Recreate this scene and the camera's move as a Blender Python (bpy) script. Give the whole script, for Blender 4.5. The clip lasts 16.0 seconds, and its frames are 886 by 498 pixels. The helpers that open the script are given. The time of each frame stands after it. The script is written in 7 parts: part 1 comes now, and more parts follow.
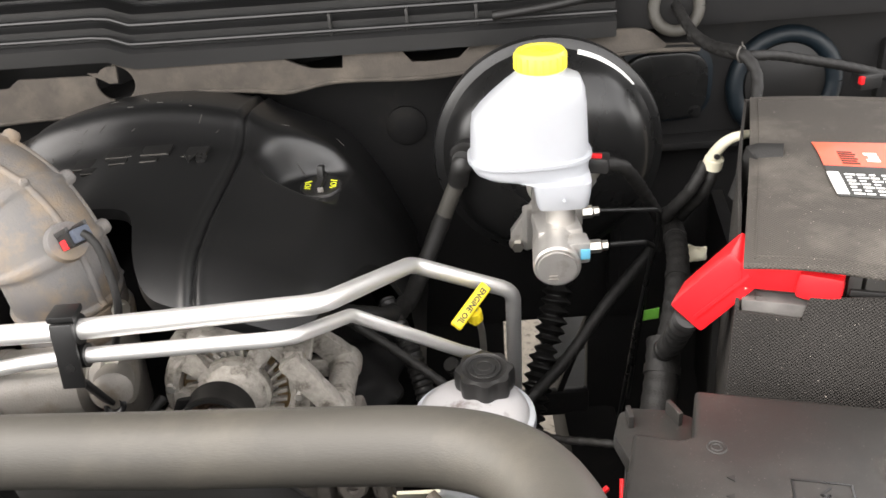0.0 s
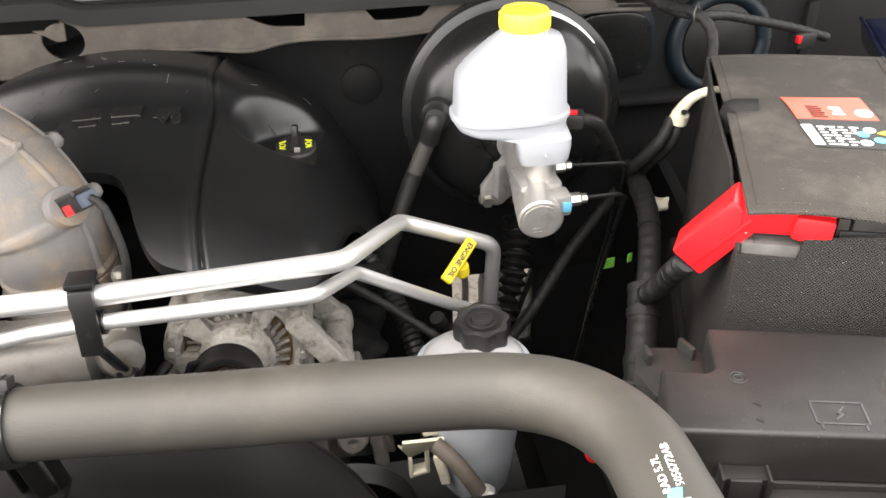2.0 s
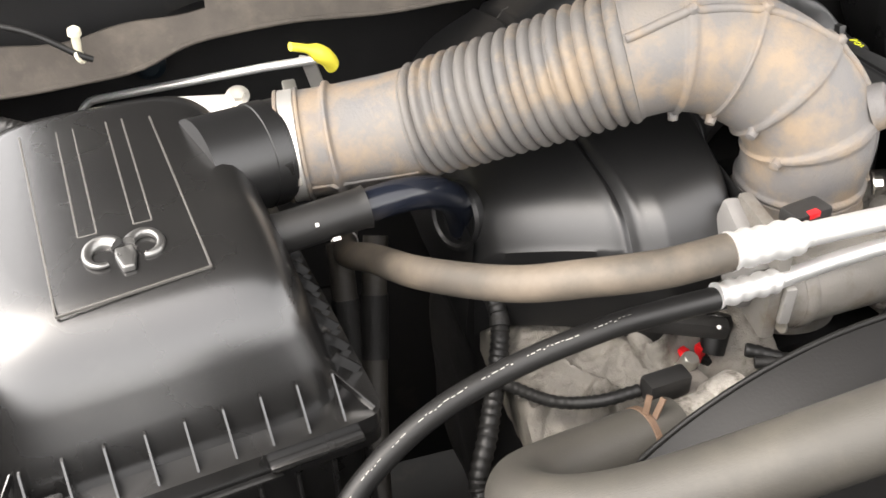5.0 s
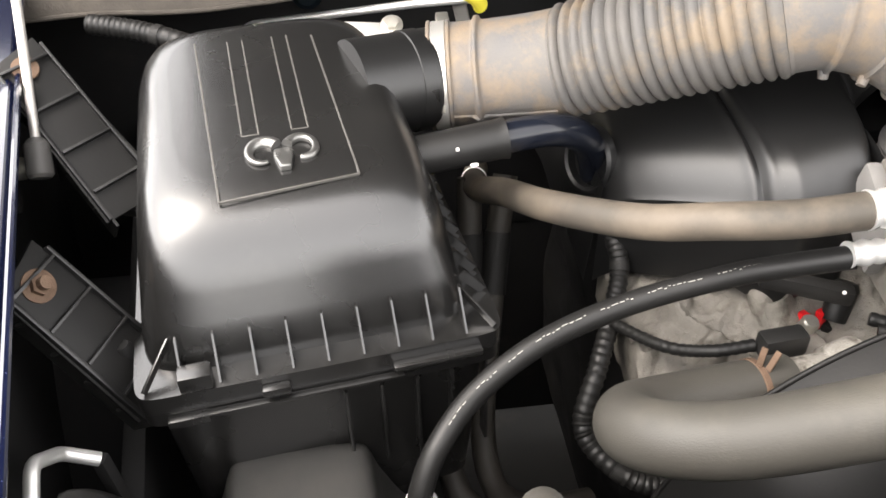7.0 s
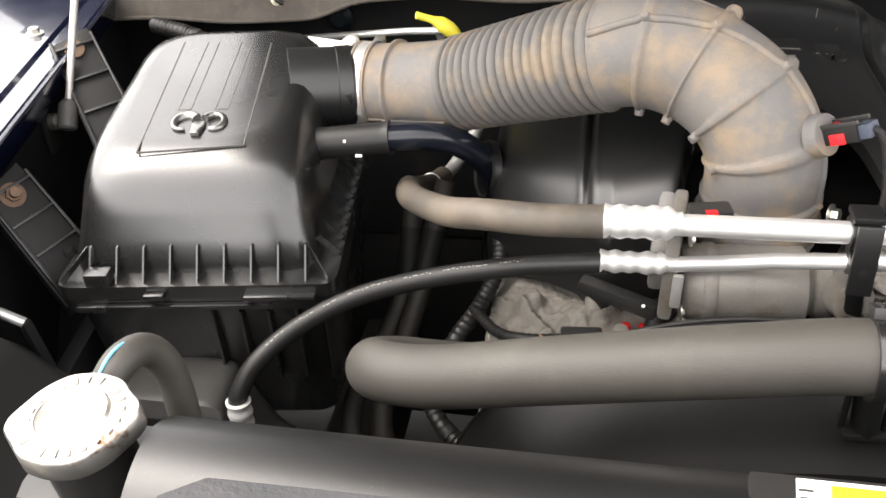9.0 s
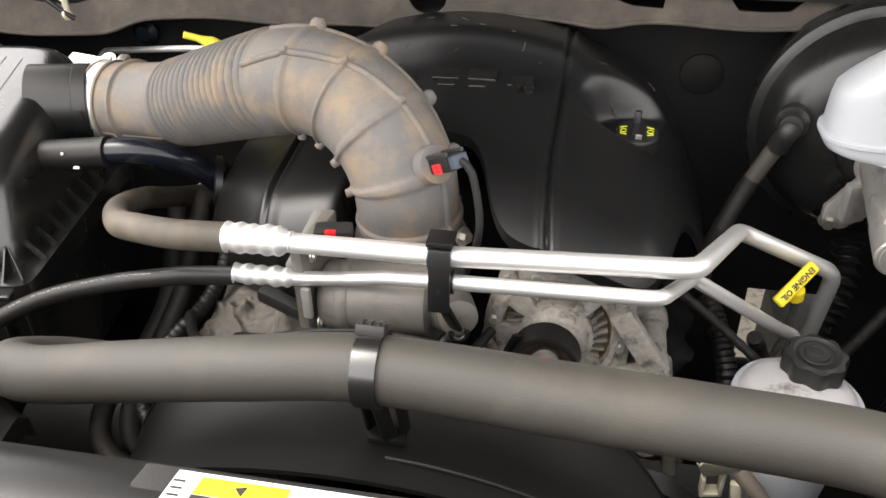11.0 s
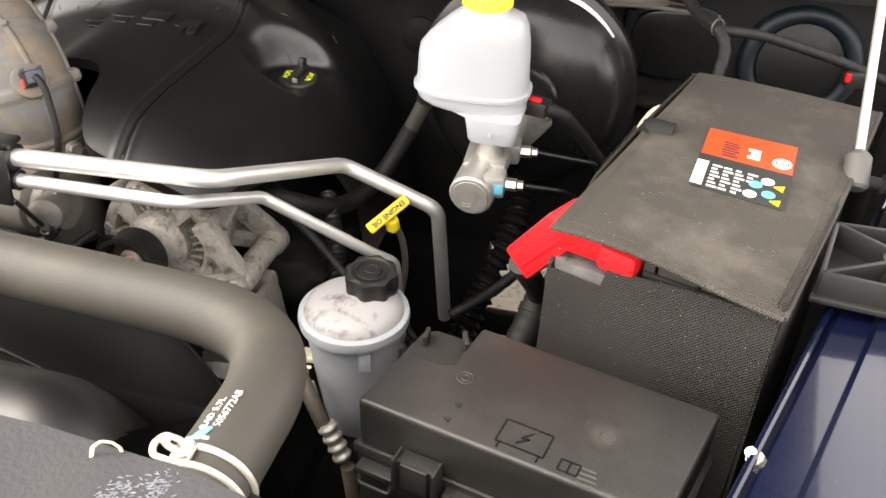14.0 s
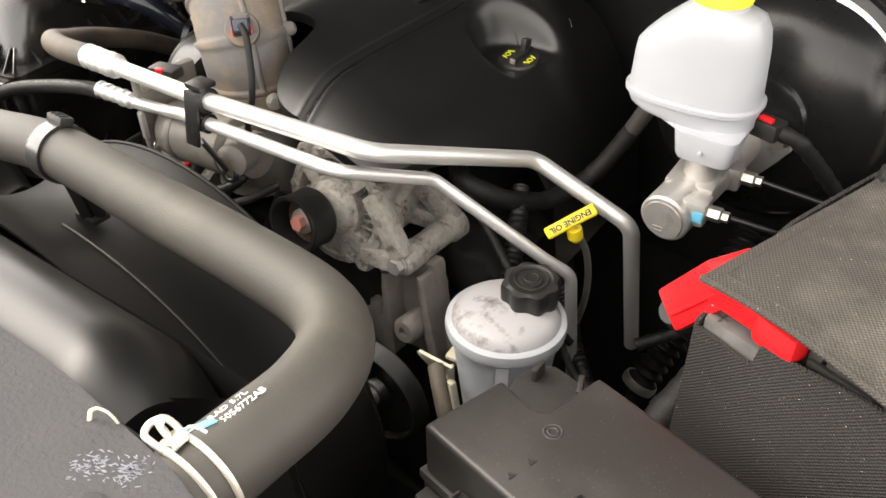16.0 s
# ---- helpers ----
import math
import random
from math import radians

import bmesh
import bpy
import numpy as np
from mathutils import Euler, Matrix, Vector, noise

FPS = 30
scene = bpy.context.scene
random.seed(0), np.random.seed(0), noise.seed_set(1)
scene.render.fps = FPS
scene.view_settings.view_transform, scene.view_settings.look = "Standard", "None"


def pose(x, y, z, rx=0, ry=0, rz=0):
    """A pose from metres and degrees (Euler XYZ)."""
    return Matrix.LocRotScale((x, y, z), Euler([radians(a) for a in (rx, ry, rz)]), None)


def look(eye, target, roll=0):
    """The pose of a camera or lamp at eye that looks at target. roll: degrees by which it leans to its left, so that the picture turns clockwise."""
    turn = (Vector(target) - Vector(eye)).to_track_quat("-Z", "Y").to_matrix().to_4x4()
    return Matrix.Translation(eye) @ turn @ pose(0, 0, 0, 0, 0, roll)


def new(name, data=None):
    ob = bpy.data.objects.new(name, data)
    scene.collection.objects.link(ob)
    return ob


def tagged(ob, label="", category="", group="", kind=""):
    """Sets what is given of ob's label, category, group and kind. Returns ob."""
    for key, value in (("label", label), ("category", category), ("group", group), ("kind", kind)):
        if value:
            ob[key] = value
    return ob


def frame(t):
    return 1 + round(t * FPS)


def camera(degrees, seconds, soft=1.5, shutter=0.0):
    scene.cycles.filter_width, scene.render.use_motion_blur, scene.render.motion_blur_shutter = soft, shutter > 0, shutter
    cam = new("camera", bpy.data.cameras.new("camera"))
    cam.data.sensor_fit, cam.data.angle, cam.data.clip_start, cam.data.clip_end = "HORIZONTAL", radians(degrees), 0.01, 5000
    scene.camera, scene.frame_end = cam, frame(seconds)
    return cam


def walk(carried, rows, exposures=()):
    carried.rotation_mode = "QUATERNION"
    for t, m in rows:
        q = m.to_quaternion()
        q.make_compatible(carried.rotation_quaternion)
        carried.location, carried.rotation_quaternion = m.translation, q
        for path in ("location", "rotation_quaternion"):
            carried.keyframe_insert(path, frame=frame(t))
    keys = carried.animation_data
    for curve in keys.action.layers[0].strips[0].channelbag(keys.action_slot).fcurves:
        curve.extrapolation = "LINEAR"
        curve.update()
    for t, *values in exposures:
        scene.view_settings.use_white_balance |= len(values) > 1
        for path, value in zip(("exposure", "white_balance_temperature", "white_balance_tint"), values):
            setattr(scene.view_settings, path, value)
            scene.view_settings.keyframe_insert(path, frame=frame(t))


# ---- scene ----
cam = camera(55.1, 16.0, soft=1.6)
PATH = [
    (0, (-0.0039, 0.0356, 1.6308), (-0.0577, 1.7756, 0.6462), -4.78),
    (0.5, (0.0378, 0.0466, 1.6273), (0.0161, 1.7455, 0.5723), -3.04),
    (1, (0.0499, 0.0363, 1.6310), (0.0870, 1.7181, 0.5492), -2.33),
    (1.5, (-0.0071, 0.0264, 1.6375), (0.1126, 1.7000, 0.5491), -2.31),
    (2, (-0.1209, 0.0228, 1.6446), (0.0956, 1.6929, 0.5657), -1.75),
    (2.5, (-0.2382, 0.0031, 1.6414), (0.0318, 1.6568, 0.5493), -0.59),
    (3, (-0.3529, 0.0421, 1.6184), (-0.1095, 1.6725, 0.4861), -0.49),
    (3.5, (-0.4840, 0.1033, 1.6167), (-0.2644, 1.7255, 0.4677), -1.76),
    (4, (-0.5850, 0.1256, 1.6089), (-0.3217, 1.7408, 0.4593), -1.68),
    (4.5, (-0.7231, 0.1715, 1.6114), (-0.3497, 1.7608, 0.4561), -2.20),
    (5, (-0.8455, 0.2230, 1.5977), (-0.4306, 1.7808, 0.4140), -2.18),
    (5.2, (-0.8924, 0.2482, 1.5913), (-0.4715, 1.7942, 0.3943), -1.11),
    (7.3, (-0.8620, 0.1517, 1.5881), (-0.8239, 1.7270, 0.3565), -2.22),
    (7.5, (-0.8105, 0.1285, 1.5935), (-0.8673, 1.7137, 0.3753), -2.67),
    (8, (-0.7166, 0.0973, 1.5920), (-0.9308, 1.6738, 0.3800), -3.11),
    (8.2, (-0.6844, 0.0877, 1.5921), (-0.9244, 1.6760, 0.4006), -3.18),
    (10.3, (-0.3301, -0.0283, 1.6766), (-0.7452, 1.5783, 0.5601), -2.26),
    (10.5, (-0.2998, -0.0108, 1.6733), (-0.6885, 1.6012, 0.5552), -2.04),
    (11, (-0.2190, 0.0457, 1.6572), (-0.5488, 1.6603, 0.5239), -1.21),
    (11.5, (-0.1456, 0.1183, 1.6435), (-0.4613, 1.7079, 0.4715), -0.48),
    (12, (-0.0685, 0.1745, 1.6305), (-0.3993, 1.7425, 0.4340), -0.57),
    (12.5, (-0.0079, 0.1910, 1.6225), (-0.3107, 1.7533, 0.4111), -0.77),
    (13, (0.0651, 0.1582, 1.6415), (-0.1906, 1.7441, 0.4501), -0.17),
    (13.5, (0.1505, 0.0744, 1.6707), (-0.1000, 1.6830, 0.5089), 1.66),
    (14, (0.2415, 0.0094, 1.6721), (-0.1139, 1.5933, 0.5039), 1.92),
    (14.5, (0.2898, -0.0079, 1.6755), (-0.2553, 1.5174, 0.5024), 1.23),
    (15, (0.3168, 0.0458, 1.6347), (-0.4336, 1.4630, 0.4395), 0.58),
    (15.5, (0.3395, 0.1207, 1.6436), (-0.5308, 1.4609, 0.4410), -0.49),
    (16, (0.3222, 0.1368, 1.6399), (-0.6299, 1.4191, 0.4361), -1.04),
]
walk(cam, [(t, look(eye, target, roll)) for t, eye, target, roll in PATH],
     exposures=[(0, -0.04, 7050, 12), (0.8, 0.10, 7050, 12), (2.5, -0.02, 7050, 12), (3.5, -0.1, 7050, 12), (5, 0.12, 7050, 12), (8, 0.02, 7050, 12), (10.5, -0.52, 7050, 12), (12.5, -0.12, 7150, 12), (14.5, -0.16, 7450, 12), (16, -0.26, 7450, 12)])

# ---- world, sun, exposure ----
world = bpy.data.worlds.new("overcast")
scene.world = world
world.use_nodes = True
wn, wl = world.node_tree.nodes, world.node_tree.links
sky = wn.new("ShaderNodeTexSky")
sky.sky_type, sky.sun_disc = "NISHITA", False
sky.sun_elevation, sky.sun_rotation = radians(62), radians(-100)
sky.air_density, sky.dust_density, sky.ozone_density = 1.0, 2.0, 0.5
grey = wn.new("ShaderNodeHueSaturation")
grey.inputs["Saturation"].default_value = 0.15
wl.new(sky.outputs["Color"], grey.inputs["Color"])
wl.new(grey.outputs["Color"], wn["Background"].inputs["Color"])
wn["Background"].inputs["Strength"].default_value = 1.25
sun = new("sun", bpy.data.lights.new("sun", "SUN"))
sun.data.energy, sun.data.angle, sun.data.color = 0.8, radians(36), (1.0, 0.95, 0.88)
sun.matrix_world = look((-4.9, -0.2, 9.7), (-0.35, 0.6, 1.1))

# ---- materials ----
def surf(name, a, b, rough=0.5, metal=0.0, scale=30.0, bump=0.1, grain=400.0, dust=None, dusty=0.45, spread=0.12,
         coat=0.0, rough2=None, stretch=(1, 1, 1), dscale=9.0, specks=0.0):
    """Two tones mixed at a large scale, fine grain in the relief, and dust or dirt in patches."""
    m = bpy.data.materials.new(name)
    m.use_nodes = True
    n, l = m.node_tree.nodes, m.node_tree.links
    p = n["Principled BSDF"]
    co = n.new("ShaderNodeTexCoord")
    mp = n.new("ShaderNodeMapping")
    mp.inputs["Scale"].default_value = stretch
    l.new(co.outputs["Object"], mp.inputs["Vector"])
    big = n.new("ShaderNodeTexNoise")
    big.inputs["Scale"].default_value, big.inputs["Detail"].default_value = scale, 6
    l.new(mp.outputs["Vector"], big.inputs["Vector"])
    mix = n.new("ShaderNodeMix")
    mix.data_type = "RGBA"
    mix.inputs["A"].default_value, mix.inputs["B"].default_value = (*a, 1), (*b, 1)
    l.new(big.outputs["Fac"], mix.inputs["Factor"])
    colour = mix.outputs["Result"]
    fine = n.new("ShaderNodeTexNoise")
    fine.inputs["Scale"].default_value, fine.inputs["Detail"].default_value = grain, 3
    l.new(mp.outputs["Vector"], fine.inputs["Vector"])
    rr = n.new("ShaderNodeMapRange")
    rr.inputs["To Min"].default_value = rough - 0.06
    rr.inputs["To Max"].default_value = (rough2 if rough2 is not None else rough + 0.08)
    l.new(big.outputs["Fac"], rr.inputs["Value"])
    roughness = rr.outputs["Result"]
    if dust:
        dn = n.new("ShaderNodeTexNoise")
        dn.inputs["Scale"].default_value, dn.inputs["Detail"].default_value, dn.inputs["Roughness"].default_value = dscale, 8, 0.65
        l.new(co.outputs["Object"], dn.inputs["Vector"])
        dr = n.new("ShaderNodeMapRange")
        dr.inputs["From Min"].default_value, dr.inputs["From Max"].default_value = dusty, dusty + spread
        l.new(dn.outputs["Fac"], dr.inputs["Value"])
        dm = n.new("ShaderNodeMix")
        dm.data_type = "RGBA"
        dm.inputs["B"].default_value = (*dust, 1)
        l.new(dr.outputs["Result"], dm.inputs["Factor"])
        l.new(colour, dm.inputs["A"])
        colour = dm.outputs["Result"]
    if specks:
        sn = n.new("ShaderNodeTexNoise")
        sn.inputs["Scale"].default_value, sn.inputs["Detail"].default_value = 700.0, 1.0
        l.new(co.outputs["Object"], sn.inputs["Vector"])
        sr = n.new("ShaderNodeMapRange")
        sr.inputs["From Min"].default_value, sr.inputs["From Max"].default_value = 0.76 - 0.05 * specks, 0.80
        l.new(sn.outputs["Fac"], sr.inputs["Value"])
        sm = n.new("ShaderNodeMix")
        sm.data_type = "RGBA"
        sm.inputs["B"].default_value = (min(0.6, 2.6 * dust[0]), min(0.6, 2.6 * dust[1]), min(0.6, 2.6 * dust[2]), 1)
        l.new(sr.outputs["Result"], sm.inputs["Factor"])
        l.new(colour, sm.inputs["A"])
        colour = sm.outputs["Result"]
    l.new(colour, p.inputs["Base Color"])
    l.new(roughness, p.inputs["Roughness"])
    p.inputs["Metallic"].default_value = metal
    p.inputs["Coat Weight"].default_value = coat
    p.inputs["Coat Roughness"].default_value = 0.05
    if bump:
        bp = n.new("ShaderNodeBump")
        bp.inputs["Strength"].default_value, bp.inputs["Distance"].default_value = bump, 0.001
        l.new(fine.outputs["Fac"], bp.inputs["Height"])
        l.new(bp.outputs["Normal"], p.inputs["Normal"])
    return m


def fabric(name, a, b, yaw, dusty=0.5):
    """Coarse woven cloth: crossed threads in relief and colour, worn paler in patches."""
    m = surf(name, a, b, 0.85, scale=14, bump=0, dust=(0.16, 0.145, 0.125), dusty=dusty, spread=0.3, specks=0.1)
    n, l = m.node_tree.nodes, m.node_tree.links
    p = n["Principled BSDF"]
    co = n.new("ShaderNodeTexCoord")
    mp = n.new("ShaderNodeMapping")
    mp.inputs["Rotation"].default_value = (0, 0, radians(-yaw))
    l.new(co.outputs["Object"], mp.inputs["Vector"])
    xyz = n.new("ShaderNodeSeparateXYZ")
    l.new(mp.outputs["Vector"], xyz.inputs[0])

    def calc(op, u, v=None):
        k = n.new("ShaderNodeMath")
        k.operation = op
        for i, w in enumerate((u, v)):
            if w is None:
                continue
            if isinstance(w, (int, float)):
                k.inputs[i].default_value = w
            else:
                l.new(w, k.inputs[i])
        return k.outputs[0]
    across = calc("SINE", calc("MULTIPLY", xyz.outputs["X"], 2000.0))
    along = calc("SINE", calc("MULTIPLY", calc("ADD", xyz.outputs["Y"], xyz.outputs["Z"]), 2000.0))
    weave = calc("MULTIPLY", across, along)
    bp = n.new("ShaderNodeBump")
    bp.inputs["Strength"].default_value, bp.inputs["Distance"].default_value = 0.55, 0.0009
    l.new(weave, bp.inputs["Height"])
    l.new(bp.outputs["Normal"], p.inputs["Normal"])
    gaps = calc("ADD", calc("MULTIPLY", weave, 0.32), 0.97)
    thread = n.new("ShaderNodeMix")
    thread.data_type, thread.blend_type = "RGBA", "MULTIPLY"
    thread.inputs["Factor"].default_value = 1.0
    l.new(p.inputs["Base Color"].links[0].from_socket, thread.inputs["A"])
    l.new(gaps, thread.inputs["B"])
    l.new(thread.outputs["Result"], p.inputs["Base Color"])
    return m


BLACK = surf("black_plastic", (0.014, 0.014, 0.014), (0.022, 0.021, 0.02), 0.42, scale=12, bump=0.15, grain=900, dust=(0.05, 0.046, 0.04), dusty=0.58, spread=0.3)
GRIME = surf("grimy_cast_metal", (0.10, 0.09, 0.08), (0.25, 0.226, 0.2), 0.8, scale=45, bump=0.8, grain=500)
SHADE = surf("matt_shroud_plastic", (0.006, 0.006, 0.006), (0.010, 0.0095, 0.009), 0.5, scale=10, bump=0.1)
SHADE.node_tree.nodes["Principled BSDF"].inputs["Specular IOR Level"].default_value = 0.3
THROTTLE = surf("dusty_grey_casting", (0.17, 0.16, 0.145), (0.27, 0.25, 0.225), 0.5, metal=0.35, scale=30, bump=0.35, grain=500, dust=(0.15, 0.118, 0.085), dusty=0.54, spread=0.2, dscale=25)
COVERBLACK = surf("satin_cover_plastic", (0.006, 0.006, 0.0062), (0.009, 0.009, 0.009), 0.36, scale=10, bump=0.10, grain=1300, dust=(0.014, 0.0135, 0.013), dusty=0.58, spread=0.35, specks=0.6)
BOXBLACK = surf("airbox_plastic", (0.008, 0.008, 0.008), (0.012, 0.0115, 0.011), 0.26, scale=9, bump=0.04, grain=1500, dust=(0.028, 0.026, 0.024), dusty=0.6, spread=0.3)
LIDBLACK = surf("fuse_lid_plastic", (0.014, 0.013, 0.012), (0.022, 0.0205, 0.019), 0.46, scale=10, bump=0.2, grain=1600, dust=(0.045, 0.042, 0.038), dusty=0.47, spread=0.3, specks=1.0)
DARK = surf("dark_underhood_paint", (0.011, 0.011, 0.0118), (0.019, 0.0185, 0.018), 0.6, scale=18, bump=0.1, dust=(0.036, 0.033, 0.028), dusty=0.58, spread=0.25)
GLOSS = surf("gloss_black_paint", (0.008, 0.008, 0.008), (0.013, 0.013, 0.013), 0.27, scale=14, bump=0.05, coat=0.0)
RUBBER = surf("dusty_rubber", (0.042, 0.039, 0.0335), (0.058, 0.054, 0.046), 0.56, scale=30, bump=0.2, grain=900, dust=(0.085, 0.077, 0.062), dusty=0.52, spread=0.3, stretch=(0.25, 1, 1))
RUBBER_TAN = surf("dirty_rubber", (0.047, 0.041, 0.034), (0.086, 0.072, 0.056), 0.6, scale=18, bump=0.15, grain=1200, dust=(0.15, 0.12, 0.09), dusty=0.45, spread=0.25)
RUBBER_BLACK = surf("black_rubber", (0.008, 0.008, 0.008), (0.015, 0.0145, 0.014), 0.42, scale=20, bump=0.1, grain=1200)
DUCT = surf("dusty_grey_rubber", (0.082, 0.09, 0.104), (0.168, 0.143, 0.115), 0.7, scale=20, bump=0.6, grain=420, dust=(0.20, 0.153, 0.108), dusty=0.46, spread=0.16, dscale=17)
BELLOWS = surf("grey_rubber_bellows", (0.075, 0.076, 0.079), (0.135, 0.12, 0.104), 0.66, scale=30, bump=0.5, grain=420, dust=(0.18, 0.14, 0.10), dusty=0.49, spread=0.16, dscale=18)
ALU = surf("bare_aluminium", (0.82, 0.81, 0.79), (0.9, 0.89, 0.87), 0.45, metal=0.8, scale=40, bump=0.05, grain=700, stretch=(0.2, 1, 1))
CRIMP = surf("bright_crimped_aluminium", (0.84, 0.83, 0.81), (0.92, 0.91, 0.89), 0.45, metal=0.75, scale=60, bump=0.1)
CAST = surf("dirty_cast_aluminium", (0.20, 0.186, 0.165), (0.47, 0.44, 0.395), 0.6, metal=0.15, scale=190, bump=1.0, grain=420, dust=(0.11, 0.096, 0.08), dusty=0.53, spread=0.14, dscale=60)
CASTCLEAN = surf("machined_aluminium", (0.5, 0.48, 0.45), (0.62, 0.6, 0.57), 0.42, metal=0.7, scale=40, bump=0.3, grain=700, dust=(0.3, 0.26, 0.21), dusty=0.56, spread=0.2, dscale=35)
ZINC = surf("zinc_plated_steel", (0.5, 0.48, 0.43), (0.68, 0.66, 0.6), 0.35, metal=0.9, scale=50, bump=0.1)
BRIGHT = surf("bright_clamp_steel", (0.72, 0.70, 0.66), (0.84, 0.82, 0.78), 0.34, metal=0.75, scale=50, bump=0.05, dust=(0.3, 0.2, 0.12), dusty=0.62, spread=0.2, dscale=40)
RUSTY = surf("rusted_steel", (0.09, 0.05, 0.032), (0.21, 0.14, 0.095), 0.7, metal=0.3, scale=120, bump=0.5, grain=500)
WHITE = surf("white_reservoir_plastic", (0.43, 0.455, 0.485), (0.50, 0.525, 0.555), 0.38, scale=14, bump=0.05, grain=600)
WHITE.node_tree.nodes["Principled BSDF"].inputs["Subsurface Weight"].default_value = 0.35
WHITE.node_tree.nodes["Principled BSDF"].inputs["Subsurface Radius"].default_value = (0.012, 0.012, 0.012)
CLEARWHITE = surf("translucent_white_plastic", (0.37, 0.385, 0.41), (0.43, 0.445, 0.47), 0.34, scale=14, bump=0.05, grain=600)
CLEARWHITE.node_tree.nodes["Principled BSDF"].inputs["Subsurface Weight"].default_value = 0.25
CLEARWHITE.node_tree.nodes["Principled BSDF"].inputs["Subsurface Radius"].default_value = (0.01, 0.01, 0.01)
STAINED = surf("stained_white_plastic", (0.40, 0.395, 0.40), (0.48, 0.475, 0.48), 0.45, scale=14, bump=0.12, grain=500, dust=(0.085, 0.054, 0.043), dusty=0.52, spread=0.13, dscale=20)
CREAM = surf("cream_nylon", (0.6, 0.56, 0.43), (0.7, 0.66, 0.52), 0.5, scale=30, bump=0.1, dust=(0.3, 0.24, 0.16), dusty=0.56, spread=0.2, dscale=30)
YELLOW = surf("yellow_plastic", (0.82, 0.62, 0.02), (0.88, 0.7, 0.04), 0.38, scale=30, bump=0.08)
LEMON = surf("lemon_plastic", (0.85, 0.72, 0.05), (0.9, 0.78, 0.1), 0.4, scale=30, bump=0.08)
RED = surf("red_plastic", (0.72, 0.012, 0.018), (0.8, 0.02, 0.025), 0.36, scale=20, bump=0.08)
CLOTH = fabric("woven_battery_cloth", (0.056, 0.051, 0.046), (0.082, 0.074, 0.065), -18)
# Upright walls: less dust, plus a darker base with their shade painted in.
WALLCLOTH = fabric("shaded_clean_cloth", (0.032, 0.0295, 0.0275), (0.044, 0.041, 0.038), -18, 0.64)
FELT = surf("felt_panel", (0.05, 0.051, 0.055), (0.072, 0.071, 0.073), 0.75, scale=25, bump=1.0, grain=260, dust=(0.10, 0.097, 0.096), dusty=0.54, spread=0.3)
COWLBOARD = surf("dusty_fibre_board", (0.05, 0.045, 0.04), (0.095, 0.083, 0.071), 0.85, scale=40, bump=0.6, grain=300, dust=(0.125, 0.108, 0.088), dusty=0.5, spread=0.3, dscale=16)
PAINT = surf("navy_body_paint", (0.0025, 0.0042, 0.017), (0.004, 0.0065, 0.024), 0.2, scale=30, bump=0.0, coat=0.8, dust=(0.02, 0.024, 0.05), dusty=0.66, spread=0.2, specks=1.0)
CONCRETE = surf("pale_concrete", (0.15, 0.128, 0.10), (0.31, 0.272, 0.22), 0.9, scale=26, bump=1.0, grain=70, dust=(0.10, 0.085, 0.066), dusty=0.52, spread=0.1, dscale=40)
DARK.node_tree.nodes["Principled BSDF"].inputs["Specular IOR Level"].default_value = 0.15
RUBBER_BLACK.node_tree.nodes["Principled BSDF"].inputs["Specular IOR Level"].default_value = 0.35
COVERBLACK.node_tree.nodes["Principled BSDF"].inputs["Specular IOR Level"].default_value = 0.65
LIDBLACK.node_tree.nodes["Principled BSDF"].inputs["Specular IOR Level"].default_value = 0.6
BOXBLACK.node_tree.nodes["Principled BSDF"].inputs["Specular IOR Level"].default_value = 0.8
BOXBLACK.node_tree.nodes["Principled BSDF"].inputs["Coat Weight"].default_value = 0.6
BOXBLACK.node_tree.nodes["Principled BSDF"].inputs["Coat Roughness"].default_value = 0.22
for soft in (FELT, COWLBOARD, CLOTH, WALLCLOTH):
    soft.node_tree.nodes["Principled BSDF"].inputs["Specular IOR Level"].default_value = 0.15
TAPE = surf("cloth_loom_tape", (0.008, 0.008, 0.008), (0.018, 0.017, 0.016), 0.55, scale=90, bump=0.5, grain=500)
TAPE.node_tree.nodes["Principled BSDF"].inputs["Specular IOR Level"].default_value = 0.3
INK = surf("white_print", (0.72, 0.7, 0.66), (0.8, 0.78, 0.74), 0.7, scale=200, bump=0)
DARKINK = surf("dark_print", (0.02, 0.02, 0.018), (0.03, 0.03, 0.028), 0.6, bump=0)
BLUE = surf("light_blue_mark", (0.1, 0.42, 0.62), (0.16, 0.52, 0.72), 0.6, scale=80, bump=0)
GREEN = surf("lime_tag", (0.22, 0.68, 0.08), (0.28, 0.75, 0.12), 0.5, bump=0)
ORANGE = surf("orange_label_film", (0.70, 0.055, 0.018), (0.78, 0.10, 0.03), 0.35, bump=0)
PAPER = surf("white_label_paper", (0.74, 0.74, 0.72), (0.82, 0.82, 0.8), 0.5, bump=0)
LIME = surf("olive_yellow_print", (0.55, 0.58, 0.02), (0.62, 0.64, 0.04), 0.5, bump=0)


# ---- mesh tools ----
def base_of(ob):
    while ob.parent:
        ob = ob.parent
    return ob.location


def link_mesh(name, bm, material):
    bmesh.ops.recalc_face_normals(bm, faces=bm.faces)
    me = bpy.data.meshes.new(name)
    bm.to_mesh(me)
    bm.free()
    me.polygons.foreach_set("use_smooth", [True] * len(me.polygons))
    me.set_sharp_from_angle(angle=radians(38))
    me.materials.append(material)
    return new(name, me)


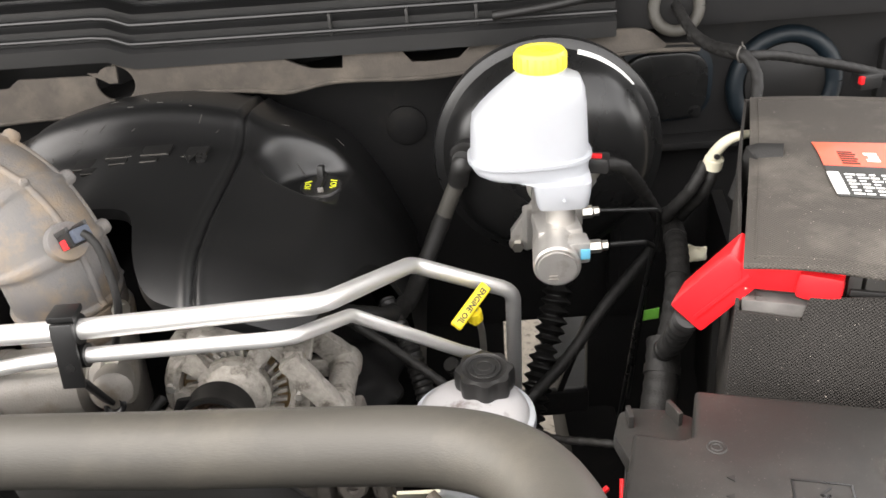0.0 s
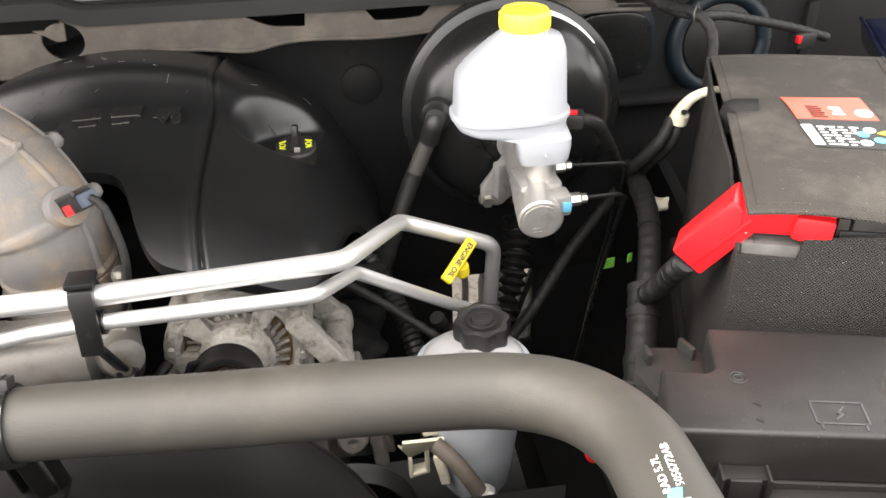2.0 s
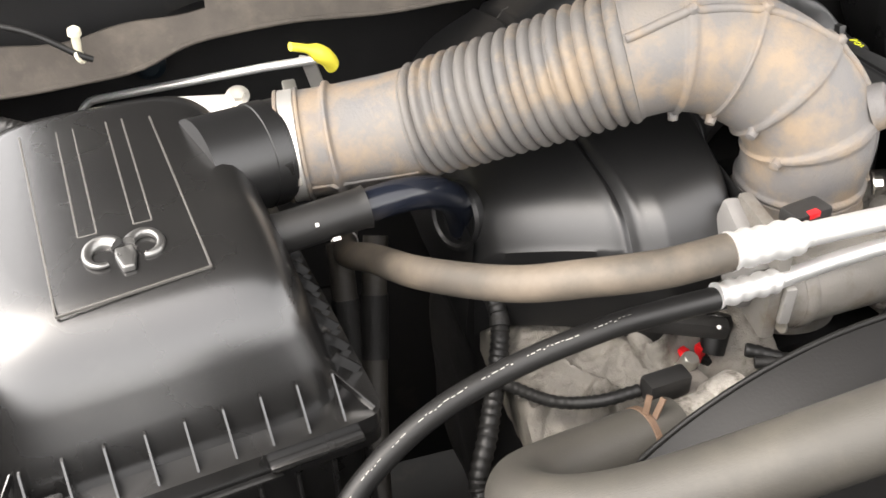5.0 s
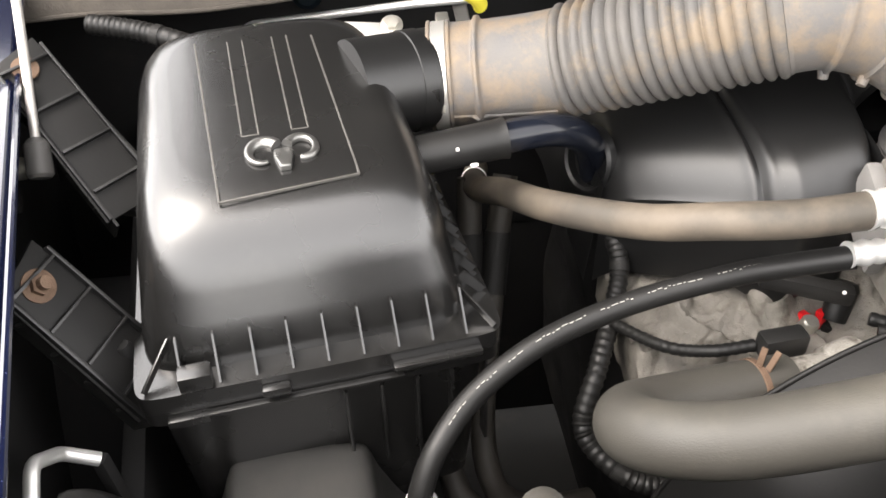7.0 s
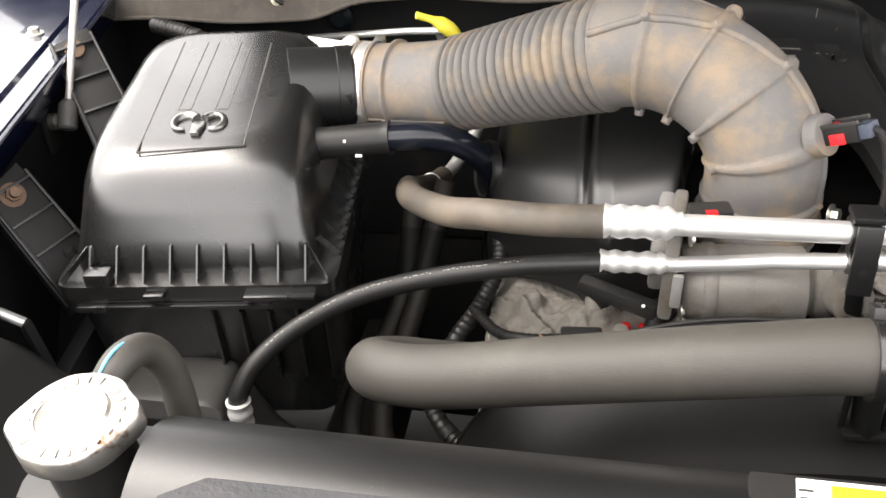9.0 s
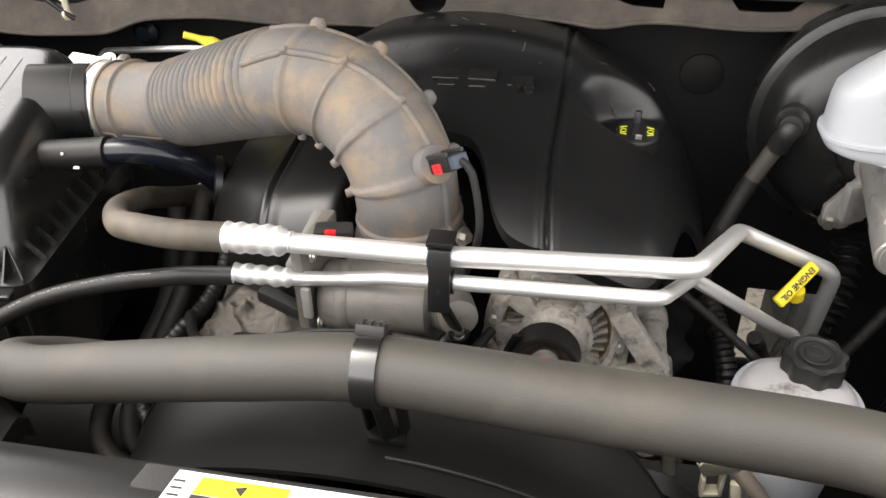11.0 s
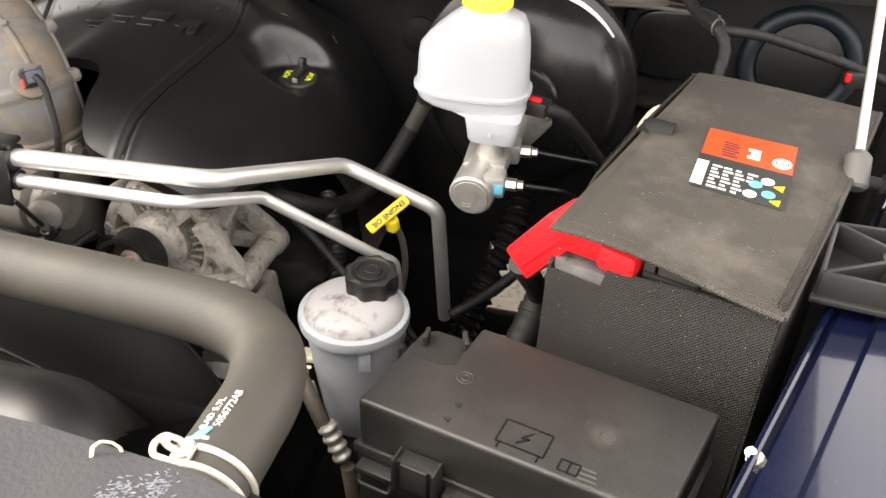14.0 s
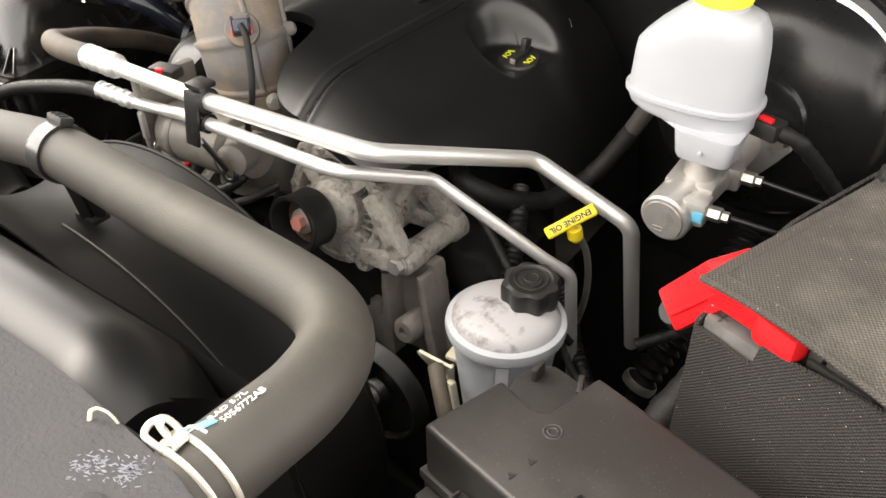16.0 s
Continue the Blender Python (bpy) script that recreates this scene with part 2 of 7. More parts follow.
def part(name, bm, material, parent, label=""):
    """One mesh, given in world places, under a thing or a part."""
    bm.transform(Matrix.Translation(-base_of(parent)))
    ob = link_mesh(name, bm, material)
    ob.parent = parent
    return tagged(ob, label)


def thing(name, at, label, category, group="", kind=""):
    ob = new(name)
    ob.empty_display_size = 0.02
    ob.location = at
    return tagged(ob, label, category, group, kind)


def single(name, bm, material, label, category, group="", kind=""):
    """A thing of one mesh only, its origin at its lowest middle."""
    low = min(v.co.z for v in bm.verts)
    n = len(bm.verts)
    at = Vector((sum(v.co.x for v in bm.verts) / n, sum(v.co.y for v in bm.verts) / n, low))
    bm.transform(Matrix.Translation(-at))
    ob = link_mesh(name, bm, material)
    ob.location = at
    return tagged(ob, label, category, group, kind)


def spline(points, step=0.005):
    """A smooth curve through the points, in even steps."""
    p = [Vector(q) for q in points]
    p = [2 * p[0] - p[1], *p, 2 * p[-1] - p[-2]]
    out = []
    for a, b, c, d in zip(p, p[1:], p[2:], p[3:]):
        k = max(2, int((c - b).length / step))
        for i in range(k):
            t = i / k
            out.append(0.5 * (2 * b + (c - a) * t + (2 * a - 5 * b + 4 * c - d) * t * t + (3 * b - a - 3 * c + d) * t ** 3))
    return out + [p[-2]]


def bent(points, radius, step=0.004):
    """A tube's line: straight runs with round bends."""
    p = [Vector(q) for q in points]
    out = [p[0]]
    for a, b, c in zip(p, p[1:], p[2:]):
        u, v = (a - b).normalized(), (c - b).normalized()
        half = u.angle(v) / 2
        cut = min(radius / math.tan(half), 0.48 * (a - b).length, 0.48 * (c - b).length)
        s, e = b + u * cut, b + v * cut
        k = max(4, int(cut * 2 / step))
        for i in range(k + 1):
            t = i / k
            out.append((1 - t) ** 2 * s + 2 * t * (1 - t) * b + t * t * e)
    return out + [p[-1]]


def sweep(path, radius, seg=20, cap=True, squash=1.0):
    """A round section drawn along a path. radius: metres, or a function of the length along the path."""
    bm = bmesh.new()
    n = len(path)
    tan = [(path[min(i + 1, n - 1)] - path[max(i - 1, 0)]).normalized() for i in range(n)]
    side = tan[0].orthogonal().normalized()
    rings, s = [], 0.0
    for i in range(n):
        if i:
            s += (path[i] - path[i - 1]).length
            side = tan[i - 1].rotation_difference(tan[i]) @ side
        side = (side - tan[i] * side.dot(tan[i])).normalized()
        up = tan[i].cross(side)
        r = radius(s) if callable(radius) else radius
        rings.append([bm.verts.new(path[i] + r * (math.cos(a) * side + squash * math.sin(a) * up)) for a in (2 * math.pi * k / seg for k in range(seg))])
    for a, b in zip(rings, rings[1:]):
        for k in range(seg):
            bm.faces.new((a[k], a[(k + 1) % seg], b[(k + 1) % seg], b[k]))
    if cap:
        bm.faces.new(rings[0])
        bm.faces.new(rings[-1])
    return bm


def length_of(path):
    return sum((b - a).length for a, b in zip(path, path[1:]))


def turn_to(axis, up=(0, 0, 1)):
    """A turn whose z lies along axis and whose y keeps near up."""
    z = Vector(axis).normalized()
    x = Vector(up).cross(z)
    x = x.normalized() if x.length > 1e-4 else z.orthogonal().normalized()
    y = z.cross(x)
    return Matrix((x, y, z)).transposed().to_4x4()


def lathe(profile, at, axis=(0, 0, 1), seg=40):
    """Turned shape: profile of (radius, height), closed at both ends."""
    bm = bmesh.new()
    m = Matrix.Translation(at) @ turn_to(axis)
    rings = []
    for r, h in profile:
        if r < 1e-5:
            rings.append([bm.verts.new(m @ Vector((0, 0, h)))])
        else:
            rings.append([bm.verts.new(m @ Vector((r * math.cos(2 * math.pi * k / seg), r * math.sin(2 * math.pi * k / seg), h))) for k in range(seg)])
    for a, b in zip(rings, rings[1:]):
        for k in range(seg):
            q = (k + 1) % seg
            if len(a) == 1 and len(b) > 1:
                bm.faces.new((a[0], b[k], b[q]))
            elif len(b) == 1 and len(a) > 1:
                bm.faces.new((a[k], a[q], b[0]))
            elif len(a) > 1:
                bm.faces.new((a[k], a[q], b[q], b[k]))
    for ring in (rings[0], rings[-1]):
        if len(ring) > 1:
            bm.faces.new(ring)
    return bm


def bevelled(bm, width, seg=2, angle=30):
    if width:
        edges = [e for e in bm.edges if len(e.link_faces) == 2 and e.calc_face_angle(0) > radians(angle)]
        bmesh.ops.bevel(bm, geom=edges, offset=width, segments=seg, profile=0.6, affect="EDGES")
    return bm


def box(at, size, yaw=0, bevel=0.003, rx=0, ry=0, seg=2):
    bm = bmesh.new()
    bmesh.ops.create_cube(bm, size=1.0)
    bm.transform(Matrix.Diagonal((*size, 1)))
    bevelled(bm, bevel, seg)
    bm.transform(pose(*at, rx, ry, yaw))
    return bm


def beam(a, b, w, h, bevel=0.002, up=(0, 0, 1)):
    """A bar from a to b, w wide and h high."""
    a, b = Vector(a), Vector(b)
    bm = bmesh.new()
    bmesh.ops.create_cube(bm, size=1.0)
    bm.transform(Matrix.Diagonal((w, h, (b - a).length, 1)))
    bevelled(bm, bevel)
    bm.transform(Matrix.Translation((a + b) / 2) @ turn_to(b - a, up))
    return bm


def prism(poly, z0, z1, bevel=0.003, seg=2):
    """A plan outline raised from z0 to z1."""
    bm = bmesh.new()
    lo = [bm.verts.new((x, y, z0)) for x, y in poly]
    hi = [bm.verts.new((x, y, z1)) for x, y in poly]
    bm.faces.new(lo)
    bm.faces.new(hi)
    n = len(poly)
    for i in range(n):
        bm.faces.new((lo[i], lo[(i + 1) % n], hi[(i + 1) % n], hi[i]))
    bmesh.ops.recalc_face_normals(bm, faces=bm.faces)
    return bevelled(bm, bevel, seg)


def plate(poly, at, axis, up, thick, bevel=0.001):
    """A flat outline in the plane across axis."""
    bm = prism(poly, 0, thick, bevel)
    bm.transform(Matrix.Translation(at) @ turn_to(axis, up))
    return bm


def merged(*parts):
    out = bmesh.new()
    for bm in parts:
        me = bpy.data.meshes.new("join")
        bm.to_mesh(me)
        out.from_mesh(me)
        bpy.data.meshes.remove(me)
        bm.free()
    return out


def rough_up(bm, amount, scale, seed=0.0, soften=2):
    """Uneven, cast or sagging shape."""
    for _ in range(soften):
        bmesh.ops.smooth_vert(bm, verts=bm.verts, factor=0.4, use_axis_x=True, use_axis_y=True, use_axis_z=True)
    bm.normal_update()
    for v in bm.verts:
        v.co += v.normal * amount * noise.noise(v.co * scale + Vector((seed, seed, seed)))
    return bm


def cut_fine(bm, size):
    for _ in range(5):
        long = [e for e in bm.edges if e.calc_length() > size]
        if not long:
            break
        bmesh.ops.subdivide_edges(bm, edges=long, cuts=1, use_grid_fill=True)
    return bm


def sheet(nu, nv, at, thick=0.0):
    """A surface from at(u, v), u and v from 0 to 1, with an underside."""
    bm = bmesh.new()
    g = [[bm.verts.new(at(i / nu, j / nv)) for i in range(nu + 1)] for j in range(nv + 1)]
    for j in range(nv):
        for i in range(nu):
            bm.faces.new((g[j][i], g[j][i + 1], g[j + 1][i + 1], g[j + 1][i]))
    if thick:
        low = [[bm.verts.new(v.co - Vector((0, 0, thick))) for v in row] for row in g]
        for j in range(nv):
            for i in range(nu):
                bm.faces.new((low[j][i], low[j + 1][i], low[j + 1][i + 1], low[j][i + 1]))
        rim = [(0, i) for i in range(nu)] + [(j, nu) for j in range(nv)] + [(nv, i) for i in range(nu, 0, -1)] + [(j, 0) for j in range(nv, 0, -1)]
        for (a, b), (c, d) in zip(rim, rim[1:] + rim[:1]):
            bm.faces.new((g[a][b], g[c][d], low[c][d], low[a][b]))
    return bm


def words(text, size, at, along, out, thick=0.0004, bold=0.0):
    """Flat letters, centred on at, reading along one way and facing out."""
    cu = bpy.data.curves.new("letters", "FONT")
    cu.body, cu.size, cu.extrude, cu.offset = text, size, thick, bold
    cu.align_x, cu.align_y, cu.resolution_u = "CENTER", "CENTER", 2
    ob = bpy.data.objects.new("letters", cu)
    me = bpy.data.meshes.new_from_object(ob)
    bm = bmesh.new()
    bm.from_mesh(me)
    bpy.data.objects.remove(ob)
    bpy.data.curves.remove(cu)
    bpy.data.meshes.remove(me)
    x, z = Vector(along).normalized(), Vector(out).normalized()
    y = z.cross(x)
    bm.transform(Matrix.Translation(at) @ Matrix((x, y, z)).transposed().to_4x4())
    return bm


def hexbolt(at, axis, r=0.006, h=0.005, washer=1.6):
    return merged(lathe([(r * washer, 0), (r * washer, 0.0015), (r * 1.1, 0.002)], at, axis, 20),
                  bevelled(lathe([(r, 0.001), (r, h)], at, axis, 6), 0.0006, 1))


def ring(at, axis, r, wire, seg=32):
    a = turn_to(axis)
    path = [Vector(at) + a.to_3x3() @ Vector((r * math.cos(2 * math.pi * k / seg), r * math.sin(2 * math.pi * k / seg), 0)) for k in range(seg + 1)]
    return sweep(path, wire, 10, False)

# ---- setting ----
ground = single("ground", box((-0.35, 0.5, -0.05), (60, 60, 0.1), bevel=0), CONCRETE, "pale concrete ground under the truck", "ground", kind="structure")

# firewall with two pressed panels, one ring and one oval blanking plate
firewall = thing("firewall", (-0.35, 1.24, 0.45), "dark painted steel firewall behind the engine", "firewall", kind="structure")
part("panel", box((-0.35, 1.25, 1.090), (2.6, 0.03, 0.58), bevel=0.006), DARK, firewall)
for x0, x1 in ((-1.65, 0.052), (0.195, 0.95)):
    part("toe_panel", box(((x0 + x1) / 2, 1.252, 0.58), (x1 - x0, 0.026, 0.44), bevel=0.006), DARK, firewall)
part("toe_panel", box((0.1235, 1.252, 0.41), (0.143, 0.02, 0.10), bevel=0.002), DARK, firewall)
part("cross_brace", box((0.1235, 1.238, 0.618), (0.15, 0.02, 0.052), bevel=0.006), DARK, firewall)
part("cross_brace", box((0.172, 1.240, 0.72), (0.012, 0.014, 0.17), 0, 0.003, ry=18), DARK, firewall)
part("pressed_rib", box((0.235, 1.232, 1.05), (0.02, 0.02, 0.4), bevel=0.008), DARK, firewall)
part("pressed_rib", box((0.62, 1.232, 1.05), (0.02, 0.02, 0.4), bevel=0.008), DARK, firewall)
part("shelf", box((0.3, 1.215, 1.12), (0.36, 0.04, 0.012), bevel=0.004), DARK, firewall)
TEAL = surf("teal_primer", (0.003, 0.008, 0.013), (0.004, 0.011, 0.017), 0.5, scale=20, bump=0.1)
part("grommet_ring", ring((0.475, 1.228, 1.195), (0, -1, 0.1), 0.072, 0.013), TEAL, firewall, "teal painted round opening")
part("grommet", lathe([(0.062, 0), (0.058, 0.012), (0.03, 0.02), (0, 0.022)], (0.475, 1.235, 1.195), (0, -1, 0.1)), RUBBER_BLACK, firewall, "dusty rubber grommet")
oval = [(0.062 * math.copysign(abs(math.cos(a)) ** 0.6, math.cos(a)), 0.05 * math.copysign(abs(math.sin(a)) ** 0.6, math.sin(a))) for a in (k * math.pi / 16 for k in range(32))]
part("blanking_gasket", plate([(1.15 * x, 1.15 * y) for x, y in oval], (0.30, 1.236, 1.205), (0, -1, 0), (0, 0, 1), 0.006), TEAL, firewall, "teal sealing edge")
part("blanking_plate", plate(oval, (0.30, 1.231, 1.205), (0, -1, 0), (0, 0, 1), 0.014, 0.004), GLOSS, firewall, "glossy black blanking plate")
part("bolt", hexbolt((0.345, 1.218, 1.165), (0, -1, 0), 0.006), GLOSS, firewall)
part("sealed_plug", lathe([(0.03, 0), (0.03, 0.008), (0.02, 0.012), (0, 0.013)], (-0.08, 1.238, 1.17), (0, -1, 0)), DARK, firewall)
part("sealed_plug", lathe([(0.02, 0), (0.02, 0.012), (0.012, 0.02), (0, 0.021)], (-0.93, 1.2375, 1.19), (0, -1, 0)), TEAL, firewall)

# fibre board below the cowl, with a lightening hole and notches along its top edge
def step_up(x, at, width):
    return 1 / (1 + math.exp(-(x - at) / width))


def board_low(x):
    return 1.252 - 0.036 * step_up(-x, 0.905, 0.018) + 0.023 * step_up(x, -0.475, 0.014) - 0.007 * math.exp(-((x + 0.225) / 0.035) ** 2) + 0.010 * step_up(x, 0.12, 0.03) + 0.002 * math.sin(31 * x)


def board_top(x):
    """Top edge: a low hill, two scooped notches, a peak, then a stepped tail."""
    if x < -0.852:
        return 1.262 + 0.013 * max(-0.3, min(1, (x + 0.957) / 0.10)) + 0.003 * math.sin(45 * x)
    if x < -0.66:
        return 1.318
    if x < -0.45:
        return 1.323 - 0.017 * min(1.6, ((x + 0.533) / 0.055) ** 2) + 0.0015 * math.sin(40 * x)
    t = 1.329 + 0.015 * max(0, x - 0.05) / 0.14 + 0.0012 * math.sin(55 * x)
    if -0.268 < x < -0.15:
        k = min(1, (x + 0.268) / 0.085)
        t -= 0.034 * k * k * (3 - 2 * k)
    if -0.08 < x < 0.035:
        t -= 0.035 * min(1, (x + 0.08) / 0.022) ** 0.7 * min(1, (0.035 - x) / 0.03) ** 0.8
    if x > 0.190:
        t = 1.314 - 0.034 * step_up(x, 0.272, 0.009)
    return max(t, board_low(x) + 0.003)


board = bmesh.new()
n = 420
xs = [-1.3 + 1.62 * i / n for i in range(n + 1)]
loop = [board.verts.new((x, 1.133, board_low(x))) for x in xs] + [board.verts.new((x, 1.142 + 0.01 * math.sin(5 * x), board_top(x))) for x in reversed(xs)]
hole = [board.verts.new((-0.456 + 0.026 * math.cos(a), 1.137, 1.2955 + 0.024 * math.sin(a))) for a in (2 * math.pi * k / 28 for k in range(28))]
rims = [board.edges.new((q[i], q[(i + 1) % len(q)])) for q in (loop, hole) for i in range(len(q))]
bmesh.ops.triangle_fill(board, edges=rims, use_beauty=True)
back = bmesh.ops.extrude_face_region(board, geom=board.faces[:])
bmesh.ops.translate(board, verts=[v for v in back["geom"] if isinstance(v, bmesh.types.BMVert)], vec=(0, 0.004, 0))
cowl = thing("cowl", (-0.35, 1.14, 1.25), "dusty cowl board under black plastic cowl trim", "cowl", kind="structure")
part("fibre_board", board, COWLBOARD, cowl, "dusty grey-brown fibre board with worn edges")
lip = [Vector((x, 1.131, board_low(x) + 0.001)) for x in xs[::4]]
part("lip", sweep(lip, 0.003, 8), COWLBOARD, cowl)
part("return_flange", sheet(60, 2, lambda u, v: Vector((-1.3 + 1.62 * u, 1.135 + 0.1 * v, board_low(-1.3 + 1.62 * u) + 0.002 + 0.004 * v)), 0.004), DARK, cowl)
# stepped black trim above
def trim_line(x):
    return 1.334 + 0.012 * (1 / (1 + math.exp((x + 0.440) / 0.005))) - 0.006 * (x + 0.35)


for k, (dy, dz, w, mat) in enumerate(((1.13, 0.0, 0.018, COVERBLACK), (1.143, 0.022, 0.03, COVERBLACK), (1.165, 0.043, 0.05, COVERBLACK), (1.21, 0.05, 0.07, COVERBLACK))):
    part("trim_step", sheet(90, 3, lambda u, v, dy=dy, dz=dz, w=w: Vector((-1.25 + 1.46 * u, dy + w * v, trim_line(-1.25 + 1.46 * u) + dz + 0.006 * math.sin(v * math.pi))), 0.02), mat, cowl)
part("trim_bead", sweep([Vector((-1.25 + 1.46 * i / 60, 1.133, trim_line(-1.25 + 1.46 * i / 60) + 0.012)) for i in range(61)], 0.0028, 8), COVERBLACK, cowl)
part("trim_bead", sweep([Vector((-1.25 + 1.46 * i / 60, 1.148, trim_line(-1.25 + 1.46 * i / 60) + 0.033)) for i in range(61)], 0.003, 8), COVERBLACK, cowl)
for x in (-0.16, -0.06, 0.03):
    part("trim_rib", box((x, 1.142, trim_line(x) + 0.016), (0.004, 0.012, 0.034), bevel=0.001), BLACK, cowl)
part("cowl_box", box((0.47, 1.22, 1.37), (0.54, 0.12, 0.13), bevel=0.012), DARK, cowl)
part("cowl_box", box((-0.52, 1.31, 1.33), (1.5, 0.1, 0.12), bevel=0.012), DARK, cowl)
part("cable_hole_ring", ring((0.293, 1.158, 1.335), (0, -1, 0.25), 0.030, 0.008), RUBBER, cowl, "dusty rubber ring round a cable hole")
part("rubber_seal", sweep(spline([(0.05, 1.12, 1.352), (0.12, 1.115, 1.36), (0.19, 1.118, 1.37), (0.27, 1.12, 1.385)]), 0.006, 10), RUBBER_BLACK, cowl)

CC = thing("cable_clip", (-0.987, 1.13, 1.25), "small white plastic clip holding a thin cable on the cowl", "clip")
part("stud", lathe([(0.0035, 0), (0.0045, 0.012), (0.0045, 0.020), (0.007, 0.022), (0.0065, 0.028), (0.004, 0.030), (0, 0.030)], (-0.987, 1.128, 1.252), (0.1, -0.2, 1), 18), CREAM, CC)
part("loop", ring((-0.986, 1.124, 1.250), (0.9, -0.2, 0.4), 0.0065, 0.0022, 20), CREAM, CC)
part("cable", sweep(spline([(-1.20, 1.14, 1.305), (-1.09, 1.128, 1.298), (-1.033, 1.124, 1.284), (-0.986, 1.122, 1.252), (-0.975, 1.124, 1.245)]), 0.0035, 10), RUBBER_BLACK, CC, "thin dark release cable")

# fenders: painted flange, inner wall and wheelhouse on each side
def fender(name, a, b, out, label):
    """a, b: the flange's inner edge, front and rear; out: -1 or 1, away from the engine."""
    th = thing(name, (a[0] + out * 0.12, (a[1] + b[1]) / 2, 0.6), label, "fender", kind="structure")
    a, b = Vector(a), Vector(b)
    d = (b - a).normalized()
    s = Vector((d.y, -d.x, 0)) * (1 if (Vector((d.y, -d.x, 0)).x * out > 0) else -1)
    prof = [(0.05, -0.4), (0.036, -0.06), (0.006, -0.034), (0.0, -0.006), (0.006, 0.0), (0.03, 0.001), (0.034, 0.006), (0.075, 0.008), (0.08, 0.003), (0.12, 0.01), (0.17, 0.03), (0.24, 0.045), (0.34, 0.02), (0.40, -0.06), (0.42, -0.3), (0.42, -0.9)]
    m = 40
    bm = bmesh.new()
    rows = []
    for i in range(m + 1):
        c = a + (b - a) * (i / m)
        rows.append([bm.verts.new(c + s * p + Vector((0, 0, q))) for p, q in prof])
    for r0, r1 in zip(rows, rows[1:]):
        for k in range(len(prof) - 1):
            bm.faces.new((r0[k], r0[k + 1], r1[k + 1], r1[k]))
    part("flange", bm, PAINT, th, "glossy navy painted fender edge")
    inner = sheet(12, 12, lambda u, v: a + (b - a) * u + Vector((0, 0, -0.05 - 0.75 * v)) + s * (0.030 + 0.04 * v), 0.003)
    part("inner_wall", inner, DARK, th, "black inner fender wall")
    part("edge_bead", sweep([a + (b - a) * (i / 20) + Vector((0, 0, 0.0)) - s * 0.002 for i in range(21)], 0.003, 8), PAINT, th)
    return th, a, d, s


fl, fa, fd, fs = fender("fender_left", (-0.991, 0.16, 1.25), (-1.318, 1.48, 1.25), -1, "navy blue fender with bolts along its flange")
for t in (0.33, 0.58, 0.83):
    part("bolt", hexbolt(fa + fd * t * 1.01 + fs * 0.055 + Vector((0, 0, 0.007)), (0, 0, 1), 0.007, 0.008), ZINC if t > 0.8 else GLOSS, fl)
for t in (0.2, 0.45, 0.68):
    part("slot", lathe([(0.009, 0), (0.0085, 0.0008), (0, 0.001)], fa + fd * t * 1.01 + fs * 0.058 + Vector((0, 0, 0.0076)), (0, 0, 1), 20), DARK, fl)
fr, ra, rd, rs = fender("fender_right", (0.275, 0.19, 1.25), (0.64, 1.13, 1.25), 1, "navy blue fender with a pale bolt on its flange")
part("bolt", merged(lathe([(0.006, 0), (0.006, 0.004), (0.004, 0.006), (0.004, 0.010), (0, 0.011)], (0.363, 0.418, 1.244), (-0.55, -0.15, 0.8), 8)), CREAM, fr, "pale plastic bolt")

# open hood, dark underneath, hinged at the cowl
hood = single("hood", box((-0.275, 0.92, 1.88), (1.67, 1.25, 0.04), bevel=0.015, rx=-46), DARK, "open hood with a dark underside above the engine", "hood", kind="structure")
part("hinge", beam((-0.97, 1.29, 1.34), (-0.97, 1.335, 1.45), 0.03, 0.02), DARK, hood)
part("hinge", beam((0.4, 1.29, 1.40), (0.4, 1.335, 1.45), 0.03, 0.02), DARK, hood)

cab = single("cab", box((-0.35, 2.45, 1.22), (2.0, 2.1, 0.46), bevel=0.05), PAINT, "navy truck cab behind the firewall", "cab", kind="structure")

# front: radiator top panel, radiator and shroud
panel_shape = [(-0.74, -0.12), (0.25, -0.12), (0.26, 0.12), (0.20, 0.215), (0.155, 0.245), (0.12, 0.258), (0.05, 0.275), (-0.05, 0.284), (-0.35, 0.288), (-0.72, 0.284), (-0.74, 0.27)]
front_panel = single("radiator_panel", prism(panel_shape, 1.2955, 1.300, 0.0015), FELT, "grey felt-faced panel over the radiator", "panel", kind="structure")
scuff = surf("white_scuffs", (0.15, 0.16, 0.19), (0.25, 0.265, 0.30), 0.9, scale=160, bump=0.5)
rng = random.Random(3)
flakes = []
for i in range(190):
    mx, my, wide = ((0.014, 0.253, 0.0062), (0.033, 0.261, 0.0042))[i % 2]
    k, q = rng.gauss(0, wide), rng.gauss(0, 0.0042)
    cx, cy = mx + k * 0.82 - q * 0.4, my + k * 0.45 + q
    if cy > 0.279:
        continue
    turn, half, thin = 0.55 + rng.gauss(0, 0.5), rng.uniform(0.0004, 0.0020), rng.uniform(0.00018, 0.0005)
    dx, dy = math.cos(turn), math.sin(turn)
    flakes.append(prism([(cx + dx * half, cy + dy * half), (cx - dy * thin, cy + dx * thin), (cx - dx * half, cy - dy * half), (cx + dy * thin, cy - dx * thin)], 1.2996, 1.3003, 0))
tagged(part("scuff_marks", merged(*flakes), scuff, front_panel), "white scuff marks", kind="stuff")
pin = lathe([(0.0155, 0), (0.016, 0.0015), (0.0135, 0.004), (0.006, 0.005), (0.005, 0.004), (0, 0.004)], (0.038, 0.229, 1.3), (0, 0, 1), 36)
